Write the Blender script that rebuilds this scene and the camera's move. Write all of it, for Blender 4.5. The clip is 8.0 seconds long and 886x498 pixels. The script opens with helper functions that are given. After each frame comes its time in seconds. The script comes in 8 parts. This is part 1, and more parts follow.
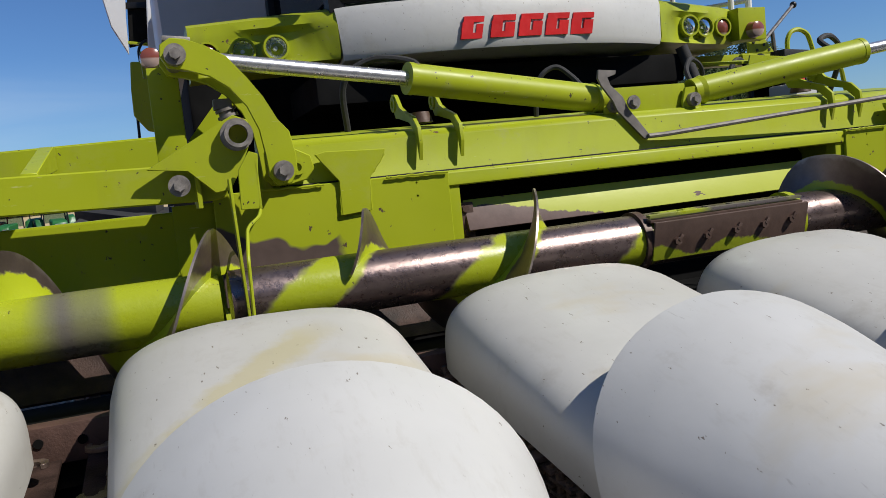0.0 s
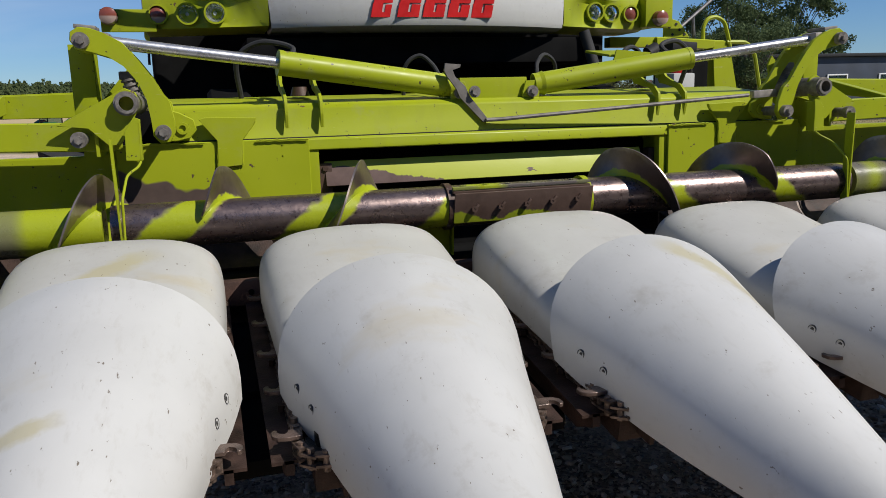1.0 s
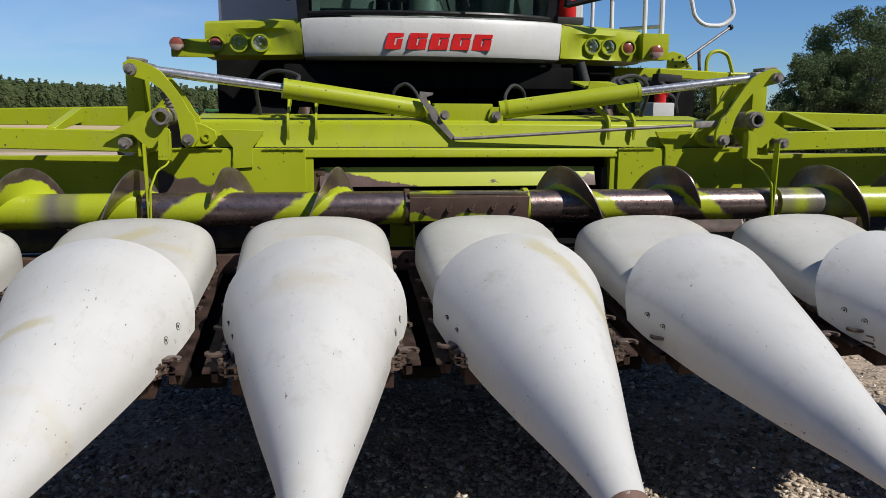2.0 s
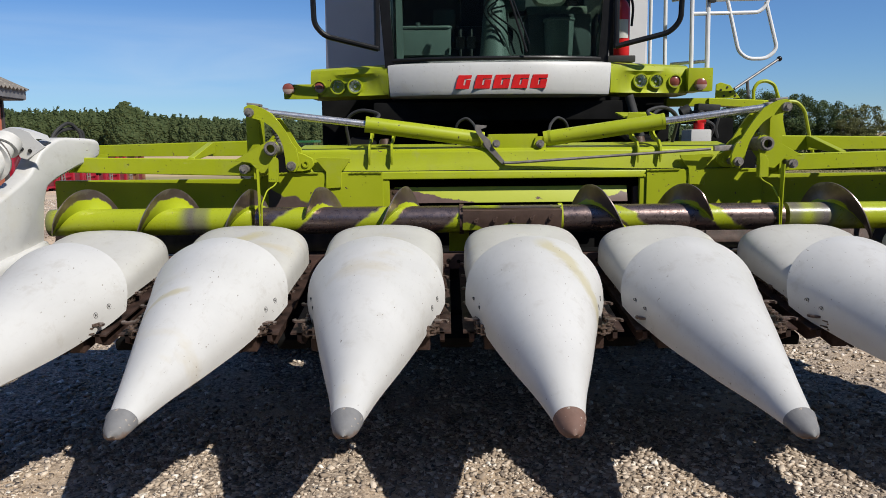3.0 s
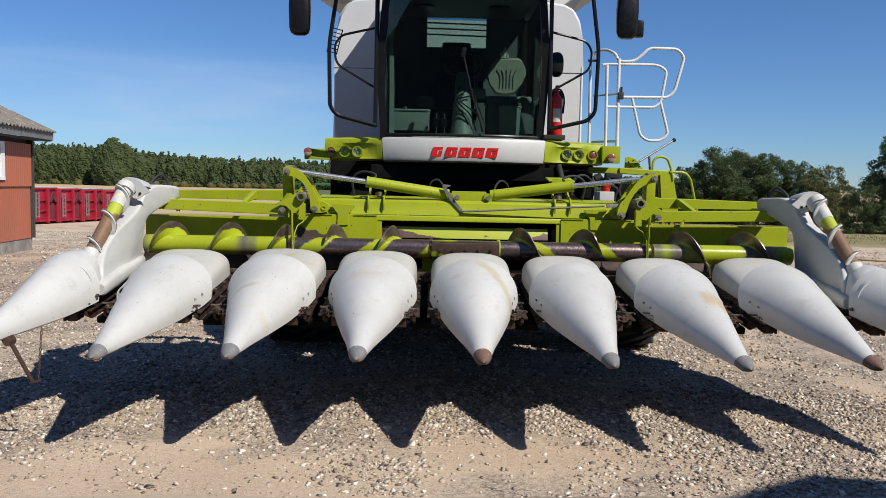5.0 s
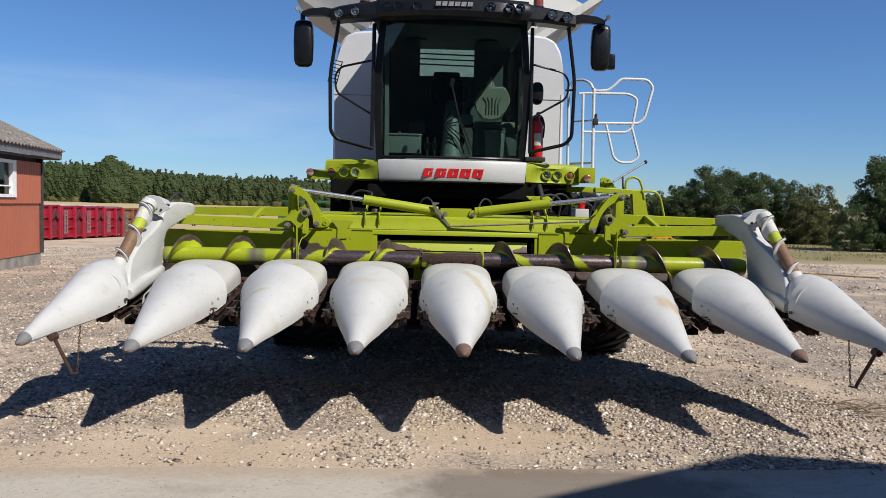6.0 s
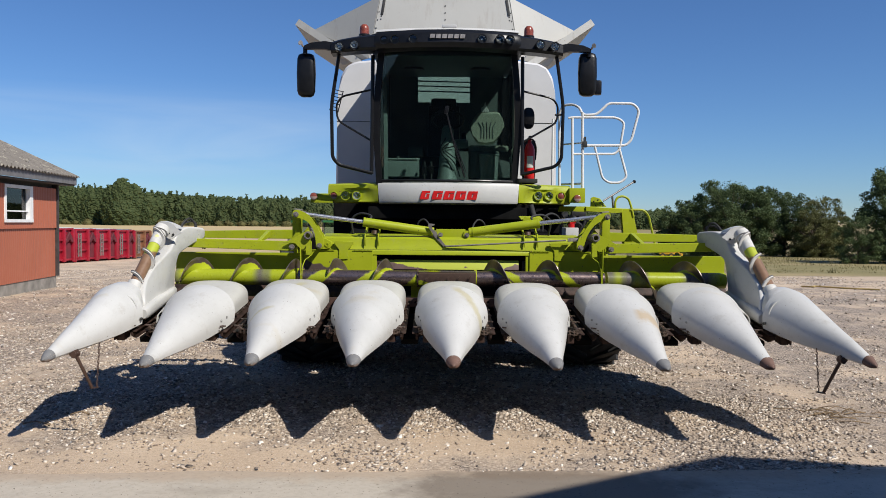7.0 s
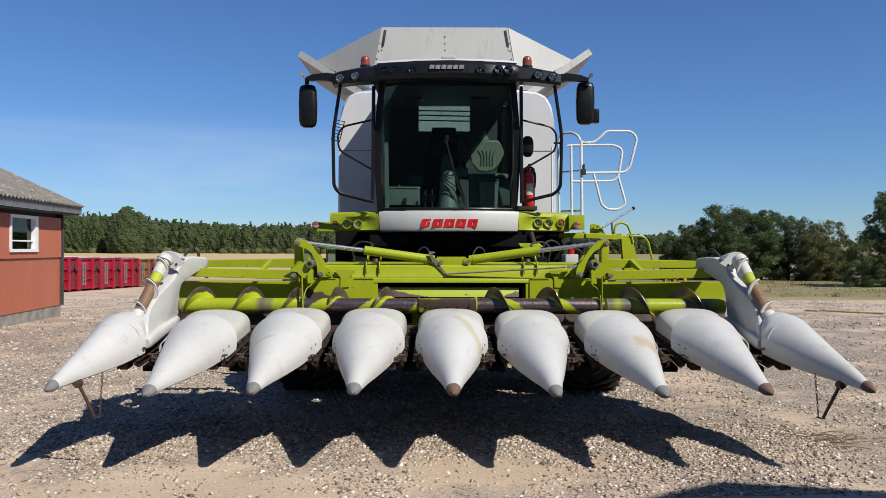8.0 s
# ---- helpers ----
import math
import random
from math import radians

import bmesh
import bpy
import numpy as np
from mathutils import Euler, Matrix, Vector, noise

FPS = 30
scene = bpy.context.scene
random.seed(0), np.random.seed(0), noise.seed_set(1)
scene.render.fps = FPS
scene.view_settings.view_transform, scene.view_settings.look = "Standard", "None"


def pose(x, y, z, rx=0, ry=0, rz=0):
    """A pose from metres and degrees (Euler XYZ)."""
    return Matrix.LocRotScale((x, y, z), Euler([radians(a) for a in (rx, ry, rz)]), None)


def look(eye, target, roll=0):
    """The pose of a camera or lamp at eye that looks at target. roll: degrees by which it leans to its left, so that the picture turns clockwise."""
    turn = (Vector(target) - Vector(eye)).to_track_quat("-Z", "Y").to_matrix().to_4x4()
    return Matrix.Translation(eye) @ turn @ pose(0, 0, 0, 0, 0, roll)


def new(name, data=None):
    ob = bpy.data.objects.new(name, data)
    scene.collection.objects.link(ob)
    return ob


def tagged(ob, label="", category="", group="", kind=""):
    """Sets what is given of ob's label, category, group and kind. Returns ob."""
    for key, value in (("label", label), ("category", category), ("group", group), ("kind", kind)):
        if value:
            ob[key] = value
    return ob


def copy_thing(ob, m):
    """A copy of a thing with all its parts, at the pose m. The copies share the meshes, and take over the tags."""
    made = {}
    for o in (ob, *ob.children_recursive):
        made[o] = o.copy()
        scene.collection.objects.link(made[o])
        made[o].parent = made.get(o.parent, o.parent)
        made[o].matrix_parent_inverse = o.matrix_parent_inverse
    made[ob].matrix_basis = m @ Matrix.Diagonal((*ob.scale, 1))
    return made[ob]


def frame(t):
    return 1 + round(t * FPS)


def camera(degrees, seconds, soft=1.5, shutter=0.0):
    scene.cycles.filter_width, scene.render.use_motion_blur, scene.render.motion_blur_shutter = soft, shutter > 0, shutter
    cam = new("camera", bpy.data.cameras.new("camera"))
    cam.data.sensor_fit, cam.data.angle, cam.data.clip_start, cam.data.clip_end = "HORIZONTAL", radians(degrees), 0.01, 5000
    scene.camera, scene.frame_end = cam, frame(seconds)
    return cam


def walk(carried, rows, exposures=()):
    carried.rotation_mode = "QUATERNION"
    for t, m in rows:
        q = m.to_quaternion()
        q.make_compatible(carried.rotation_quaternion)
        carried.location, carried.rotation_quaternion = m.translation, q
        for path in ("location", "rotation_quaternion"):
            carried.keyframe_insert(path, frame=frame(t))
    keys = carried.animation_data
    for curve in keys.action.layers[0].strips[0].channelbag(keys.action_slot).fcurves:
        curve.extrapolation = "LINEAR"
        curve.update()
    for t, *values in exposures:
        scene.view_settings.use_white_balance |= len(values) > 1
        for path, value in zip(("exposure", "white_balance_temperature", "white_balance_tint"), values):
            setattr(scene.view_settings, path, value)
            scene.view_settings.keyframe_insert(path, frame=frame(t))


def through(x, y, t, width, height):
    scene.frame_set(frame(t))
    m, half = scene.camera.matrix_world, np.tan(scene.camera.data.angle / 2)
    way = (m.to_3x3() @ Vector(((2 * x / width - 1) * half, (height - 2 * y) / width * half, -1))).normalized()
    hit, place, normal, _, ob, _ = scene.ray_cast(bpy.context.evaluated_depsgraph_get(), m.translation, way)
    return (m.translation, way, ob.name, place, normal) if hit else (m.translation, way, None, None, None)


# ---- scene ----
cam = camera(59.7, 8.0, soft=0.65)
PATH = [
    (0, (-1.63, 0.062, 1.406), (-0.968, 1.938, 1.202), -5.9),
    (0.5, (-1.438, -0.345, 1.473), (-0.863, 1.539, 1.131), -2.8),
    (1, (-1.177, -0.756, 1.531), (-0.616, 1.126, 1.153), -1.5),
    (1.2, (-1.070, -0.918, 1.546), (-0.546, 0.972, 1.158), -0.9),
    (2.3, (-0.571, -1.808, 1.573), (-0.385, 0.159, 1.262), 0.3),
    (2.5, (-0.504, -1.974, 1.577), (-0.388, 0.002, 1.29), 0.1),
    (3, (-0.416, -2.408, 1.575), (-0.426, -0.427, 1.301), -0.6),
    (3.5, (-0.37, -2.919, 1.594), (-0.365, -0.939, 1.308), -0.5),
    (4, (-0.398, -3.466, 1.629), (-0.368, -1.481, 1.381), 0.1),
    (4.5, (-0.371, -3.967, 1.649), (-0.345, -1.977, 1.452), 1.0),
    (6, (-0.285, -5.155, 1.645), (-0.242, -3.158, 1.533), 1.3),
    (6.5, (-0.233, -5.412, 1.652), (-0.203, -3.415, 1.556), 0.9),
    (7, (-0.148, -5.579, 1.682), (-0.132, -3.58, 1.615), 0.5),
    (7.5, (-0.123, -5.654, 1.695), (-0.117, -3.654, 1.661), 0.3),
    (8, (-0.115, -5.646, 1.702), (-0.109, -3.646, 1.702), 0.1),
]
EXPO = ((0.0, 0.06), (1.0, -0.02), (2.5, 0.16), (4.5, 0.15), (8.0, 0.16))
walk(cam, [(t, look(eye, target, roll)) for t, eye, target, roll in PATH], exposures=EXPO)

# ---- world, sun ----
SUN = Vector((0.726, -0.669, 1.0)).normalized()
world = bpy.data.worlds.new("world")
scene.world = world
world.use_nodes = True
wn = world.node_tree.nodes
sky = wn.new("ShaderNodeTexSky")
sky.sky_type, sky.sun_disc = "NISHITA", False
sky.sun_elevation = math.asin(SUN.z)
sky.sun_rotation = math.atan2(SUN.x, SUN.y)
sky.altitude, sky.air_density, sky.dust_density, sky.ozone_density = 200, 1.0, 0.0, 7.0
tint = wn.new("ShaderNodeMix")
tint.data_type, tint.blend_type = "RGBA", "MULTIPLY"
tint.inputs[0].default_value = 1.0
tint.inputs[7].default_value = (0.80, 0.99, 1.23, 1)
world.node_tree.links.new(sky.outputs[0], tint.inputs[6])
# thin high cloud, drawn out along the horizon
where = wn.new("ShaderNodeTexCoord")
spread = wn.new("ShaderNodeMapping")
spread.inputs["Scale"].default_value = (1.5, 1.5, 12.0)
spread.inputs["Location"].default_value = (0.9, 0.2, 0.55)
veil = wn.new("ShaderNodeTexNoise")
veil.inputs["Scale"].default_value, veil.inputs["Detail"].default_value, veil.inputs["Distortion"].default_value = 1.4, 6, 0.5
band = wn.new("ShaderNodeMapRange")
band.inputs["From Min"].default_value, band.inputs["From Max"].default_value, band.inputs["To Max"].default_value = 0.40, 0.70, 0.46
cloud = wn.new("ShaderNodeMix")
cloud.data_type = "RGBA"
cloud.inputs[7].default_value = (6.8, 8.4, 10.4, 1)
wl = world.node_tree.links
wl.new(where.outputs["Generated"], spread.inputs["Vector"])
wl.new(spread.outputs[0], veil.inputs["Vector"])
wl.new(veil.outputs["Fac"], band.inputs["Value"])
way = wn.new("ShaderNodeSeparateXYZ")
wl.new(where.outputs["Generated"], way.inputs[0])
amount = band.outputs[0]
for axis, lo, hi in ((0, 0.12, -0.30), (2, 0.045, 0.075), (2, 0.175, 0.11)):
    fade = wn.new("ShaderNodeMapRange")
    fade.interpolation_type = "SMOOTHSTEP"
    fade.inputs["From Min"].default_value, fade.inputs["From Max"].default_value = lo, hi
    wl.new(way.outputs[axis], fade.inputs["Value"])
    part_of = wn.new("ShaderNodeMath")
    part_of.operation = "MULTIPLY"
    wl.new(amount, part_of.inputs[0])
    wl.new(fade.outputs[0], part_of.inputs[1])
    amount = part_of.outputs[0]
wl.new(amount, cloud.inputs[0])
wl.new(tint.outputs[2], cloud.inputs[6])
wl.new(cloud.outputs[2], wn["Background"].inputs[0])
wn["Background"].inputs[1].default_value = 0.0735
sun = new("sun", bpy.data.lights.new("sun", "SUN"))
sun.data.energy, sun.data.angle, sun.data.color = 5.0, radians(0.53), (1.0, 0.955, 0.89)
sun.matrix_world = look(SUN * 60, (0, 0, 0))


# ---- materials ----
class Mat:
    """A small helper around a node material."""

    def __init__(self, name, rough=0.5, metal=0.0, spec=0.5):
        self.m = bpy.data.materials.new(name)
        self.m.use_nodes = True
        self.t = self.m.node_tree
        self.b = self.t.nodes["Principled BSDF"]
        self.b.inputs["Roughness"].default_value = rough
        self.b.inputs["Metallic"].default_value = metal
        self.b.inputs["Specular IOR Level"].default_value = spec
        self.co = self.t.nodes.new("ShaderNodeTexCoord").outputs["Object"]
        self.info = self.t.nodes.new("ShaderNodeObjectInfo").outputs["Random"]

    def n(self, kind):
        return self.t.nodes.new(kind)

    def link(self, a, b):
        self.t.links.new(a, b)

    def coords(self, scale=(1, 1, 1), vary=0.0):
        m = self.n("ShaderNodeMapping")
        m.inputs["Scale"].default_value = scale
        self.link(self.co, m.inputs["Vector"])
        if vary:
            k = self.n("ShaderNodeMath")
            k.operation = "MULTIPLY"
            k.inputs[1].default_value = vary
            self.link(self.info, k.inputs[0])
            self.link(k.outputs[0], m.inputs["Location"])
        return m.outputs[0]

    def noise(self, scale, detail=4, rough=0.55, stretch=(1, 1, 1), vary=0.0, lo=0.0, hi=1.0):
        x = self.n("ShaderNodeTexNoise")
        x.inputs["Scale"].default_value = scale
        x.inputs["Detail"].default_value = detail
        x.inputs["Roughness"].default_value = rough
        self.link(self.coords(stretch, vary), x.inputs["Vector"])
        return self.ramp(x.outputs["Fac"], lo, hi) if (lo, hi) != (0, 1) else x.outputs["Fac"]

    def voronoi(self, scale, stretch=(1, 1, 1), out="Color", lo=None, hi=None):
        x = self.n("ShaderNodeTexVoronoi")
        x.inputs["Scale"].default_value = scale
        self.link(self.coords(stretch), x.inputs["Vector"])
        return self.ramp(x.outputs[out], lo, hi) if lo is not None else x.outputs[out]

    def ramp(self, fac, lo, hi):
        x = self.n("ShaderNodeMapRange")
        x.inputs["From Min"].default_value, x.inputs["From Max"].default_value = lo, hi
        self.link(fac, x.inputs["Value"])
        return x.outputs["Result"]

    def mix(self, fac, a, b):
        x = self.n("ShaderNodeMix")
        x.data_type = "RGBA"
        for sock, v in ((x.inputs[6], a), (x.inputs[7], b)):
            if isinstance(v, tuple):
                sock.default_value = (*v, 1)
            else:
                self.link(v, sock)
        if isinstance(fac, (int, float)):
            x.inputs[0].default_value = fac
        else:
            self.link(fac, x.inputs[0])
        return x.outputs[2]

    def math(self, op, a, b=0.0):
        x = self.n("ShaderNodeMath")
        x.operation = op
        for sock, v in ((x.inputs[0], a), (x.inputs[1], b)):
            if isinstance(v, (int, float)):
                sock.default_value = v
            else:
                self.link(v, sock)
        return x.outputs[0]

    def axis(self, i, scale=1.0):
        s = self.n("ShaderNodeSeparateXYZ")
        self.link(self.co, s.inputs[0])
        return s.outputs[i]

    def colour(self, v):
        if isinstance(v, tuple):
            self.b.inputs["Base Color"].default_value = (*v, 1)
        else:
            self.link(v, self.b.inputs["Base Color"])
        return self

    def rough(self, fac, lo, hi):
        x = self.n("ShaderNodeMapRange")
        x.inputs["To Min"].default_value, x.inputs["To Max"].default_value = lo, hi
        self.link(fac, x.inputs["Value"])
        self.link(x.outputs["Result"], self.b.inputs["Roughness"])
        return self

    def metal(self, fac):
        self.link(fac, self.b.inputs["Metallic"])
        return self

    def bump(self, h, strength=0.3, dist=0.01):
        x = self.n("ShaderNodeBump")
        x.inputs["Strength"].default_value, x.inputs["Distance"].default_value = strength, dist
        self.link(h, x.inputs["Height"])
        self.link(x.outputs[0], self.b.inputs["Normal"])
        return self


def plain(name, col, rough=0.5, metal=0.0, vary=0.25, scale=6.0, bump=0.0):
    """Paint, plastic or metal with mottled tone and dust."""
    m = Mat(name, rough, metal)
    a = m.noise(scale, 5)
    dark = tuple(c * (1 - vary) for c in col)
    light = tuple(min(1, c * (1 + vary)) for c in col)
    m.colour(m.mix(m.ramp(a, 0.3, 0.7), dark, light))
    m.rough(m.noise(scale * 4, 3), max(0.05, rough - 0.12), min(1, rough + 0.15))
    if bump:
        m.bump(m.noise(scale * 12, 4), bump, 0.004)
    return m.m


def make_green():
    m = Mat("green_paint", 0.38, 0.0, 0.28)
    col = m.mix(m.noise(1.7, 4, lo=0.3, hi=0.7), (0.280, 0.330, 0.009), (0.335, 0.380, 0.014))
    col = m.mix(m.math("MULTIPLY", m.noise(9, 6, 0.7, lo=0.60, hi=0.72), 0.5), col, (0.292, 0.310, 0.086))
    col = m.mix(m.noise(55, 2, lo=0.715, hi=0.73), col, (0.052, 0.039, 0.026))
    col = m.mix(m.noise(19, 5, 0.7, lo=0.675, hi=0.69), col, (0.138, 0.086, 0.052))
    col = m.mix(m.math("MULTIPLY", m.noise(30, 5, 0.75, (0.25, 1, 1.6), 7, 0.66, 0.70), 0.7), col, (0.44, 0.46, 0.16))
    col = m.mix(m.math("MULTIPLY", m.noise(7, 6, 0.75, (0.6, 1, 1), 3, 0.56, 0.74), 0.30), col, (0.32, 0.34, 0.10))
    col = m.mix(m.math("MULTIPLY", m.noise(4, 6, 0.7, (1.5, 1, 0.35), 0, 0.5, 0.8), 0.30), col, (0.20, 0.20, 0.05))
    m.colour(col).rough(m.noise(14, 4), 0.26, 0.58)
    return m.bump(m.noise(120, 3), 0.06, 0.002).m


def make_green_worn():
    """Green sheet whose paint the crop has rubbed off in ragged patches."""
    m = Mat("green_worn_paint", 0.4, 0.0, 0.28)
    col = m.mix(m.noise(1.7, 4, lo=0.3, hi=0.7), (0.280, 0.330, 0.009), (0.335, 0.380, 0.014))
    low = m.math("ADD", m.axis(2), m.math("MULTIPLY", m.math("SUBTRACT", m.noise(3.5, 3, 0.5), 0.5), 0.50))
    f = m.math("MULTIPLY", m.ramp(low, 1.305, 1.290), m.ramp(m.math("ADD", m.math("MULTIPLY", m.axis(0), -1.0), m.math("MULTIPLY", m.noise(4, 4), 0.3)), 1.27, 1.31))
    steel = m.mix(m.noise(20, 5), (0.060, 0.043, 0.036), (0.120, 0.086, 0.073))
    col = m.mix(f, col, steel)
    col = m.mix(m.noise(26, 4, 0.65, lo=0.68, hi=0.70), col, (0.086, 0.056, 0.039))
    m.colour(col).rough(m.noise(14, 4), 0.28, 0.55)
    return m.bump(m.noise(90, 3), 0.06, 0.002).m


def make_white(name, stain, band=None, hood=False, strength=0.62):
    """Moulded white plastic with straw-coloured stains, grime, scratches and pits. band: a run of stain from x, y to x, y, with its half width."""
    m = Mat(name, 0.4)
    col = m.mix(m.noise(2.0, 5, 0.6, vary=31, lo=0.3, hi=0.7), (0.458, 0.455, 0.432), (0.534, 0.530, 0.506)) if not hood else m.mix(m.noise(2.4, 5, 0.6, vary=31, lo=0.3, hi=0.7), (0.415, 0.405, 0.368), (0.490, 0.482, 0.446))
    a = m.math("MULTIPLY", m.noise(2.2, 5, 0.6, (0.8, 1.6, 1), 57, 0.60, 0.74), stain)
    col = m.mix(a, col, (0.430, 0.353, 0.189))
    if band:
        x0, y0, x1, y1, w = band
        d = math.hypot(x1 - x0, y1 - y0)
        nx, ny = (y1 - y0) / d, -(x1 - x0) / d
        xyz = m.n("ShaderNodeSeparateXYZ")
        m.link(m.co, xyz.inputs[0])

        def lin(a, b, c):
            return m.math("ADD", m.math("ADD", m.math("MULTIPLY", xyz.outputs[0], a), m.math("MULTIPLY", xyz.outputs[1], b)), c)
        off = m.math("ABSOLUTE", m.math("ADD", lin(nx, ny, -(nx * x0 + ny * y0)), m.math("MULTIPLY", m.math("SUBTRACT", m.noise(5, 6, 0.7), 0.5), w * 3.2)))
        along = m.math("ABSOLUTE", lin((x1 - x0) / d, (y1 - y0) / d, -((x1 * x1 - x0 * x0 + y1 * y1 - y0 * y0) / 2) / d))
        k = m.math("MULTIPLY", m.ramp(off, w, w * 0.45), m.ramp(along, d * 0.5, d * 0.33))
        col = m.mix(m.math("MULTIPLY", k, strength), col, (0.413, 0.361, 0.181) if strength < 0.7 else (0.43, 0.33, 0.20))
    b = m.math("MULTIPLY", m.noise(7, 6, 0.7, (1, 1, 1), 91, 0.57, 0.75), 0.42)
    col = m.mix(b, col, (0.284, 0.249, 0.198))
    rub = m.math("MULTIPLY", m.noise(26, 5, 0.7, (1.6, 0.35, 1), 23, 0.56, 0.80), 0.34)
    col = m.mix(rub, col, (0.344, 0.318, 0.267))
    col = m.mix(m.math("MULTIPLY", m.noise(52, 3, 0.6, (2, 0.7, 1), 17, 0.700, 0.722), 0.85), col, (0.103, 0.073, 0.043))
    col = m.mix(m.math("MULTIPLY", m.noise(11, 6, 0.8, (1.5, 0.8, 1), 43, 0.69, 0.73), 0.7), col, (0.189, 0.129, 0.077))
    scratch = m.math("MULTIPLY", m.noise(9, 6, 0.75, (9, 0.6, 3), 71, 0.655, 0.70), 0.5)
    col = m.mix(scratch, col, (0.310, 0.292, 0.267))
    m.colour(col).rough(m.noise(5, 5, vary=12), 0.30, 0.55)
    h = m.math("ADD", m.noise(3.2, 4, vary=5), m.math("MULTIPLY", m.noise(26, 5, vary=8), 0.07))
    return m.bump(h, 0.13, 0.03).m


def make_worn(name, pitch, start, lo, hi, smear=False):
    """Auger steel: brown polished crop stain; paint is left in a band that winds along with the blade."""
    m = Mat(name, 0.3)
    xyz = m.n("ShaderNodeSeparateXYZ")
    m.link(m.co, xyz.inputs[0])
    ang = m.math("DIVIDE", m.math("ARCTAN2", m.math("SUBTRACT", 2.03, xyz.outputs[1]), m.math("SUBTRACT", xyz.outputs[2], 1.135)), 2 * math.pi)
    turn = m.math("DIVIDE", m.math("SUBTRACT", m.math("ABSOLUTE", xyz.outputs[0]), start), pitch)
    ph = m.math("SUBTRACT", turn, ang)
    ph = m.math("ADD", ph, m.math("MULTIPLY", m.math("SUBTRACT", m.noise(5, 4, 0.6), 0.5), 0.35))
    fr = m.math("FRACT", ph)
    paint = m.math("MULTIPLY", m.ramp(fr, lo - 0.015, lo + 0.015), m.ramp(fr, hi + 0.02, hi - 0.02))
    steel = m.mix(m.noise(22, 5, 0.65, (0.35, 1, 1)), (0.146, 0.101, 0.090), (0.292, 0.228, 0.211))
    left = m.mix(m.noise(3, 3), (0.275, 0.327, 0.009), (0.327, 0.370, 0.017))
    if smear:
        left = m.mix(m.math("MULTIPLY", m.noise(2.4, 2, 0.4, (1.6, 0.2, 0.2), 0, 0.46, 0.57), 1.0), left, (0.105, 0.090, 0.088))
    f = m.math("SUBTRACT", 1.0, paint)
    fleck = m.noise(75, 5, 0.75, (0.7, 1, 1), 0, 0.58, 0.62)
    steel = m.mix(m.math("MULTIPLY", fleck, 0.75), steel, (0.065, 0.039, 0.031))
    left = m.mix(m.noise(60, 3, 0.6, (1, 1, 1), 0, 0.70, 0.72), left, (0.060, 0.047, 0.026))
    m.colour(m.mix(f, left, steel)).metal(m.math("MULTIPLY", f, 0.85))
    m.rough(m.noise(30, 5, 0.7), 0.12, 0.48)
    return m.bump(m.noise(45, 6, 0.7), 0.28, 0.004).m


def make_flight():
    """Screw blade: bare brown steel towards the rim, ragged paint near the tube."""
    m = Mat("flight_steel", 0.35)
    xyz = m.n("ShaderNodeSeparateXYZ")
    m.link(m.co, xyz.inputs[0])
    dy, dz = m.math("SUBTRACT", xyz.outputs[1], 2.03), m.math("SUBTRACT", xyz.outputs[2], 1.135)
    r = m.math("SQRT", m.math("ADD", m.math("MULTIPLY", dy, dy), m.math("MULTIPLY", dz, dz)))
    r = m.math("ADD", r, m.math("MULTIPLY", m.math("SUBTRACT", m.noise(9, 5, 0.65), 0.5), 0.09))
    wing = m.math("MULTIPLY", m.ramp(m.math("MULTIPLY", xyz.outputs[0], -1.0), 1.58, 1.70), 0.042)
    rim = m.ramp(r, 0.176, 0.190)
    f = m.ramp(m.math("SUBTRACT", r, wing), 0.096, 0.103)
    steel = m.mix(m.noise(18, 5, 0.65), (0.11, 0.080, 0.070), (0.27, 0.205, 0.180))
    steel = m.mix(m.math("MULTIPLY", rim, 0.45), steel, (0.42, 0.37, 0.34))
    m.colour(m.mix(f, (0.34, 0.395, 0.013), steel)).metal(m.math("MULTIPLY", f, 0.8)).rough(m.noise(25, 4), 0.25, 0.5)
    return m.bump(m.noise(50, 4), 0.15, 0.003).m


def make_rust():
    m = Mat("brown_steel", 0.6)
    col = m.mix(m.noise(14, 6, 0.7), (0.030, 0.018, 0.014), (0.105, 0.058, 0.040))
    col = m.mix(m.noise(50, 3, lo=0.64, hi=0.72), col, (0.20, 0.17, 0.15))
    m.colour(col).metal(m.noise(9, 3, lo=0.4, hi=1.2)).rough(m.noise(20, 4), 0.35, 0.7)
    return m.bump(m.noise(70, 5), 0.3, 0.004).m


def make_rust_tube():
    """Slanting tube: brown steel below, a rest of green paint under the white sleeve."""
    m = Mat("end_tube", 0.45)
    col = m.mix(m.noise(20, 5), (0.13, 0.070, 0.038), (0.25, 0.145, 0.082))
    up = m.math("ADD", m.axis(2), m.math("MULTIPLY", m.math("SUBTRACT", m.noise(9, 5, 0.6), 0.5), 0.12))
    col = m.mix(m.ramp(up, 1.385, 1.40), col, (0.37, 0.42, 0.03))
    return m.colour(col).rough(m.noise(20, 3), 0.35, 0.6).m


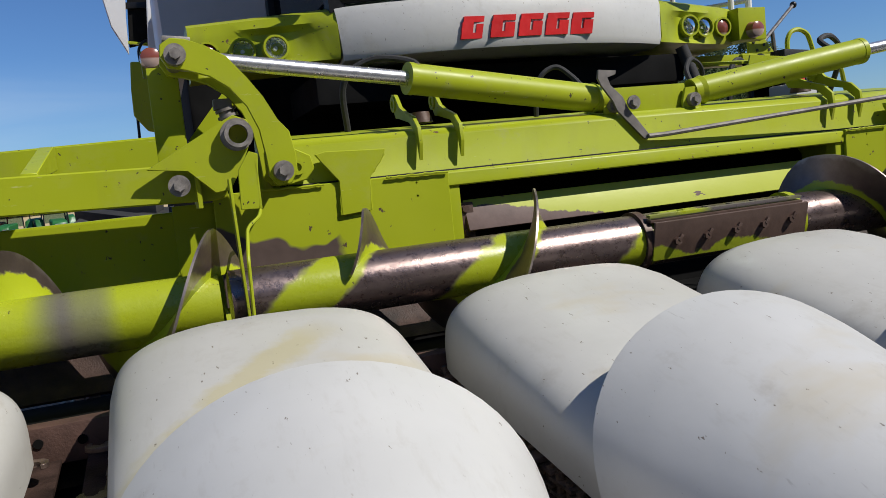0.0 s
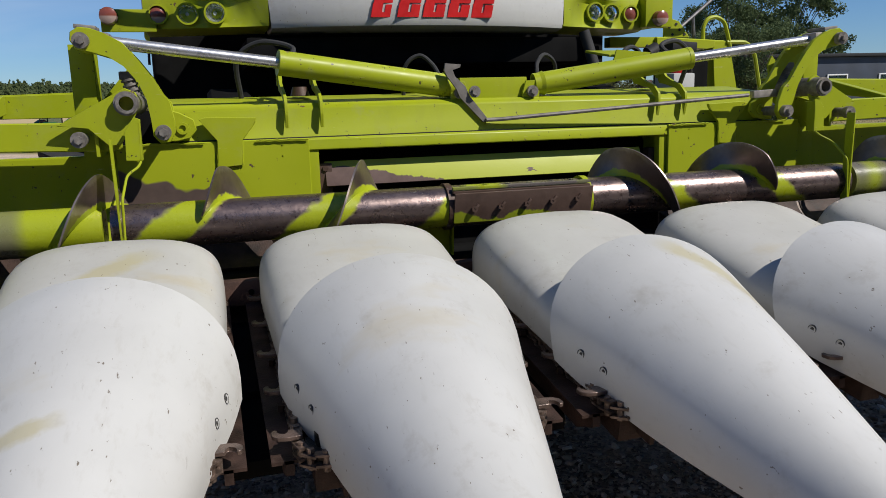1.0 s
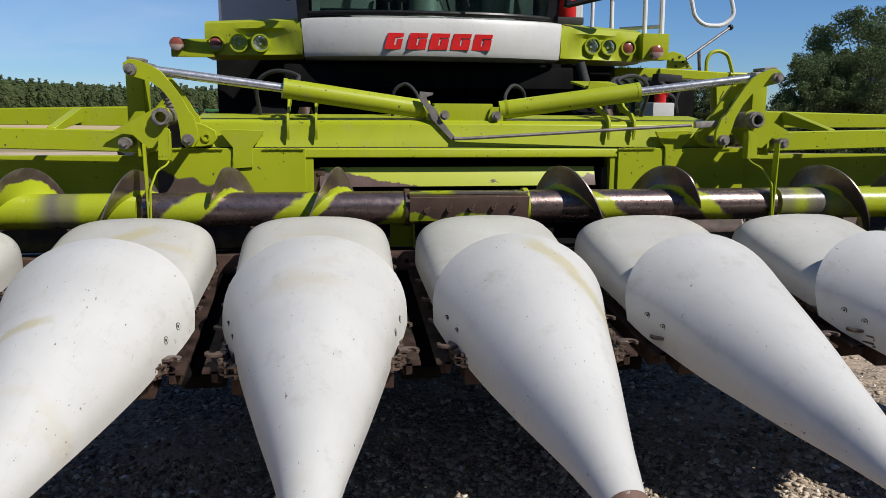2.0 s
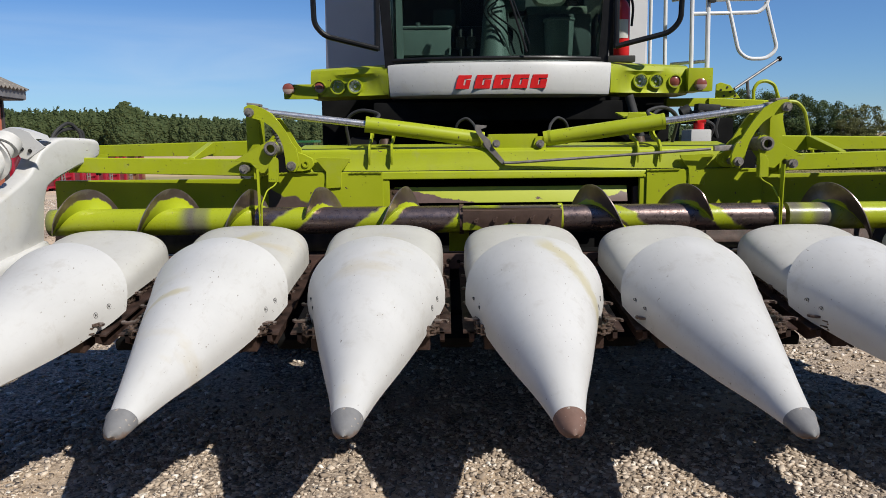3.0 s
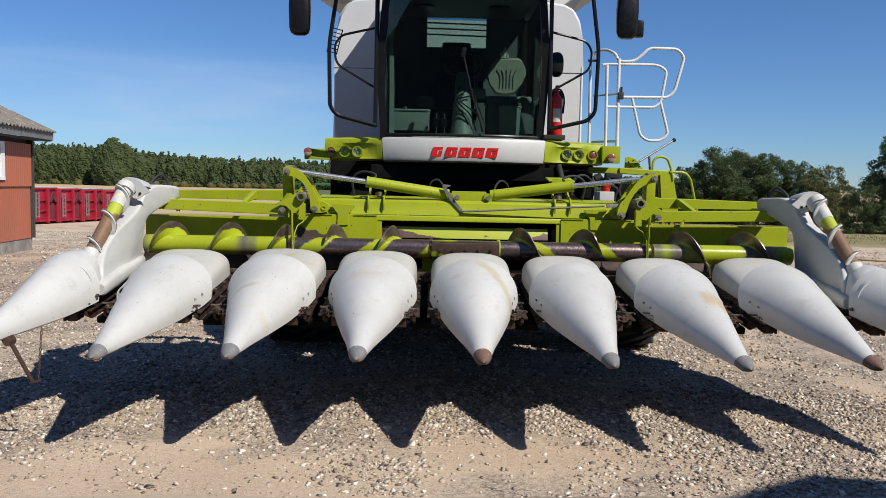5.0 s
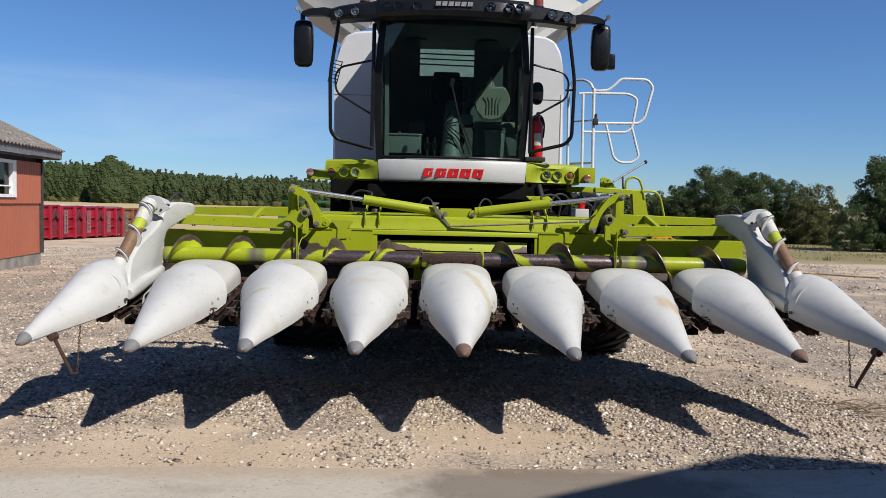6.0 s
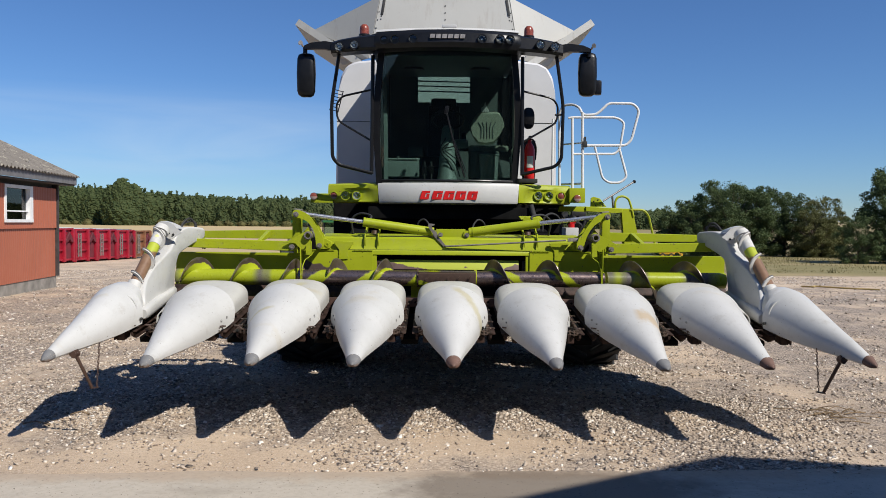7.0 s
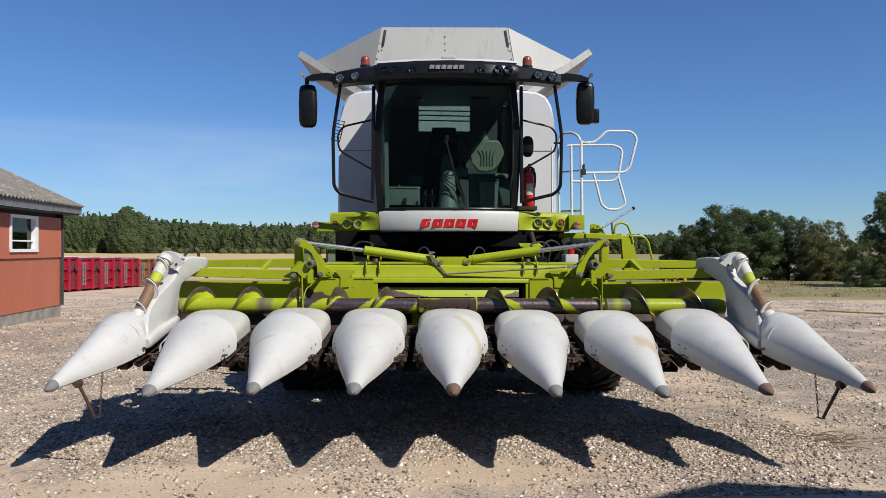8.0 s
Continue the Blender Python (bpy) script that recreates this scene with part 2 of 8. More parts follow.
def make_glass(name, tint=(0.75, 0.85, 0.82)):
    m = Mat(name, 0.02)
    g = m.n("ShaderNodeBsdfTransparent")
    g.inputs[0].default_value = (*tint, 1)
    s = m.n("ShaderNodeBsdfGlossy")
    s.inputs["Roughness"].default_value = 0.02
    mx = m.n("ShaderNodeMixShader")
    f = m.n("ShaderNodeFresnel")
    f.inputs[0].default_value = 1.5
    m.link(f.outputs[0], mx.inputs[0])
    m.link(g.outputs[0], mx.inputs[1])
    m.link(s.outputs[0], mx.inputs[2])
    m.link(mx.outputs[0], m.t.nodes["Material Output"].inputs[0])
    return m.m


GREEN = make_green()
GREEN_WORN = make_green_worn()
WHITE = make_white("white_plastic", 0.42)
WHITE_RUN = make_white("white_plastic_run", 0.3, (0.02, 1.14, 0.30, 0.70, 0.055))
WHITE_TAN = make_white("white_plastic_tan", 0.6, (-0.03, 0.64, 0.27, 0.61, 0.12), strength=0.8)
WHITE_LINE = make_white("white_plastic_line", 0.4, (-0.30, 0.62, 0.02, 0.68, 0.026))
WHITE_HOOD = make_white("white_hood", 0.6, None, True)
WHITE_HOOD_RUN = make_white("white_hood_run", 0.6, (0.14, 1.63, -0.31, 1.19, 0.050), True)
WHITE_CLEAN = make_white("white_panel", 0.25)
WORN = make_worn("worn_auger_steel", 0.505, 0.55, 0.12, 0.42)
WORN_RIGHT = make_worn("worn_auger_steel_flecked", 0.52, 0.386, 0.06, 0.29)
WORN_WING = make_worn("worn_auger_paint", 0.55, 1.55, -0.4, 1.4, True)
FLIGHT = make_flight()
END_TUBE = make_rust_tube()
LEMON = plain("pale_yellow_sticker", (0.62, 0.58, 0.26), 0.5, 0.0, 0.2, 30)
SLEEVE = plain("old_white_paint", (0.50, 0.49, 0.455), 0.5, 0.0, 0.16, 14, 0.1)
def make_paddle():
    """Bolted brown plate with smears of green paint along its foot."""
    m = Mat("paddle_steel", 0.5)
    col = m.mix(m.noise(20, 6, 0.7), (0.045, 0.028, 0.022), (0.13, 0.080, 0.060))
    f = m.math("ADD", m.axis(2), m.math("MULTIPLY", m.math("SUBTRACT", m.noise(6, 5, 0.6), 0.5), 0.16))
    col = m.mix(m.ramp(f, 1.108, 1.100), col, (0.28, 0.33, 0.012))
    m.colour(col).rough(m.noise(20, 4), 0.35, 0.65)
    return m.bump(m.noise(60, 5), 0.25, 0.003).m


PADDLE = make_paddle()
RUST = make_rust()
CHROME = plain("chrome", (0.66, 0.65, 0.63), 0.26, 0.85, 0.06, 9)
LEVERST = plain("dark_lever_steel", (0.13, 0.125, 0.125), 0.5, 0.4, 0.3, 25, 0.1)
ROD = plain("dull_rod_steel", (0.17, 0.155, 0.14), 0.6, 0.3, 0.3, 25, 0.1)
PINST = plain("pin_steel", (0.22, 0.20, 0.18), 0.5, 0.5, 0.4, 40, 0.2)
SUNK = plain("sunk_bolt_steel", (0.060, 0.058, 0.054), 0.5, 0.2, 0.4, 60)
STEEL = plain("grey_steel", (0.34, 0.31, 0.28), 0.45, 0.55, 0.3, 25, 0.1)
def make_cap(name, top, low):
    """Nose cap steel that has rusted towards its tip."""
    m = Mat(name, 0.6, 0.0, 0.3)
    f = m.ramp(m.math("ADD", m.axis(2), m.math("MULTIPLY", m.noise(30, 5, 0.7), 0.05)), 0.685, 0.665)
    col = m.mix(f, m.mix(m.noise(25, 5), tuple(0.7 * c for c in top), tuple(1.3 * c for c in top)), m.mix(m.noise(40, 4), tuple(0.6 * c for c in low), tuple(1.5 * c for c in low)))
    col = m.mix(m.noise(70, 3, lo=0.66, hi=0.70), col, (0.30, 0.26, 0.22))
    m.colour(col).rough(m.noise(30, 4), 0.5, 0.8)
    return m.bump(m.noise(80, 4), 0.25, 0.003).m


CAP_GREY = make_cap("grey_cap", (0.16, 0.16, 0.16), (0.15, 0.085, 0.05))
CAP_BROWN = make_cap("brown_cap", (0.14, 0.082, 0.062), (0.10, 0.05, 0.036))
BLACK = plain("black_plastic", (0.008, 0.008, 0.0085), 0.34, 0.0, 0.3, 12)
BLACK.node_tree.nodes["Principled BSDF"].inputs["Specular IOR Level"].default_value = 0.3
RUBBER = plain("rubber", (0.022, 0.022, 0.022), 0.75, 0.0, 0.4, 14, 0.3)
CHAINST = plain("chain_steel", (0.17, 0.125, 0.10), 0.32, 0.6, 0.6, 45, 0.3)
LUGST = plain("lug_steel", (0.12, 0.085, 0.070), 0.30, 0.4, 0.55, 22, 0.3)
ROWST = plain("greasy_brown_steel", (0.040, 0.024, 0.019), 0.55, 0.1, 0.65, 16, 0.35)
OILY = plain("oily_steel", (0.022, 0.019, 0.017), 0.35, 0.5, 0.5, 30, 0.3)
# near black with little sheen; puts deep shade into the colour of hidden parts
VOID = plain("shade_black", (0.007, 0.007, 0.007), 0.8, 0.0, 0.4, 8)
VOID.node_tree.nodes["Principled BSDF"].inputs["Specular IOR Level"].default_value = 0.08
ROWST.node_tree.nodes["Principled BSDF"].inputs["Specular IOR Level"].default_value = 0.25
REDBROWN = plain("red_brown_steel", (0.068, 0.035, 0.026), 0.65, 0.0, 0.5, 14, 0.3)
DARK = plain("dark_metal", (0.020, 0.020, 0.020), 0.6, 0.2, 0.5, 8, 0.2)
RED = plain("red_paint", (0.55, 0.012, 0.012), 0.35, 0.0, 0.15, 10)
ORANGE = plain("amber_lens", (0.22, 0.05, 0.028), 0.25, 0.0, 0.45, 14)
RAILWHITE = plain("rail_paint", (0.671, 0.671, 0.654), 0.4, 0.0, 0.06, 8)
PANEL = plain("housing_paint", (0.58, 0.575, 0.56), 0.35, 0.0, 0.05, 3)
def make_tank():
    """Dull sheet metal with brown streaks and rows of stain at the rivets."""
    m = Mat("tank_panel", 0.55, 0.1)
    col = m.mix(m.noise(1.6, 5, 0.6), (0.325, 0.318, 0.290), (0.410, 0.402, 0.365))
    col = m.mix(m.math("MULTIPLY", m.noise(3.2, 5, 0.7, (2.2, 1, 0.45), 0, 0.56, 0.74), 0.45), col, (0.189, 0.146, 0.095))
    col = m.mix(m.noise(24, 4, 0.65, lo=0.70, hi=0.73), col, (0.138, 0.086, 0.052))
    return m.colour(col).rough(m.noise(9, 4), 0.4, 0.65).m


TANK = make_tank()
LENS = plain("lamp_lens", (0.62, 0.62, 0.60), 0.18, 0.35, 0.35, 70)
def make_reflector():
    """Mirror bowl pressed in narrow facets."""
    m = Mat("lamp_reflector", 0.24, 0.9)
    m.colour(m.mix(m.noise(60, 2), (0.74, 0.74, 0.72), (0.93, 0.93, 0.92)))
    return m.bump(m.voronoi(90, out="Distance"), 0.6, 0.004).m


def make_amber():
    """Lens with a red-brown upper and a paler lower half."""
    m = Mat("amber_half_lens", 0.2)
    col = m.mix(m.ramp(m.axis(2), 1.985, 1.978), (0.21, 0.048, 0.028), (0.47, 0.36, 0.31))
    return m.colour(m.mix(m.math("MULTIPLY", m.noise(30, 3), 0.5), col, (0.22, 0.10, 0.08))).m


REFLECTOR, AMBER_LENS = make_reflector(), make_amber()
GLASS = make_glass("cab_glass", (0.52, 0.64, 0.61))
GLASS_SIDE = make_glass("side_glass", (0.20, 0.26, 0.25))
CLEAR = make_glass("clear_glass", (0.92, 0.96, 0.95))
INTERIOR = plain("cab_trim", (0.085, 0.105, 0.10), 0.6, 0.0, 0.3, 5)
COLUMN = plain("column_plastic", (0.17, 0.21, 0.195), 0.5, 0.0, 0.12, 5)
SEATCLOTH = plain("seat_cloth", (0.25, 0.265, 0.21), 0.85, 0.0, 0.2, 40, 0.2)


# ---- mesh helpers ----
def place(ob, parent, loc=None):
    if parent is not None:
        ob.parent = parent
    if loc is not None:
        ob.location = loc
    return ob


def mesh_of(name, bm, material, smooth=35):
    bmesh.ops.recalc_face_normals(bm, faces=bm.faces)
    me = bpy.data.meshes.new(name)
    bm.to_mesh(me)
    bm.free()
    me.materials.append(material)
    if smooth:
        for p in me.polygons:
            p.use_smooth = True
        me.set_sharp_from_angle(angle=radians(smooth))
    return me


def part(name, bm, material, parent, label="", loc=None, smooth=35):
    """One mesh object under a thing or under a part; bm may be a mesh that is shared."""
    me = bm if isinstance(bm, bpy.types.Mesh) else mesh_of(name, bm, material, smooth)
    ob = place(new(name, me), parent, loc)
    return tagged(ob, label) if label else ob


def thing(name, label, category, loc=(0, 0, 0), group="", kind=""):
    ob = new(name)
    ob.empty_display_size = 0.2
    ob.location = loc
    return tagged(ob, label, category, group, kind)


def B():
    return bmesh.new()


def box(bm, c, s, rot=None, bevel=0.0):
    """A box at centre c of size s, with rounded edges."""
    m = Matrix.Translation(c) @ (rot.to_4x4() if rot else Matrix()) @ Matrix.Diagonal((*s, 1))
    v = bmesh.ops.create_cube(bm, size=1, matrix=m)["verts"]
    if bevel:
        e = list({e for w in v for e in w.link_edges})
        bmesh.ops.bevel(bm, geom=e, offset=bevel, segments=2, affect="EDGES", profile=0.7)
    return bm


def R(rx=0, ry=0, rz=0):
    return Euler([radians(a) for a in (rx, ry, rz)]).to_matrix()


def cyl(bm, a, b, r0, r1=None, seg=20, cap=True):
    """A round bar from a to b."""
    a, b = Vector(a), Vector(b)
    d = b - a
    m = Matrix.Translation((a + b) / 2) @ d.to_track_quat("Z", "Y").to_matrix().to_4x4()
    bmesh.ops.create_cone(bm, cap_ends=cap, segments=seg, radius1=r0, radius2=r0 if r1 is None else r1, depth=d.length, matrix=m)
    return bm


def ring(bm, a, b, ro, ri, seg=24):
    """A pipe from a to b with a bore."""
    a, b = Vector(a), Vector(b)
    q = (b - a).to_track_quat("Z", "Y").to_matrix()
    rows = []
    for p, r in ((a, ro), (b, ro), (b, ri), (a, ri)):
        rows.append([bm.verts.new(p + q @ Vector((r * math.cos(2 * math.pi * i / seg), r * math.sin(2 * math.pi * i / seg), 0))) for i in range(seg)])
    for j in range(4):
        u, w = rows[j], rows[(j + 1) % 4]
        for i in range(seg):
            bm.faces.new((u[i], u[(i + 1) % seg], w[(i + 1) % seg], w[i]))
    return bm


def smooth_path(pts, n=8):
    """Catmull-Rom through the points."""
    p = [Vector(v) for v in pts]
    p = [2 * p[0] - p[1]] + p + [2 * p[-1] - p[-2]]
    out = []
    for i in range(1, len(p) - 2):
        a, b, c, d = p[i - 1 : i + 3]
        for k in range(n):
            t = k / n
            out.append(0.5 * (2 * b + (c - a) * t + (2 * a - 5 * b + 4 * c - d) * t * t + (3 * b - a - 3 * c + d) * t ** 3))
    return out + [p[-2]]


def rounded(pts, r=0.05, n=5):
    """A polyline whose corners are rounded."""
    p = [Vector(v) for v in pts]
    out = [p[0]]
    for a, b, c in zip(p, p[1:], p[2:]):
        u, w = (a - b), (c - b)
        k = min(r, u.length * 0.45, w.length * 0.45)
        s, e = b + u.normalized() * k, b + w.normalized() * k
        for i in range(n + 1):
            t = i / n
            out.append((1 - t) ** 2 * s + 2 * t * (1 - t) * b + t * t * e)
    return out + [p[-1]]


def pipe(bm, pts, r, seg=10, closed=False):
    """A bent round tube along points."""
    p = [Vector(v) for v in pts]
    rows, ref = [], None
    for i, q in enumerate(p):
        if closed:
            d = p[(i + 1) % len(p)] - p[i - 1]
        else:
            d = p[min(i + 1, len(p) - 1)] - p[max(i - 1, 0)]
        d.normalize()
        if ref is None:
            ref = d.orthogonal().normalized()
        ref = (ref - d * ref.dot(d)).normalized()
        s = d.cross(ref)
        rows.append([bm.verts.new(q + r * (math.cos(2 * math.pi * k / seg) * ref + math.sin(2 * math.pi * k / seg) * s)) for k in range(seg)])
    pairs = list(zip(rows, rows[1:])) + ([(rows[-1], rows[0])] if closed else [])
    for u, w in pairs:
        for k in range(seg):
            bm.faces.new((u[k], u[(k + 1) % seg], w[(k + 1) % seg], w[k]))
    if not closed:
        bm.faces.new(rows[0])
        bm.faces.new(rows[-1][::-1])
    return bm


def plate(bm, pts, axis, lo, hi, bevel=0.0):
    """An outline in the plane across the axis, from lo to hi along it. axis x: points (y, z); y: (x, z); z: (x, y)."""
    def at(p, v):
        return {"x": (v, p[0], p[1]), "y": (p[0], v, p[1]), "z": (p[0], p[1], v)}[axis]
    u = [bm.verts.new(at(p, lo)) for p in pts]
    w = [bm.verts.new(at(p, hi)) for p in pts]
    n = len(pts)
    fs = [bm.faces.new(u), bm.faces.new(w[::-1])]
    for i in range(n):
        fs.append(bm.faces.new((u[i], u[(i + 1) % n], w[(i + 1) % n], w[i])))
    if bevel:
        e = list({e for f in fs for e in f.edges})
        bmesh.ops.bevel(bm, geom=e, offset=bevel, segments=1, affect="EDGES")
    return bm


def loft(bm, rows, closed=False, caps=(False, False)):
    """Skin over rows of points."""
    vs = [[bm.verts.new(p) for p in row] for row in rows]
    n = len(vs[0])
    for u, w in zip(vs, vs[1:]):
        for i in range(n if closed else n - 1):
            bm.faces.new((u[i], u[(i + 1) % n], w[(i + 1) % n], w[i]))
    if caps[0]:
        bm.faces.new(vs[0][::-1])
    if caps[1]:
        bm.faces.new(vs[-1])
    return bm


def thick(bm, t):
    bmesh.ops.recalc_face_normals(bm, faces=bm.faces)
    bmesh.ops.solidify(bm, geom=bm.faces[:], thickness=t)
    return bm


def lerp(table, x):
    """A smooth curve through (x, value) pairs."""
    xs, ys = zip(*table)
    if x <= xs[0]:
        return ys[0]
    for i in range(len(xs) - 1):
        if x <= xs[i + 1]:
            t = (x - xs[i]) / (xs[i + 1] - xs[i])
            m0 = (ys[i + 1] - ys[max(i - 1, 0)]) / (xs[i + 1] - xs[max(i - 1, 0)])
            j = min(i + 2, len(xs) - 1)
            m1 = (ys[j] - ys[i]) / (xs[j] - xs[i])
            h = xs[i + 1] - xs[i]
            return (2 * t ** 3 - 3 * t * t + 1) * ys[i] + (t ** 3 - 2 * t * t + t) * h * m0 + (3 * t * t - 2 * t ** 3) * ys[i + 1] + (t ** 3 - t * t) * h * m1
    return ys[-1]


def bolt(name, p, n, r, parent, mat=None, label="", depth=0.018):
    """A hexagon bolt head with its washer, facing n."""
    p, n = Vector(p), Vector(n).normalized()
    bm = B()
    cyl(bm, p, p + n * depth * 0.35, r * 1.5, seg=20)
    cyl(bm, p + n * depth * 0.35, p + n * depth, r, seg=6)
    return part(name, bm, mat or STEEL, parent, label, smooth=25)


# ---- corn header ----
header = thing("corn_header", "eight-row green corn header with white plastic snouts, raised on the combine", "header", (0, 1.0, 0.0))
header.matrix_world = Matrix.Translation((0, 1.0, 0))
HOFF = Vector((0, -1.0, 0))


def hp(name, bm, mat, label="", loc=(0, 0, 0), smooth=35, parent=None):
    """A part of the header, in places of the world."""
    if parent is None:
        return part(name, bm, mat, header, label, Vector(loc) + HOFF, smooth)
    return part(name, bm, mat, parent, label, loc, smooth)


SN_W = [(-0.02, 0.045), (0.0, 0.049), (0.1, 0.071), (0.2, 0.094), (0.45, 0.162), (0.7, 0.228), (0.9, 0.283), (0.97, 0.304), (1.05, 0.324)]
SN_T = [(-0.02, 0.698), (0.0, 0.707), (0.2, 0.802), (0.45, 0.904), (0.7, 1.018), (0.9, 1.106), (0.97, 1.128), (1.05, 1.140)]
SN_B = [(-0.02, 0.655), (0.0, 0.657), (0.2, 0.680), (0.45, 0.706), (0.7, 0.738), (0.9, 0.782), (0.97, 0.806), (1.05, 0.845)]


def snout_row(s, lean=0.0, n=32, grow=0.0, back=0.40):
    """A section of the snout: an arch that bulges over its turned-in foot and leans back towards the rim."""
    w, zt, zb = lerp(SN_W, s) + grow, lerp(SN_T, s) + grow, lerp(SN_B, s)
    f = max(0.0, min(1.0, (s - 0.35) / 0.62))
    f = f * f * (3 - 2 * f)
    q, up = 0.94 + 0.10 * f, 0.94 - 0.13 * f
    tuck = 0.074 * (1 - 0.75 * max(0.0, min(1.0, (s - 0.86) / 0.18)))
    row = []
    for i in range(n + 1):
        a = math.pi * i / n
        c, d = math.cos(a), max(0.0, math.sin(a))
        x = w * math.copysign(abs(c) ** q, c) * (1 - tuck * max(0.0, 1 - d / 0.4) ** 1.5)
        z = zb + (zt - zb) * d ** up
        y = s + f * max(0.0, z - 0.80) * back
        row.append((x + lean * s, y, z))
    # the edge is turned in below
    row.insert(0, (row[0][0] - 0.014 - 0.02 * f, row[0][1], row[0][2] - 0.012))
    row.append((row[-1][0] + 0.014 + 0.02 * f, row[-1][1], row[-1][2] - 0.012))
    return row


def snout_mesh(lean=0.0, mat=None, back=0.40, end=1.04):
    bm = B()
    loft(bm, [snout_row(s, lean, 32, 0.0, back) for s in np.linspace(0.0, end, 29)])
    return mesh_of("snout", thick(bm, 0.010), mat or WHITE, 40)


def cap_mesh(mat, lean=0.0):
    """A scoop-shaped steel shoe over the tip, drawn out to a low blunt point."""
    bm = B()
    rows = []
    for s, k, cz in ((-0.074, 0.10, 0.654), (-0.070, 0.34, 0.656), (-0.056, 0.60, 0.661), (-0.034, 0.82, 0.668), (-0.010, 0.95, 0.677), (0.004, 1.02, 0.682), (0.012, 1.03, 0.684), (0.018, 1.03, 0.685)):
        base = snout_row(max(s, 0.0), lean, 14, 0.003)
        cx = sum(p[0] for p in base) / len(base)
        rows.append([(cx + (p[0] - cx) * k, s - 0.30 * max(0.0, p[2] - 0.67), cz + (p[2] - 0.682) * k) for p in base])
    loft(bm, rows, True, (True, True))
    return mesh_of("cap", bm, mat, 50)


def hole_mesh():
    """A sunk bolt in its round recess."""
    bm = B()
    ring(bm, (-0.016, 0, 0), (0.0012, 0, 0), 0.0125, 0.0112, seg=18)
    cyl(bm, (-0.016, 0, 0), (-0.003, 0, 0), 0.0113, seg=18)
    cyl(bm, (-0.004, 0, 0), (0.0004, 0, 0), 0.0058, seg=6)
    return mesh_of("bolt", bm, SUNK, 30)


def hood_mesh(mat=None):
    bm = B()
    rows = []
    prof = [(0.98, 0.285, 0.965, 0.82), (1.15, 0.295, 1.005, 0.85), (1.35, 0.302, 1.055, 0.88), (1.55, 0.308, 1.100, 0.905),
            (1.66, 0.310, 1.126, 0.92), (1.73, 0.308, 1.134, 0.927), (1.775, 0.300, 1.124, 0.93), (1.80, 0.286, 1.098, 0.935), (1.81, 0.266, 1.055, 0.94)]
    for y, w, zt, zb in prof:
        row = []
        for i in range(37):
            a = math.pi * i / 36
            c, d = math.cos(a), math.sin(a)
            x = w * math.copysign(abs(c) ** 0.46, c)
            crown = 0.024 * (1 - (x / w) ** 2)
            row.append((x, y, zb + (zt - 0.024 - zb) * max(0.0, d) ** 0.48 + crown * d))
        rows.append(row)
    loft(bm, rows)
    thick(bm, 0.010)
    box(bm, (0, 1.79, 0.985), (0.48, 0.012, 0.10))
    return mesh_of("hood", bm, mat or WHITE_HOOD, 40)


SNOUT, HOOD, HOLE = snout_mesh(), hood_mesh(), hole_mesh()
CAPS = {"grey": cap_mesh(CAP_GREY), "brown": cap_mesh(CAP_BROWN)}
HOOD_X = {-3: 0.008, -2: 0.028, -1: 0.004, 0: -0.016, 1: -0.040, 2: -0.030, 3: 0.004}
SHIFT = {-3: 0.044, -2: 0.034, -1: 0.007, 0: -0.018, 1: -0.050, 2: -0.042, 3: -0.039}
YAW = {-3: 0.045, -2: 0.023, -1: 0.006, 0: 0.002, 1: -0.034, 2: -0.062, 3: -0.068}
TILT = {-3: -0.012, -2: 0.006, -1: 0.004, 0: 0.0, 1: -0.010, 2: -0.014, 3: 0.004}
for k in range(-3, 4):
    sn = hp("snout", snout_mesh(0.0, {-2: WHITE_LINE, 0: WHITE_RUN, 2: WHITE_TAN}[k]) if k in (-2, 0, 2) else SNOUT, WHITE, "white plastic divider snout with a yellow run of stain" if k in (0, 2) else "white plastic divider snout with tan stains", (0.75 * k + SHIFT[k] - 0.9 * YAW[k], 0, TILT[k]))
    sn.rotation_euler = (0, 0, -YAW[k])
    kind = "brown" if k in (0, 3) else "grey"
    part("cap", CAPS[kind], None, sn, kind + " worn metal nose cap")
    for side in (-1, 1):
        for s in (0.865, 0.935):
            row = snout_row(s, 0.0, 32)
            p = Vector(row[3])
            h = part("bolt", HOLE, DARK, sn, "", (side * p.x, p.y, p.z))
            h.rotation_euler = (0, radians(-6), radians(-14)) if side > 0 else (0, radians(6), radians(194))
    hp("hood", hood_mesh(WHITE_HOOD_RUN) if k == -2 else HOOD, WHITE, "white plastic row hood behind a snout", (0.75 * k + HOOD_X[k], 0, TILT[k]))

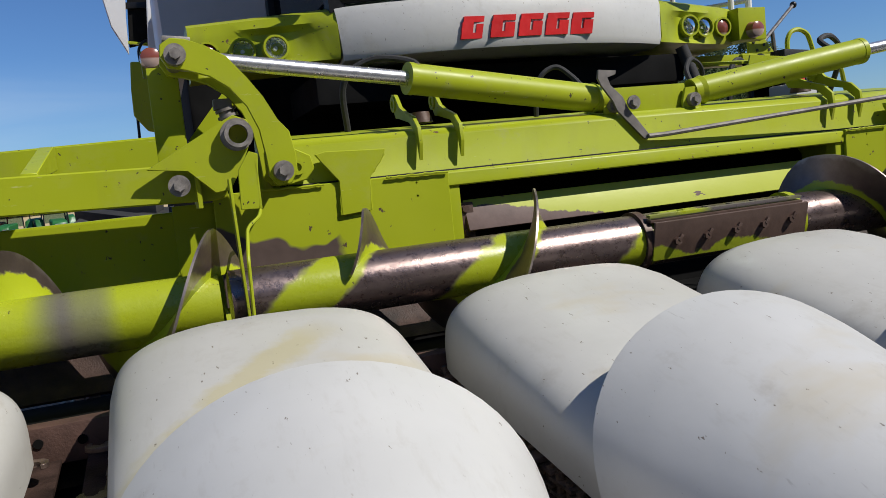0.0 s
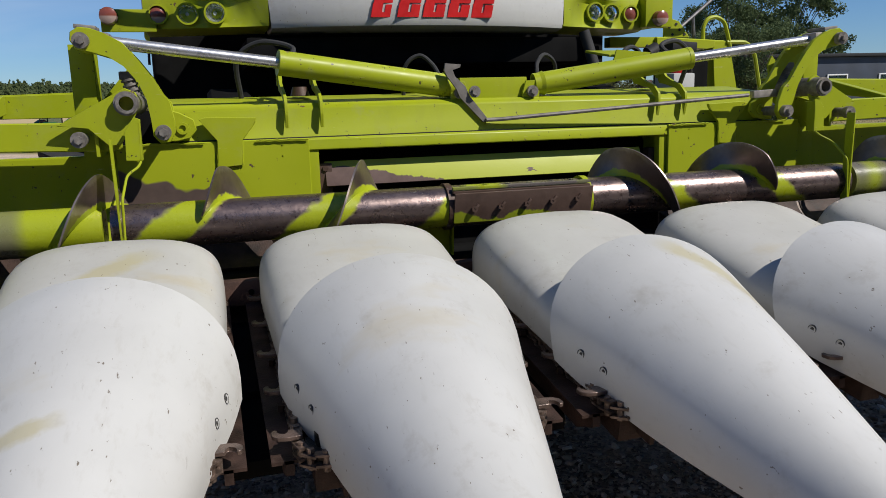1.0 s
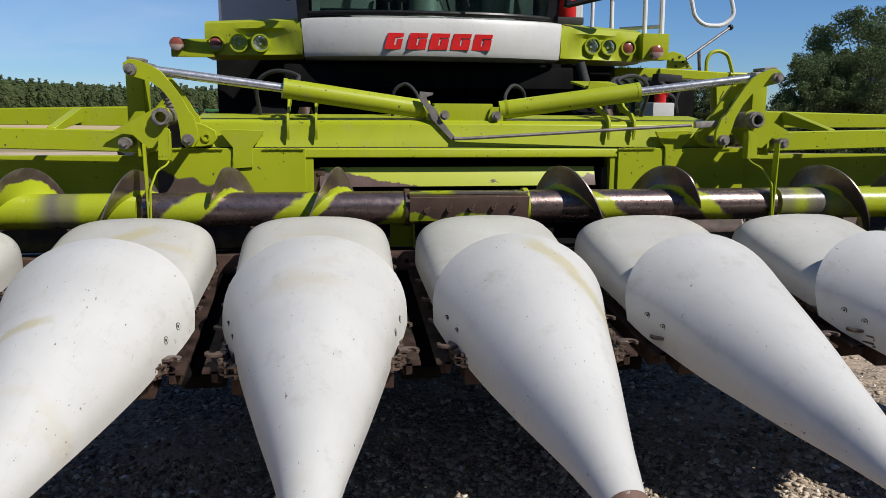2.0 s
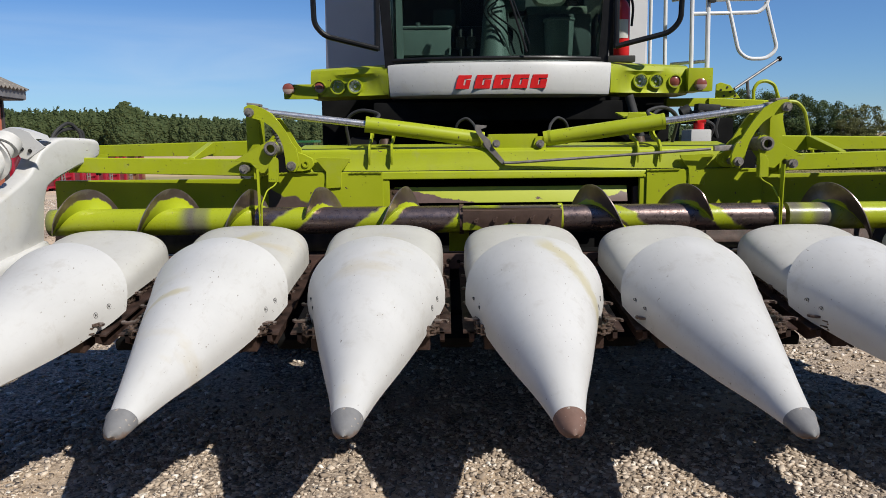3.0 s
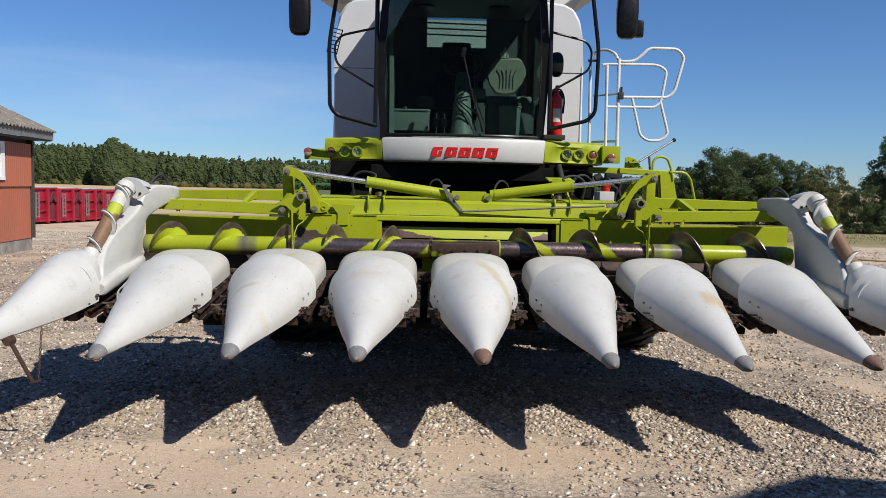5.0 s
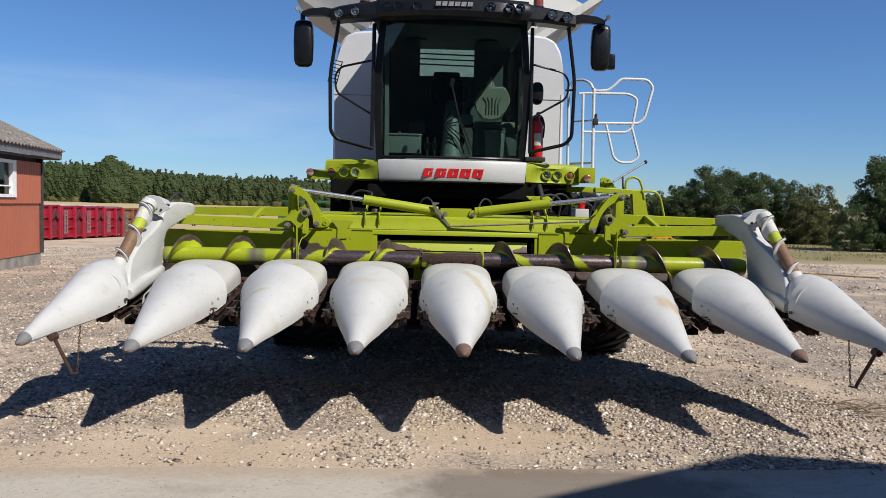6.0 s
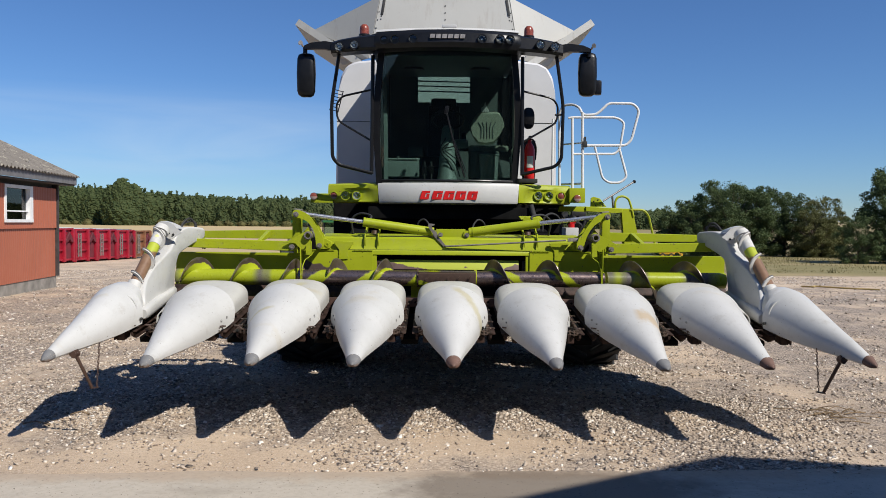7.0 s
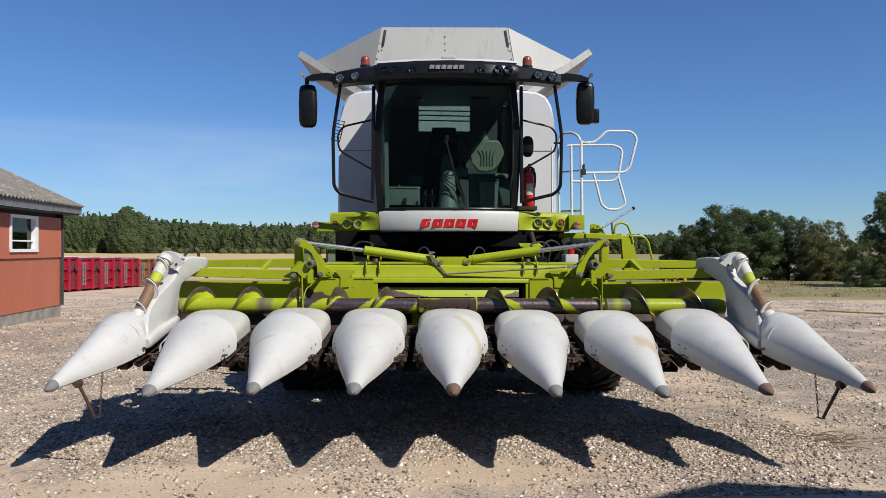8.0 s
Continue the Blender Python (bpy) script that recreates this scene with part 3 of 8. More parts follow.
# end snouts, with their collars and stands
for side in (-1, 1):
    tip_x = 2.955 if side < 0 else 3.02
    lean = side * (2.865 - tip_x) / 0.9 / 0.84
    sn = hp("snout", snout_mesh(lean, None, 0.12, 0.93), WHITE, "white plastic end snout with a hanging stand", (tip_x * side, 0, 0.022))
    sn.scale = (0.84, 1, 1)
    part("cap", cap_mesh(CAP_GREY if side < 0 else CAP_BROWN, lean), None, sn, "worn metal nose cap")
    h = part("bolt", HOLE, DARK, sn, "", (-side * 0.292 + lean * 0.90, 0.90, 0.835))
    h.rotation_euler = (0, radians(-6), radians(-14)) if side < 0 else (0, radians(6), radians(194))
    # narrower shell behind the rim, into which the slanting tube runs
    bm = B()
    rows = []
    for y, w, zt, zb in ((0.88, 0.255, 1.060, 0.84), (0.97, 0.255, 1.092, 0.85), (1.06, 0.235, 1.118, 0.87), (1.15, 0.195, 1.128, 0.89), (1.22, 0.140, 1.105, 0.91)):
        row = []
        for i in range(21):
            a = math.pi * i / 20
            c, d = math.cos(a), max(0.0, math.sin(a))
            row.append((lean * 0.9 + w * math.copysign(abs(c) ** 0.8, c), y, zb + (zt - zb) * d ** 0.7))
        rows.append(row)
    loft(bm, rows)
    part("collar", thick(bm, 0.010), WHITE, sn, "white collar behind the end snout", None, 40)
    leg = B()
    cyl(leg, (-side * 0.12, 0.20, 0.66), (-side * 0.215, 0.30, 0.385), 0.015, 0.013, seg=12)
    cyl(leg, (-side * 0.12, 0.17, 0.652), (-side * 0.12, 0.24, 0.652), 0.026, seg=12)
    box(leg, (-side * 0.105, 0.21, 0.664), (0.07, 0.045, 0.03), R(0, side * 20, 0), 0.006)
    box(leg, (-side * 0.235, 0.305, 0.380), (0.07, 0.03, 0.010), R(0, side * 8, 0), 0.003)
    part("stand", leg, RUST, sn, "rusty swing-down parking stand")
    ch = B()
    for i in range(13):
        z = 0.70 - 0.025 * i
        c = Vector((-side * 0.255, 0.36 - 0.004 * i, z))
        pts = [c + (Vector((math.cos(a) * 0.007, 0, math.sin(a) * 0.016)) if i % 2 else Vector((0, math.cos(a) * 0.007, math.sin(a) * 0.016))) for a in np.linspace(0, 2 * math.pi, 9)[:-1]]
        pipe(ch, pts, 0.003, 5, True)
    part("chain", ch, RUST, sn, "short hanging steel chain")


# row units between the snouts
def chain_loop(side):
    """A gathering chain that runs round two sprockets, with its hooked lugs."""
    y0, y1, r = 0.865, 1.86, 0.062
    length = 2 * (y1 - y0) + 2 * math.pi * r
    bm, spots = B(), []

    def at(d):
        d %= length
        if d < y1 - y0:
            return Vector((r, y0 + d)), Vector((0, 1))
        d -= y1 - y0
        if d < math.pi * r:
            a = d / r
            return Vector((r * math.cos(a), y1 + r * math.sin(a))), Vector((-math.sin(a), math.cos(a)))
        d -= math.pi * r
        if d < y1 - y0:
            return Vector((-r, y1 - d)), Vector((0, -1))
        d -= y1 - y0
        a = math.pi + d / r
        return Vector((r * math.cos(a), y0 + r * math.sin(a))), Vector((-math.sin(a), math.cos(a)))

    def up(p, dz):
        return Vector((p.x, p.y, 0.775 + (p.y - 0.8) * 0.125 + dz))
    n = 66
    for i in range(n):
        p, t = at(length * i / n)
        yaw = math.degrees(math.atan2(t.y, t.x))
        for dz in (-0.012, 0.012):
            box(bm, up(p, dz + (0.003 if i % 2 else -0.003)), (length / n * 1.25, 0.024, 0.006), R(0, 0, yaw))
        cyl(bm, up(p, -0.024), up(p, 0.024), 0.0085, seg=8)
        if i % 6 == 0:
            m = Matrix.Rotation(math.atan2(t.y, t.x), 3, "Z")
            spots.append(Matrix.Translation(up(p, 0.022)) @ m.to_4x4())
    lug = B()
    # flat foot on the chain with a finger that hooks back
    o = [(0.024, 0.012), (0.026, -0.030), (0.020, -0.056), (0.004, -0.070), (-0.018, -0.072), (-0.030, -0.064), (-0.030, -0.054), (-0.016, -0.056), (-0.004, -0.050), (0.002, -0.034), (-0.006, -0.026), (-0.024, -0.024), (-0.024, 0.012)]
    plate(lug, [(x * 0.85, y * 0.8) for x, y in o], "z", -0.004, 0.006, 0.0012)
    return mesh_of("gathering_chain", bm, CHAINST, 30), mesh_of("lug", lug, LUGST, 30), spots


CHAIN, LUG, LUG_AT = chain_loop(1)


def row_body():
    bm = B()
    for side in (-1, 1):
        plate(bm, [(0.86, 0.760), (1.95, 0.895), (1.95, 0.86), (1.9, 0.80), (0.95, 0.69), (0.86, 0.725)], "x", side * 0.055, side * 0.075)
        pts = [(side * 0.026, 0.86), (side * 0.026, 1.95), (side * 0.105, 1.95), (side * 0.105, 0.86)]
        v = [bm.verts.new((x, y, 0.745 + (y - 0.8) * 0.125 + d)) for d in (0, 0.008) for x, y in pts]
        for f in ((3, 2, 1, 0), (4, 5, 6, 7), (0, 1, 5, 4), (1, 2, 6, 5), (2, 3, 7, 6), (3, 0, 4, 7)):
            bm.faces.new([v[i] for i in f])
        box(bm, (side * 0.150, 0.90, 0.722), (0.066, 0.12, 0.062), R(8), 0.006)
        box(bm, (side * 0.175, 1.35, 0.80), (0.012, 1.15, 0.07), R(7.1))
        box(bm, (side * 0.15, 1.42, 0.780), (0.17, 0.86, 0.02), R(7.1))
        for y in (1.08, 1.34, 1.62):
            cyl(bm, (side * 0.072, y, 0.755 + (y - 0.8) * 0.125), (side * 0.072, y, 0.772 + (y - 0.8) * 0.125), 0.013, seg=6)
    return mesh_of("deck_plate", bm, ROWST, 30)


def sprocket():
    bm = B()
    p = Vector((0, 0.865, 0.783))
    pts = []
    for i in range(24):
        r = 0.062 if i % 2 else 0.05
        pts.append((r * math.cos(math.pi * i / 12), 0.865 + r * math.sin(math.pi * i / 12)))
    plate(bm, pts, "z", 0.777, 0.789)
    cyl(bm, p - Vector((0, 0, 0.03)), p + Vector((0, 0, 0.035)), 0.028, seg=16)
    return mesh_of("sprocket", bm, OILY, 30)


BODY, SPROCKET = row_body(), sprocket()
for k in range(8):
    x = -2.625 + 0.75 * k
    row = hp("row_unit", BODY, RUST, "brown rusty row unit with deck plates", (x, 0, 0))
    # added black blocks: they darken the row gap as shade would
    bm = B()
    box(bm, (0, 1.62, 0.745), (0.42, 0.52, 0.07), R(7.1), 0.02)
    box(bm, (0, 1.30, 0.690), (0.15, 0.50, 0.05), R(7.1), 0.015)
    part("gearbox", bm, VOID, row, "added near-black block under the row, standing in for shade")
    for side in (-1, 1):
        ch = part("gathering_chain", CHAIN, RUST, row, "", (side * 0.150, 0, 0))
        for spot in LUG_AT:
            part("lug", LUG, RUST, ch).matrix_basis = spot
        part("sprocket", SPROCKET, RUST, row, "", (side * 0.150, 0, 0))

# trough: floor and back sheets of the wings and the middle
AX_Y, AX_Z = 2.03, 1.135
for side in (-1, 1):
    for x0, x1, top, nm in ((1.515, 2.81, 1.359, "wing_trough"), (0.80, 1.505, 1.36, "centre_trough")):
        bm = B()
        yb = 2.33 if nm == "wing_trough" else 2.34
        prof = [(yb, top), (yb, 1.20), (yb - 0.012, 1.10), (yb - 0.035, 1.04)]
        loft(bm, [[(side * x, v.x, v.y) for v in smooth_path([(p[0], p[1], 0) for p in prof], 4)] for x in (x0, (x0 + x1) / 2, x1)])
        thick(bm, 0.008)
        if nm == "wing_trough":
            box(bm, (side * (x0 + x1) / 2, yb + 0.02, top), (x1 - x0, 0.045, 0.012), None, 0.003)
        hp(nm, bm, GREEN, "green trough sheet behind the auger")
        bm = B()
        loft(bm, [[(side * x, v.x, v.y) for v in smooth_path([(yb - 0.035, 1.04, 0), (yb - 0.075, 0.97, 0), (yb - 0.14, 0.925, 0)], 4)] for x in (x0, x1)])
        hp("trough_bottom", thick(bm, 0.008), ROWST, "brown worn bottom of the trough")
# trough floor: the shade under the auger is put into its near-black colour
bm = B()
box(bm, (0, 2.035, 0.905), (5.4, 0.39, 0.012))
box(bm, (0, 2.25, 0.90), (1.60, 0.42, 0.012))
hp("trough_floor", bm, VOID, "trough floor, coloured near black for the shade under the auger")
bm = B()
box(bm, (0, 1.862, 0.915), (5.5, 0.05, 0.085), None, 0.006)
rail = hp("front_rail", bm, REDBROWN, "reddish brown steel rail along the trough")
SLOT = mesh_of("slot", cyl(B(), (0, 1.838, 0), (0, 1.833, 0), 0.010, seg=12), VOID, 30)
for k in range(8):
    for dx, dz in ((-0.045 + 0.02 * math.sin(5 * k), 0.925), (0.035 + 0.02 * math.sin(3 * k + 1), 0.918)):
        part("slot", SLOT, VOID, rail, "", (-2.625 + 0.75 * k + dx, 0, dz))
bm = B()
box(bm, (0, 2.02, 0.79), (5.4, 0.16, 0.16), None, 0.01)
hp("lower_beam", bm, DARK, "dark lower cross beam")

# added black sheets in place of the shade under the wings and behind the folds
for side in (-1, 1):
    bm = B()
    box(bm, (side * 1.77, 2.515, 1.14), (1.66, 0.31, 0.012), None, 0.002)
    hp("wing_pan", bm, VOID, "added black sheet standing in for shade under the wing frame")
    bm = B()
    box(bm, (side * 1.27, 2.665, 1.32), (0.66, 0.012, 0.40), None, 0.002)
    hp("rear_sheet", bm, VOID, "added black sheet standing in for shade behind the fold")

# main beam over the auger
bm = B()
plate(bm, [(2.30, 1.352), (2.30, 1.395), (2.318, 1.402), (2.318, 1.515), (2.345, 1.535), (2.62, 1.565), (2.64, 1.55), (2.64, 1.362)], "x", -1.33, 1.33, 0.004)
hp("main_beam", bm, GREEN, "green box beam with weld seams")
for side in (-1, 1):
    bm = B()
    plate(bm, [(side * 0.80, 1.40), (side * 0.80, 1.08), (side * 1.50, 1.08), (side * 1.50, 1.40)], "y", 2.294, 2.308, 0.002)
    hp("front_plate", bm, GREEN_WORN, "green front plate below the beam with chipped paint")
    # forked stiffener plate
    bm = B()
    o = [(1.205, 1.485), (1.175, 1.492), (0.995, 1.485), (1.0, 1.470), (1.052, 1.405), (1.058, 1.308), (1.145, 1.302), (1.140, 1.405), (1.19, 1.466)]
    plate(bm, [(side * x, z) for x, z in o], "y", 2.282, 2.3, 0.002)
    hp("stiffener", bm, GREEN, "forked green stiffener plate")
    for z in (1.335, 1.375):
        bolt("bolt", (side * 0.905, 2.3, z), (0, -1, 0), 0.0035, header, DARK, "", 0.006).location = HOFF
    bm = B()
    box(bm, (side * 0.815, 2.42, 1.22), (0.012, 0.24, 0.30), None, 0.002)
    box(bm, (side * 0.785, 2.330, 1.24), (0.045, 0.045, 0.32), None, 0.003)
    hp("opening_cheek", bm, GREEN, "green cheek plate beside the feed opening")

# open seams and weld beads on the beam
bm = B()
box(bm, (0, 2.3165, 1.403), (2.62, 0.004, 0.005))
hp("seam", bm, DARK, "dark open seam along the beam")
rng = random.Random(9)
for side in (-1, 1):
    for pts in ([(1.052, 1.405), (1.0, 1.470)], [(1.140, 1.405), (1.19, 1.466)], [(1.055, 1.31), (1.052, 1.40)], [(1.146, 1.305), (1.14, 1.40)], [(0.805, 1.398), (1.00, 1.399)], [(1.19, 1.398), (1.42, 1.399)]):
        bm = B()
        a, b = Vector((side * pts[0][0], 2.286, pts[0][1])), Vector((side * pts[1][0], 2.286, pts[1][1]))
        n = max(4, int((b - a).length / 0.008))
        pipe(bm, [a.lerp(b, i / n) + Vector((rng.uniform(-0.001, 0.001), 0, rng.uniform(-0.0015, 0.0015))) for i in range(n + 1)], 0.0035, 6)
        hp("weld", bm, GREEN)

# brackets on the beam top, with their eyes
for side in (-1, 1):
    for dx in (0.88, 0.745):
        bm = B()
        x = side * dx
        o = [(2.285, 1.49), (2.30, 1.44), (2.312, 1.52), (2.36, 1.56), (2.46, 1.58), (2.50, 1.585), (2.54, 1.645), (2.525, 1.665), (2.49, 1.66), (2.45, 1.615), (2.40, 1.595), (2.33, 1.575), (2.29, 1.54)]
        plate(bm, o, "x", x - 0.006, x + 0.006, 0.001)
        ring(bm, (x - 0.010, 2.510, 1.632), (x + 0.010, 2.510, 1.632), 0.026, 0.013, 16)
        hp("bracket", bm, GREEN, "hooked green bracket with an eye")
    bm = B()
    cyl(bm, (side * 0.80, 2.50, 1.565), (side * 0.80, 2.50, 1.60), 0.04, 0.03, 16)
    hp("knob", bm, RUST)

# feed opening frame and the paint-bare flap in it
def make_flap():
    """Green plate that is rubbed bare at both ends and, in a ragged line, along its lower edge."""
    m = Mat("worn_flap", 0.42, 0.0, 0.28)
    x, z = m.axis(0), m.axis(2)
    edge = m.math("ADD", m.math("MULTIPLY", m.ramp(x, -0.20, -0.66), 0.085), m.math("MULTIPLY", m.ramp(x, 0.50, 0.66), 0.070))
    edge = m.math("ADD", m.math("ADD", edge, 1.198), m.math("MULTIPLY", m.math("SUBTRACT", m.noise(14, 5, 0.65), 0.5), 0.050))
    bare = m.ramp(m.math("SUBTRACT", edge, z), -0.002, 0.002)
    bare = m.math("MAXIMUM", bare, m.noise(11, 5, 0.6, (0.5, 1, 1), 0, 0.655, 0.665))
    steel = m.mix(m.noise(22, 5, 0.65), (0.075, 0.048, 0.040), (0.165, 0.110, 0.095))
    paint = m.mix(m.noise(3, 4), (0.36, 0.41, 0.035), (0.44, 0.48, 0.07))
    m.colour(m.mix(bare, paint, steel)).rough(m.noise(14, 4), 0.3, 0.55)
    return m.bump(m.noise(60, 4), 0.12, 0.002).m


bm = B()
box(bm, (-0.02, 2.350, 1.252), (1.43, 0.012, 0.104), R(-22), 0.003)
hp("feed_flap", bm, make_flap(), "bright green flap with worn brown ends over the feed opening")
bm = B()
for x in (-0.735, 0.760):
    box(bm, (x, 2.372, 1.20), (0.055, 0.05, 0.19), None, 0.004)
box(bm, (0.02, 2.40, 1.165), (1.46, 0.03, 0.02), None, 0.003)
hp("opening_frame", bm, RUST, "brown steel frame of the feed opening")
bm = B()
box(bm, (-0.345, 2.115, 1.02), (0.115, 0.008, 0.17), R(6), 0.002)
box(bm, (-0.290, 2.10, 1.02), (0.008, 0.05, 0.17), R(6), 0.002)
hp("stripper", bm, GREEN, "small green stripper plate under the auger")
for x, z in ((-0.735, 1.20), (0.755, 1.20), (-0.735, 1.275)):
    bolt("bolt", (x, 2.358, z), (0, -1, 0), 0.012, header, RUST).location = HOFF

for side in (-1, 1):
    bm = B()
    box(bm, (side * 1.53, 2.325, 1.20), (0.16, 0.010, 0.36), None, 0.002)
    hp("joint_sheet", bm, GREEN, "green sheet behind the fold")

# auger: tubes and flights
bm = B()
cyl(bm, (-1.505, AX_Y, AX_Z), (0.0, AX_Y, AX_Z), 0.078, seg=40)
auger = hp("auger", bm, WORN, "feed auger tube with worn brown steel and green paint")
bm = B()
cyl(bm, (0.0, AX_Y, AX_Z), (1.505, AX_Y, AX_Z), 0.078, seg=40)
part("tube", bm, WORN_RIGHT, auger, "flecked brown half of the auger tube")
for side in (-1, 1):
    bm = B()
    cyl(bm, (side * 1.53, AX_Y, AX_Z), (side * 2.70, AX_Y, AX_Z), 0.078, seg=40)
    hp("auger", bm, WORN_WING, "wing auger tube with green paint and grey smears")


def flight(side, tops, a0, a1, parent, ro=0.192):
    """A screw blade. tops: where it stands upright along x; a0, a1: its ends in degrees from the first top."""
    bm = B()
    n = int((a1 - a0) / 7.5)
    rows = []
    for i in range(n + 1):
        a = a0 + (a1 - a0) * i / n
        u = a / 360
        j = max(0, min(len(tops) - 2, int(math.floor(u))))
        x = tops[j] + (tops[j + 1] - tops[j]) * (u - j)
        th = radians(a)
        c, s = -math.sin(th), math.cos(th)
        grow = min(1.0, (a - a0) / 55, (a1 - a) / 55)
        r = 0.078 + (ro - 0.078) * max(0.05, grow) ** 0.6
        rows.append([(side * x, AX_Y + c * (0.07 + (r - 0.07) * q), AX_Z + s * (0.07 + (r - 0.07) * q)) for q in (0, 0.25, 0.5, 0.75, 1)])
    loft(bm, rows)
    thick(bm, 0.006)
    return part("flight", bm, FLIGHT, parent, "brown worn screw blade", None, 40)


flight(-1, [0.65, 1.145, 1.53], -60, 430, auger)
flight(1, [0.415, 0.960, 1.47], -75, 455, auger)
for side, tops in ((-1, [1.52, 2.00, 2.49, 2.98]), (1, [1.77, 2.31, 2.85])):
    au = [o for o in header.children if o.name.startswith("auger")][1 if side < 0 else 2]
    flight(side, tops, -45 if side < 0 else -80, 850 if side < 0 else 520, au)

# paddle box in the middle of the auger
bm = B()
box(bm, (-0.045, AX_Y - 0.088, AX_Z + 0.002), (0.56, 0.010, 0.115), R(14), 0.002)
box(bm, (-0.045, AX_Y - 0.045, AX_Z + 0.063), (0.56, 0.075, 0.008), R(6), 0.002)
hp("paddle", bm, PADDLE, "bolted brown auger paddle plate", parent=auger)
bm = B()
box(bm, (-0.045, AX_Y - 0.070, AX_Z + 0.074), (0.56, 0.018, 0.010), R(6), 0.002)
for i in range(6):
    cyl(bm, (-0.27 + 0.09 * i, AX_Y - 0.03, AX_Z + 0.066), (-0.27 + 0.09 * i, AX_Y - 0.03, AX_Z + 0.080), 0.012, seg=6)
hp("paddle_edge", bm, WORN_WING, "", parent=auger)
for i in range(5):
    bm = B()
    p = Vector((-0.25 + 0.105 * i, AX_Y - 0.094, AX_Z - 0.004 + 0.004 * i))
    cyl(bm, p, p + Vector((0, -0.012, 0)), 0.012, seg=6)
    box(bm, p + Vector((0.008, -0.010, 0.010)), (0.010, 0.008, 0.022), R(0, 40, 0), 0.002)
    hp("bolt", bm, RUST, "", parent=auger)
for x in (-0.33, 0.235):
    bm = B()
    ring(bm, (x - 0.012, AX_Y, AX_Z), (x + 0.012, AX_Y, AX_Z), 0.088, 0.07, 32)
    hp("clamp", bm, GREEN if x > 0 else RUST, "", parent=auger)

# folding joints, wing beams and cylinders
for side in (-1, 1):
    def S(pts, sd=side):
        return [(sd * p[0], *p[1:]) for p in pts]

    # hooked link plates, a pair, with the shiny pins
    arc = [(1.592, 1.76), (1.588, 1.787), (1.562, 1.803), (1.526, 1.799), (1.484, 1.783), (1.43, 1.752), (1.386, 1.697), (1.349, 1.643), (1.320, 1.580), (1.292, 1.550), (1.281, 1.487), (1.282, 1.445),
           (1.300, 1.412), (1.335, 1.408), (1.357, 1.435), (1.359, 1.49), (1.366, 1.56), (1.390, 1.622), (1.430, 1.674), (1.475, 1.706), (1.530, 1.722), (1.575, 1.730)]
    for y in (2.155, 2.30):
        bm = B()
        plate(bm, S([(x - (0.03 * min(1.0, max(0.0, (1.62 - z) / 0.15)) if side > 0 else 0.0), z) for x, z in arc]), "y", y - 0.011, y + 0.011, 0.002)
        hp("link", bm, GREEN, "curved green folding link plate")
    bm = B()
    box(bm, (side * 1.545, 2.23, 1.806), (0.07, 0.11, 0.014), R(0, side * -6, 0), 0.004)
    hp("link_top", bm, STEEL)
    # straight rear post
    bm = B()
    box(bm, (side * 1.588, 2.34, 1.615), (0.078, 0.012, 0.29), None, 0.002)
    box(bm, (side * 1.552, 2.40, 1.60), (0.012, 0.12, 0.26), None, 0.002)
    plate(bm, [(side * 1.54, 1.56), (side * 1.42, 1.70), (side * 1.40, 1.66), (side * 1.42, 1.55)], "y", 2.40, 2.412, 0.001)
    hp("post", bm, GREEN, "upright green post of the fold")
    # pivot tube and its gusset
    bm = B()
    ring(bm, (side * 1.432, 2.10 if side < 0 else 2.075, 1.548), (side * 1.424, 2.42, 1.548), 0.041, 0.027, 28)
    ring(bm, (side * 1.430, 2.085 if side < 0 else 2.06, 1.548), (side * 1.430, 2.105 if side < 0 else 2.08, 1.548), 0.034, 0.024, 28)
    tube = hp("pivot_tube", bm, PINST, "bare steel pivot tube")
    bm = B()
    cyl(bm, (side * 1.430, 2.13, 1.548), (side * 1.430, 2.20, 1.548), 0.018, seg=6)
    part("bolt", bm, DARK, tube)
    bm = B()
    plate(bm, S([(1.66, 1.478), (1.47, 1.582), (1.435, 1.600), (1.40, 1.585), (1.390, 1.545), (1.43, 1.46), (1.462, 1.41), (1.50, 1.405), (1.56, 1.47)]), "y", 2.125, 2.14, 0.002)
    hp("gusset", bm, GREEN, "green gusset plate at the fold")
    # small valve with ribs behind the pivot
    bm = B()
    cyl(bm, (side * 1.415, 2.32, 1.565), (side * 1.435, 2.32, 1.638), 0.022, seg=14)
    for q in range(4):
        cyl(bm, (side * (1.417 + 0.005 * q), 2.32, 1.575 + 0.018 * q), (side * (1.419 + 0.005 * q), 2.32, 1.583 + 0.018 * q), 0.029, seg=14)
    box(bm, (side * 1.44, 2.32, 1.648), (0.05, 0.04, 0.03), None, 0.006)
    hp("valve", bm, ROD, "small dark ribbed valve")
    # wing beams, front and rear, and their cross braces
    bm = B()
    plate(bm, [(side * 1.462, 1.484), (side * 1.468, 1.392), (side * 1.50, 1.386), (side * 2.62, 1.418), (side * 2.62, 1.508)], "y", 2.170, 2.225, 0.004)
    hp("wing_beam", bm, GREEN, "long green front beam of the wing")
    bm = B()
    plate(bm, [(side * 1.62, 1.595), (side * 1.62, 1.50), (side * 2.70, 1.505), (side * 2.70, 1.575)], "y", 2.64, 2.66, 0.002)
    plate(bm, [(side * 1.62, 1.60), (side * 1.62, 1.585), (side * 2.70, 1.562), (side * 2.70, 1.578)], "y", 2.66, 2.72, 0.002)
    hp("rear_rail", bm, GREEN, "green rear rail of the wing")
    bm = B()
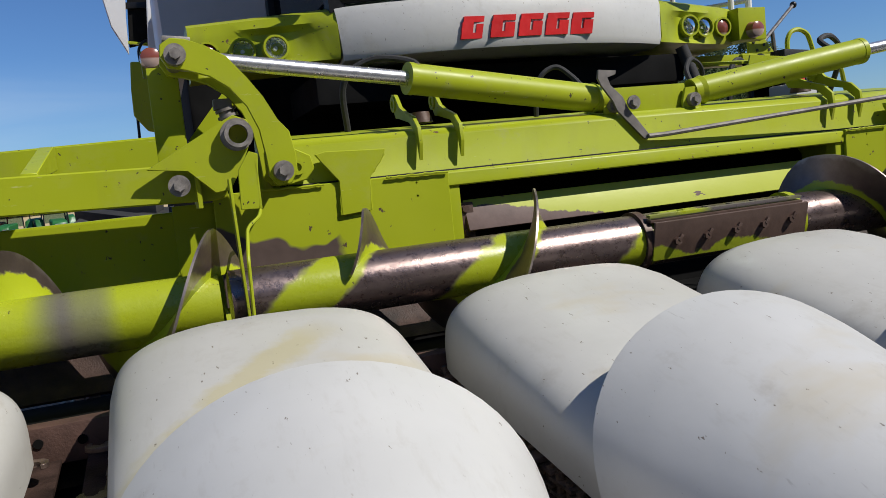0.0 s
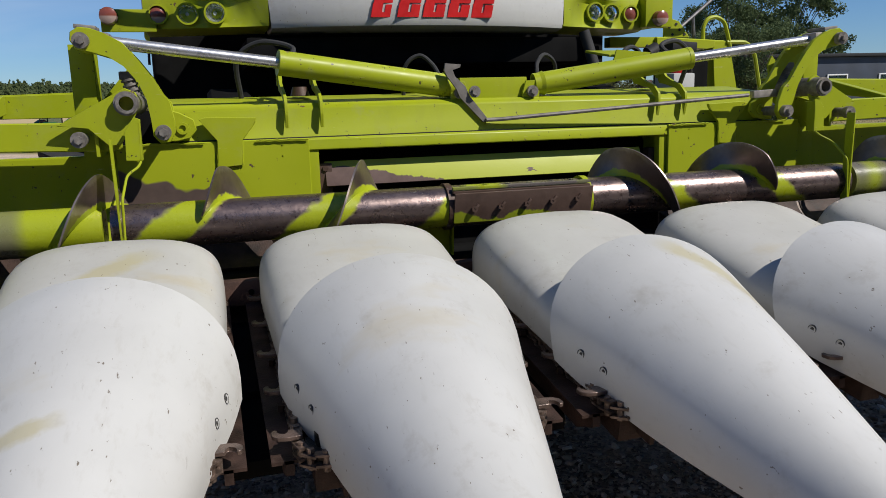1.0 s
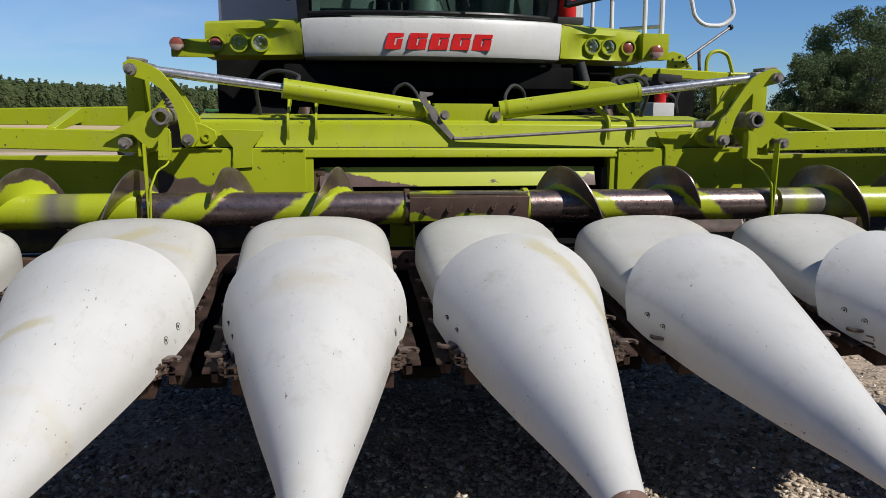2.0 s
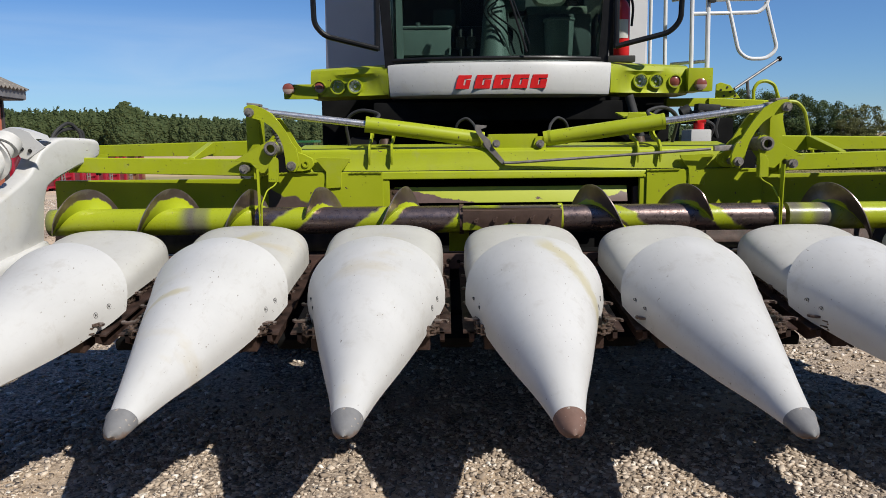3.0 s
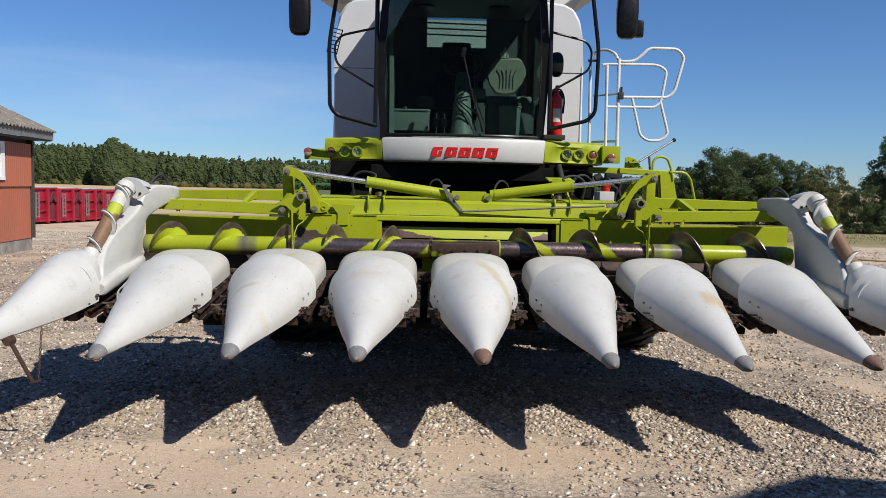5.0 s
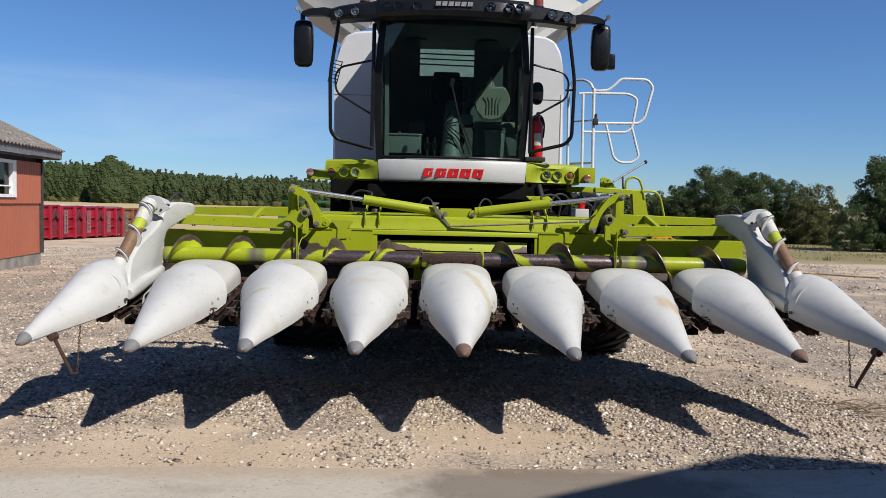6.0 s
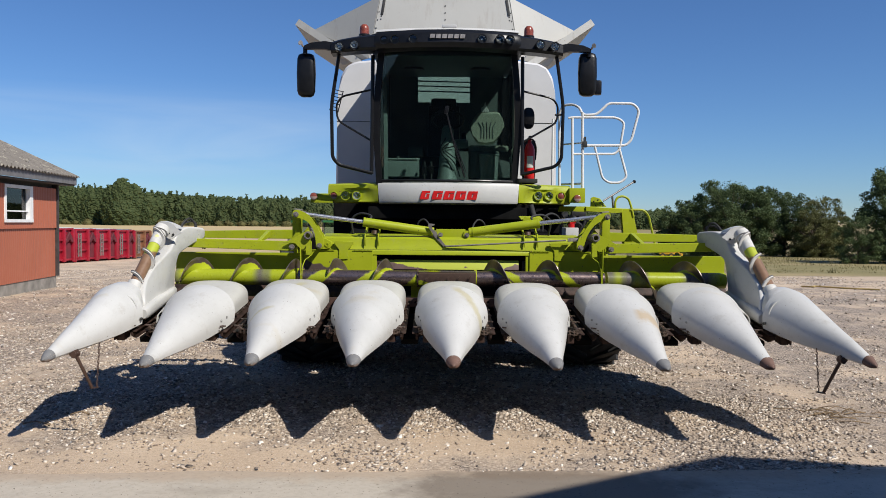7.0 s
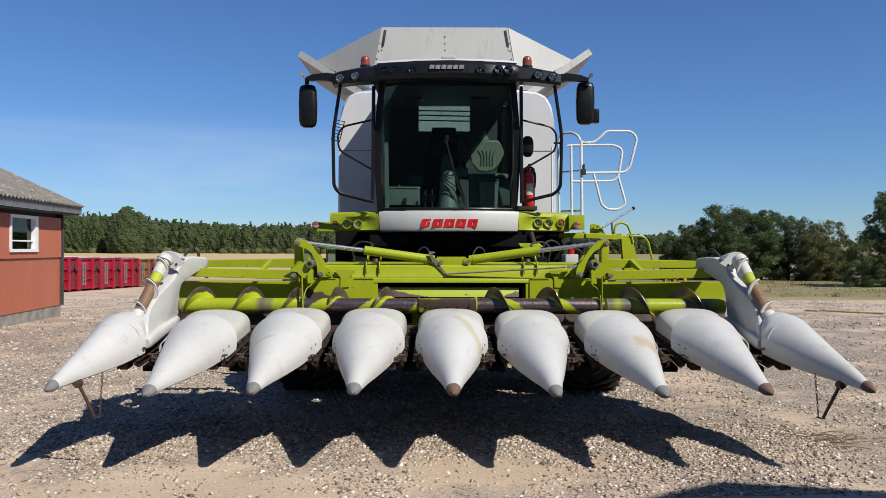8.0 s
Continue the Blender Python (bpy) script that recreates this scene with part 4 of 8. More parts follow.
    plate(bm, [(2.20, 1.48), (2.62, 1.52), (2.64, 1.59), (2.60, 1.59), (2.20, 1.50)], "x", side * 1.93 - 0.02, side * 1.93 + 0.02, 0.002)
    hp("cross_brace", bm, GREEN)
    bm = B()
    box(bm, (side * 2.62, 2.38, 1.47), (0.012, 0.52, 0.10), None, 0.002)
    hp("end_plate", bm, GREEN)
    bm = B()
    plate(bm, [(2.14, 1.37), (2.36, 1.365), (2.36, 1.40), (2.60, 1.52), (2.60, 1.56), (2.14, 1.46)], "x", side * 1.54 - 0.006, side * 1.54 + 0.006, 0.001)
    hp("hinge_plate", bm, GREEN)
    # channel and strip that hang in the gap of the fold
    bm = B()
    plate(bm, S([(1.443, 1.455), (1.411, 1.502), (1.390, 1.494), (1.402, 1.355), (1.447, 1.357)]), "y", 2.075, 2.085, 0.001)
    box(bm, (side * 1.398, 2.10, 1.42), (0.008, 0.05, 0.13), None, 0.002)
    hp("channel", bm, GREEN, "narrow green channel")
    bm = B()
    pipe(bm, rounded([(side * 1.400, 2.07, 1.352), (side * 1.408, 2.05, 1.336), (side * 1.444, 2.02, 1.312), (side * 1.458, 1.94, 1.24), (side * 1.464, 1.932, 1.03)], 0.02), 0.0045, 8)
    box(bm, (side * 1.474, 1.955, 1.235), (0.006, 0.045, 0.40), R(0, side * 1, 0), 0.001)
    hp("strip", bm, GREEN, "thin green strip beside the auger joint")
    # big pins
    for nm, p, r in (("pin", (1.555, 2.14, 1.757), 0.0265), ("pin", (1.587, 2.10, 1.432), 0.0265), ("pin", (1.322, 2.145, 1.446) if side < 0 else (1.290, 2.145, 1.446), 0.0265)):
        bm = B()
        q = Vector((side * p[0], p[1], p[2]))
        cyl(bm, q, q + Vector((0, -0.028, 0)), r, seg=28)
        cyl(bm, q + Vector((0, -0.028, 0)), q + Vector((0, -0.042, 0)), r * 0.55, seg=6)
        cyl(bm, q, q + Vector((0, 0.18, 0)), r * 0.8, seg=16)
        hp(nm, bm, PINST, "bare steel pivot pin", smooth=25)
    # lug with a hole on the beam
    bm = B()
    plate(bm, S([(1.33, 1.53), (1.272, 1.513), (1.22, 1.485), (1.212, 1.447), (1.238, 1.417), (1.28, 1.408), (1.33, 1.408)]), "y", 2.27, 2.295, 0.003)
    ring(bm, (side * 1.262, 2.262, 1.454), (side * 1.262, 2.272, 1.454), 0.022, 0.012, 16)
    hp("lug_plate", bm, GREEN)
    # folding cylinder
    a, b, c = Vector((side * 1.53, 2.23, 1.765)), Vector((side * 0.885, 2.30, 1.685)), Vector((side * 0.185, 2.385, 1.588))
    bm = B()
    cyl(bm, b + (c - b) * -0.02, c, 0.047, seg=32)
    cyl(bm, b + (c - b) * -0.022, b + (c - b) * 0.004, 0.0485, seg=32)
    cyl(bm, c + (b - c) * 0.06, c, 0.052, 0.040, seg=24)
    ram = hp("folding_cylinder", bm, GREEN, "green hydraulic folding cylinder")
    bm = B()
    cyl(bm, a, b, 0.022, seg=24)
    part("rod", bm, CHROME, ram, "bright chrome piston rod", HOFF * 0, 40)
    bm = B()
    box(bm, (side * 1.51, 2.228, 1.762), (0.075, 0.09, 0.06), R(0, side * -8, 0), 0.012)
    part("rod_end", bm, STEEL, ram)
    bm = B()
    h = Vector((side * 0.86, 2.36, 1.69))
    pipe(bm, smooth_path([h, h + Vector((-side * 0.03, 0.06, 0.06)), h + Vector((side * 0.09, 0.12, 0.085)), h + Vector((side * 0.18, 0.16, 0.02)), h + Vector((side * 0.17, 0.22, -0.14))], 8), 0.011, 8)
    hp("hose", bm, RUBBER, "black hydraulic hose")
    bm = B()
    h = Vector((side * 0.22, 2.42, 1.62))
    pipe(bm, smooth_path([h, h + Vector((side * 0.02, 0.05, 0.06)), h + Vector((side * 0.07, 0.08, 0.10)), h + Vector((side * 0.13, 0.10, 0.05)), h + Vector((side * 0.13, 0.14, -0.10))], 8), 0.009, 8)
    hp("hose", bm, RUBBER, "black hydraulic hose")

# cylinder block on the middle of the beam
bm = B()
box(bm, (-0.005, 2.37, 1.575), (0.30, 0.012, 0.085), None, 0.002)
box(bm, (-0.005, 2.45, 1.575), (0.30, 0.012, 0.085), None, 0.002)
box(bm, (-0.005, 2.41, 1.616), (0.30, 0.09, 0.010), None, 0.002)
for x in (-0.165, 0.155):
    for y in (2.345, 2.465):
        plate(bm, [(x - 0.035, 1.515), (x - 0.035, 1.56), (x - 0.02, 1.605), (x + 0.025, 1.605), (x + 0.04, 1.56), (x + 0.04, 1.515)], "y", y, y + 0.012, 0.001)
hp("cylinder_block", bm, GREEN, "green block that holds both cylinders")
for x in (-0.165, 0.158):
    bm = B()
    cyl(bm, (x, 2.35, 1.560), (x, 2.325, 1.560), 0.024, seg=24)
    cyl(bm, (x, 2.325, 1.560), (x, 2.312, 1.560), 0.014, seg=6)
    hp("pin", bm, PINST, "steel pin", smooth=25)
bm = B()
plate(bm, [(-0.235, 1.678), (-0.168, 1.672), (-0.172, 1.660), (-0.205, 1.652), (-0.195, 1.625), (-0.150, 1.585), (-0.130, 1.540), (-0.095, 1.500), (-0.050, 1.445), (-0.075, 1.438),
           (-0.125, 1.490), (-0.175, 1.540), (-0.188, 1.575), (-0.228, 1.625), (-0.240, 1.650)], "y", 2.305, 2.316, 0.001)
hp("lock_lever", bm, ROD, "bent grey steel lock lever")
bolt("pin", (-0.112, 2.305, 1.563), (0, -1, 0), 0.016, header, PINST, "steel pin", 0.022).location = HOFF
bm = B()
pipe(bm, [(-0.065, 2.300, 1.447), (0.0, 2.296, 1.448), (1.16, 2.225, 1.519)], 0.0085, 8)
rod = hp("lock_rod", bm, ROD, "thin steel lock rod along the beam")
bm = B()
box(bm, (1.235, 2.222, 1.524), (0.12, 0.032, 0.032), R(0, -3, 0), 0.004)
part("rod_end", bm, STEEL, rod)


# side shields with their slanting end augers
def clip01(v):
    return max(0.0, min(1.0, v))


def shield_x(y, z):
    """How far out the shield's inner face stands: it bends inwards at its hooked top and towards its low front."""
    hook = 0.150 * clip01((y - 1.86) / 0.40) * clip01((z - 1.28) / 0.22)
    top = 0.050 * clip01((z - 1.05) / 0.31) * clip01((y - 1.45) / 0.40)
    low = 0.060 * clip01((1.40 - y) / 0.42) * clip01((1.20 - z) / 0.22)
    return 2.705 - hook - top - low


SHIELD_LINE = [(1.955, 0.96), (1.945, 1.10), (1.925, 1.22), (1.922, 1.325), (1.945, 1.362), (2.06, 1.415), (2.17, 1.466), (2.262, 1.508), (2.290, 1.540), (2.288, 1.585), (2.25, 1.612), (2.13, 1.622), (2.00, 1.618),
               (1.90, 1.560), (1.845, 1.495), (1.775, 1.425), (1.70, 1.385), (1.62, 1.345), (1.52, 1.300), (1.43, 1.258), (1.33, 1.205), (1.245, 1.155), (1.17, 1.090), (1.10, 1.01), (1.08, 0.93), (1.15, 0.87), (1.40, 0.89), (1.70, 0.925)]
for side in (-1, 1):
    bm = B()
    o = [Vector((p.x, p.y)) for p in smooth_path([(y, z, 0) for y, z in SHIELD_LINE + SHIELD_LINE[:1]], 3)[:-1]]
    mid = sum(o, Vector((0, 0))) / len(o)
    rows = []
    # each ring is drawn in along the outline's own normal, which rounds the edges
    for dx, inset in ((0.0, 0.018), (0.003, 0.008), (0.012, 0.001), (0.030, 0.0), (0.090, 0.0), (0.102, 0.004), (0.106, 0.016)):
        row = []
        for i, p in enumerate(o):
            t = (o[(i + 1) % len(o)] - o[i - 1]).normalized()
            n = Vector((-t.y, t.x))
            if n.dot(mid - p) < 0 and not (1.9 < p.x < 2.0 and 1.2 < p.y < 1.5):
                n = -n
            q = p + n * inset
            row.append((side * (shield_x(p.x, p.y) + dx), q.x, q.y))
        rows.append(row)
    loft(bm, rows, True, (True, True))
    sh = hp("side_shield", bm, WHITE_CLEAN, "white moulded side shield with a folded top", smooth=50)
    # ledge along the shield's foot
    bm = B()
    rows = []
    for y, zt, zb, x in ((0.98, 0.925, 0.850, 2.610), (1.00, 0.938, 0.842, 2.605), (1.20, 0.968, 0.860, 2.620), (1.50, 1.000, 0.900, 2.640), (1.80, 1.030, 0.935, 2.660), (1.93, 1.045, 0.950, 2.672), (1.95, 1.030, 0.965, 2.68)):
        rows.append([(side * (x + dx), y, zb + (zt - zb) * f) for dx, f in ((0.10, 0.0), (0.02, 0.0), (0.004, 0.10), (0.0, 0.35), (0.0, 0.75), (0.010, 0.94), (0.028, 1.0), (0.10, 0.92))])
    loft(bm, rows, True, (True, True))
    part("skirt", bm, WHITE_CLEAN, sh, "white lower ledge with a rounded lip", None, 50)
    # pressed bracket with two bolts, over the head of the tube
    bm = B()
    o = [(2.800, 1.590), (2.815, 1.628), (2.788, 1.668), (2.745, 1.680), (2.690, 1.668), (2.645, 1.650), (2.622, 1.615), (2.565, 1.570), (2.668, 1.505), (2.705, 1.515), (2.735, 1.560)]
    plate(bm, [(side * x, z) for x, z in o], "y", 1.763, 1.770, 0.002)
    rows = [[(side * x, y, z + dz) for x, z in o[1:7]] for y, dz in ((1.768, 0.0), (1.86, 0.0), (1.95, -0.014))]
    loft(bm, rows)
    part("head_bracket", bm, WHITE_CLEAN, sh, "white pressed bracket with two bolts")
    for x, z in ((2.692, 1.562), (2.648, 1.552)):
        bm = B()
        cyl(bm, (side * x, 1.764, z), (side * x, 1.757, z), 0.0105, seg=12)
        cyl(bm, (side * x, 1.757, z), (side * x, 1.751, z), 0.007, seg=6)
        part("bolt", bm, DARK, sh)
    top, low = Vector((side * 2.735, 1.715, 1.605)), Vector((side * 2.795, 1.18, 1.105))
    d = low - top
    bm = B()
    cyl(bm, top + d * 0.10, top + d * 1.04, 0.052, seg=28)
    tube = part("end_auger", bm, END_TUBE, sh, "slanting end auger tube, white, green and brown")
    bm = B()
    cyl(bm, top + d * 0.03, top + d * 0.31, 0.0550, seg=28)
    part("sleeve", bm, SLEEVE, tube)
    if side < 0:
        # round sticker bent over the sleeve, facing the yard
        toward = (Vector((0.25, -1.0, 0.55)) - d * (Vector((0.25, -1.0, 0.55)).dot(d) / d.length_squared)).normalized()
        across = d.normalized().cross(toward)
        r, out = 0.018, 0.0560
        bm = B()
        rows = []
        for v in np.linspace(-1, 1, 9):
            half = r * math.sqrt(max(0.0, 1 - v * v)) + 0.001
            rows.append([top + d * 0.20 + d.normalized() * (r * v) + (toward * math.cos(u * half / out) + across * math.sin(u * half / out)) * out for u in np.linspace(-1, 1, 9)])
        loft(bm, rows)
        part("sticker", bm, LEMON, tube, "small pale yellow sticker")
    bm = B()
    ring(bm, top + d * 0.955, top + d * 1.06, 0.062, 0.050, 28)
    part("socket", bm, SLEEVE, tube)
    bm = B()
    ring(bm, top + d * 0.01, top + d * 0.075, 0.072, 0.056, 28)
    cyl(bm, top - d * 0.01, top + d * 0.02, 0.069, seg=28)
    part("collar", bm, SLEEVE, tube)
    # ribbon flight that winds round the tube, steel at its rim
    q = d.to_track_quat("Z", "Y").to_matrix()
    turns = 2.35

    def spiral(r0, r1, back):
        rows = []
        for a in np.linspace(0, turns * 2 * math.pi, 96):
            c = top + d * (0.045 + back + 0.90 * a / (turns * 2 * math.pi))
            ph = a * side + (2.4 if side < 0 else 0.75)
            u = q @ Vector((math.cos(ph), math.sin(ph), 0))
            rows.append([c + u * (r0 + (r1 - r0) * k) - d.normalized() * 0.004 * k for k in (0, 0.5, 1)])
        return rows
    bm = loft(B(), spiral(0.050, 0.077, 0.0))
    part("spiral", thick(bm, 0.014), SLEEVE, tube, "white ribbon flight round the tube")
    bm = loft(B(), spiral(0.0765, 0.081, 0.0))
    part("spiral_rim", thick(bm, 0.010), PINST, tube, "bare steel rim of the flight")
    bm = B()
    for off in (0.0, 0.030):
        h = Vector((side * 2.676, 2.03 + off, 1.575))
        pipe(bm, smooth_path([h, h + Vector((-side * 0.012, 0.04, 0.075)), h + Vector((-side * 0.055, 0.12, 0.132 - off)), h + Vector((-side * 0.092, 0.17, 0.085)), h + Vector((-side * 0.098, 0.18, 0.03))], 8), 0.010, 8)
    part("hose", bm, RUBBER, sh, "black hose looped over the shield")
    bm = B()
    for x, y in ((2.50, 2.22), (2.525, 2.24)):
        pipe(bm, smooth_path([(side * x, y, 1.50), (side * (x + 0.004), y, 1.45), (side * (x - 0.012), y + 0.01, 1.40)], 4), 0.007, 6)
    part("cable", bm, DARK, sh, "short cables under the hooked top")


# ---- combine harvester ----
combine = thing("combine_harvester", "green and white combine harvester with a glazed cab, parked on gravel", "combine harvester", (0, 4.0, 0))
COFF = Vector((0, -4.0, 0))


def cp(name, bm, mat, label="", loc=(0, 0, 0), smooth=35, parent=None):
    """A part of the combine, in places of the world."""
    if parent is None:
        return part(name, bm, mat, combine, label, Vector(loc) + COFF, smooth)
    return part(name, bm, mat, parent, label, loc, smooth)


# feeder house and underside, their deep shade put into a near-black colour
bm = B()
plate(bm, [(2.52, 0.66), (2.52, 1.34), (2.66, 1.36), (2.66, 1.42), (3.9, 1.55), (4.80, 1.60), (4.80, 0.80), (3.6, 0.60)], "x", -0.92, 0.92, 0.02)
cp("feeder_house", bm, VOID, "feeder house between header and cab, coloured near black for shade")
# chassis boxes made long and low to block light from behind
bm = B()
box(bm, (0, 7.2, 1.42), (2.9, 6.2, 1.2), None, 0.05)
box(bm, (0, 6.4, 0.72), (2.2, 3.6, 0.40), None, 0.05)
cp("chassis", bm, VOID, "chassis under the cab, enlarged and near black for shade")
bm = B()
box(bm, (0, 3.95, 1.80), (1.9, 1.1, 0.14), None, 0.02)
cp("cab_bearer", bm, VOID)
# axle, and an added cross box that shuts out more light
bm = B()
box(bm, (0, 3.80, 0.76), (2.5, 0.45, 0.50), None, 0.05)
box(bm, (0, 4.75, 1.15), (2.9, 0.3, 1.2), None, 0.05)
cp("front_axle", bm, VOID, "front axle with an added light-blocking box, near black for shade")
# added blocks that stop sun leaking onto the ground beside the feeder house
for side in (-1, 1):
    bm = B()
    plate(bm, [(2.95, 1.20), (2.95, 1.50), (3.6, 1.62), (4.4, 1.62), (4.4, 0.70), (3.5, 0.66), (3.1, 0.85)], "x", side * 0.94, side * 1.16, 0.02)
    cp("drive_box", bm, VOID, "added near-black block beside the feeder house that keeps sunlight out")
bm = B()
box(bm, (0, 6.75, 2.45), (2.75, 3.0, 0.95), None, 0.08)
box(bm, (0, 7.7, 3.4), (2.75, 0.3, 1.6), None, 0.05)
cp("body", bm, WHITE_CLEAN, "white rear housing with the grain tank")

# unseen rear wheels and axle, added to hold back sky light under the machine
for side in (-1, 1):
    bm = B()
    c = Vector((side * 1.25, 9.4, 0.55))
    loft(bm, [[(c.x + p, c.y + r * math.cos(a), c.z + r * math.sin(a)) for p, r in ((-0.25, 0.3), (-0.25, 0.48), (-0.15, 0.55), (0.15, 0.55), (0.25, 0.48), (0.25, 0.3))] for a in np.linspace(0, 2 * math.pi, 33)])
    cp("rear_wheel", bm, RUBBER, "black rear tyre")
bm = B()
box(bm, (0, 9.4, 0.6), (2.4, 0.25, 0.25), None, 0.03)
cp("rear_axle", bm, VOID)
# rear body with its flared side cladding
bm = B()
plate(bm, [(8.2, 1.5), (8.2, 3.5), (10.6, 3.5), (11.6, 3.1), (11.9, 2.2), (11.4, 1.5)], "x", -1.48, 1.44, 0.05)
cp("rear_hood", bm, WHITE_CLEAN, "white rear hood over the straw walkers")
for side in (-1, 1):
    o = 0.0 if side < 0 else -0.06
    for name, pts, mat, y0, y1, text in (("side_panel", [(1.93, 3.85), (1.97, 3.67), (1.92, 3.37), (1.77, 3.05), (1.75, 3.47), (1.71, 3.85)], PANEL, 9.60, 9.66, "light grey flared side panel with a curved edge"),
                                         ("inner_panel", [(1.70, 3.85), (1.76, 3.16), (1.46, 3.22), (1.40, 3.84)], VOID, 9.74, 9.80, "dark inner wall behind the side panel"),
                                         ("side_strip", [(1.49, 3.84), (1.57, 3.03), (1.44, 3.02), (1.35, 3.84)], PANEL, 9.56, 9.62, "narrow grey edge strip"),
                                         ("lower_panel", [(1.77, 2.96), (1.80, 2.66), (1.81, 2.36), (1.68, 2.18), (1.57, 2.15), (1.40, 2.16), (1.40, 2.94)], GREEN, 9.50, 9.56, "green lower side panel with a rounded end")):
        bm = B()
        plate(bm, [(side * (x + o), z) for x, z in pts], "y", y0, y1, 0.012)
        cp(name, bm, mat, text)
    bm = B()
    pipe(bm, rounded([(side * 1.44, 9.64, 3.20), (side * 1.60, 9.62, 3.21), (side * 1.67, 9.60, 3.10), (side * 1.66, 9.58, 2.90), (side * 1.765, 9.58, 2.60), (side * 1.785, 9.58, 2.05)], 0.06, 5), 0.016, 8)
    box(bm, (side * 1.57, 9.72, 3.62), (0.34, 0.05, 0.07), None, 0.01)
    cp("panel_tube", bm, BLACK, "black bent tube holding the side panel")
    bm = B()
    box(bm, (side * 1.62, 9.70, 3.185), (0.30, 0.05, 0.03), R(0, side * -8, 0), 0.006)
    cp("edge_bar", bm, GREEN, "green lower edge of the side panel")

# front wheels
TREAD = mesh_of("tread_bar", box(B(), (0, 0, 0), (0.42, 0.055, 0.06), None, 0.008), RUBBER, 30)
for side in (-1, 1):
    bm = B()
    c = Vector((side * 1.62, 3.80, 0.69))
    prof = [(0.38, 0.44), (0.42, 0.55), (0.42, 0.56), (0.38, 0.635), (0.28, 0.665), (0.0, 0.677), (-0.28, 0.665), (-0.38, 0.635), (-0.42, 0.56), (-0.42, 0.55), (-0.38, 0.44)]
    loft(bm, [[(c.x + p, c.y + r * math.cos(a), c.z + r * math.sin(a)) for p, r in prof] for a in np.linspace(0, 2 * math.pi, 41)])
    wheel = cp("wheel", bm, RUBBER, "wide black tractor tyre with lugs")
    for i in range(22):
        for s in (-1, 1):
            a = 2 * math.pi * (i + (0.5 if s > 0 else 0)) / 22
            m = Matrix.Rotation(a, 3, "X")
            part("tread_bar", TREAD, RUBBER, wheel).matrix_basis = Matrix.Translation(c + m @ Vector((s * 0.19, 0, 0.672))) @ (m @ R(0, 0, s * 38)).to_4x4()
    bm = B()
    loft(bm, [[(c.x + p * side, c.y + r * math.cos(a), c.z + r * math.sin(a)) for p, r in ((0.36, 0.44), (0.30, 0.41), (0.10, 0.36), (0.08, 0.15), (0.16, 0.12), (0.16, 0.0))] for a in np.linspace(0, 2 * math.pi, 33)])
    part("rim", bm, GREEN, wheel, "green wheel rim")

def round_lamp(name, p, r, clear, owner, label, rim):
    """A round lamp that faces forwards: rim, mirror bowl with its bulb, and a clear or amber cover."""
    bm = B()
    ring(bm, p + Vector((0, -0.022, 0)), p + Vector((0, 0.045, 0)), r * 1.20, r * 1.0, 28)
    lamp = part(name, bm, rim, owner, label)
    if clear:
        bm = B()
        loft(bm, [[(p.x + q * r * math.cos(a), p.y - 0.006 + 0.040 * (1 - q * q), p.z + q * r * math.sin(a)) for a in np.linspace(0, 2 * math.pi, 25)] for q in (1.0, 0.86, 0.7, 0.5, 0.3, 0.02)])
        part("reflector", bm, REFLECTOR, lamp)
        bm = B()
        cyl(bm, p + Vector((0, 0.034, 0)), p + Vector((0, 0.004, 0)), r * 0.24, r * 0.20, 14)
        part("bulb", bm, LENS, lamp)
    bm = B()
    loft(bm, [[(p.x + q * r * math.cos(a), p.y - 0.010 - 0.014 * (1 - q * q), p.z + q * r * math.sin(a)) for a in np.linspace(0, 2 * math.pi, 25)] for q in (1.0, 0.7, 0.35, 0.02)])
    part("lens", bm, CLEAR if clear else AMBER_LENS, lamp)


# bumper: bowed white panel with green lamp housings
def bow(x):
    return 3.18 + 0.20 * (abs(x) / 0.85) ** 2.2 if abs(x) < 0.85 else 3.38 + 0.35 * (abs(x) - 0.85)


bm = B()
rows = []
for u in np.linspace(-1, 1, 29):
    row = []
    for dy, z in ((0.07, 1.900), (0.012, 1.912), (0.0, 1.940), (0.004, 2.105), (0.016, 2.135), (0.06, 2.147), (0.30, 2.152), (0.30, 1.900)):
        x = -0.02 + u * (0.800 + 0.075 * (z - 1.90))
        row.append((x, bow(x) + dy, z))
    rows.append(row)
loft(bm, rows, True, (True, True))
bumper = cp("bumper", bm, WHITE_CLEAN, "white bowed front panel with red brand blocks")
for i in range(5):
    bm = B()
    x0 = -0.345 + 0.132 * i
    for dx0, dx1, z0, z1 in ((0.0, 0.112, 1.950, 1.975), (0.0, 0.052, 1.975, 2.020), (0.066, 0.112, 1.975, 2.012), (0.004, 0.112, 2.020, 2.045)):
        pts = []
        for dx, z in ((dx0, z0), (dx1, z0), (dx1, z1), (dx0, z1)):
            pts.append((x0 + dx + (z - 1.95) * 0.22, z))
        plate(bm, pts, "y", bow(x0 + 0.05) - 0.006, bow(x0 + 0.05) + 0.02)
    part("brand_block", bm, RED, bumper)
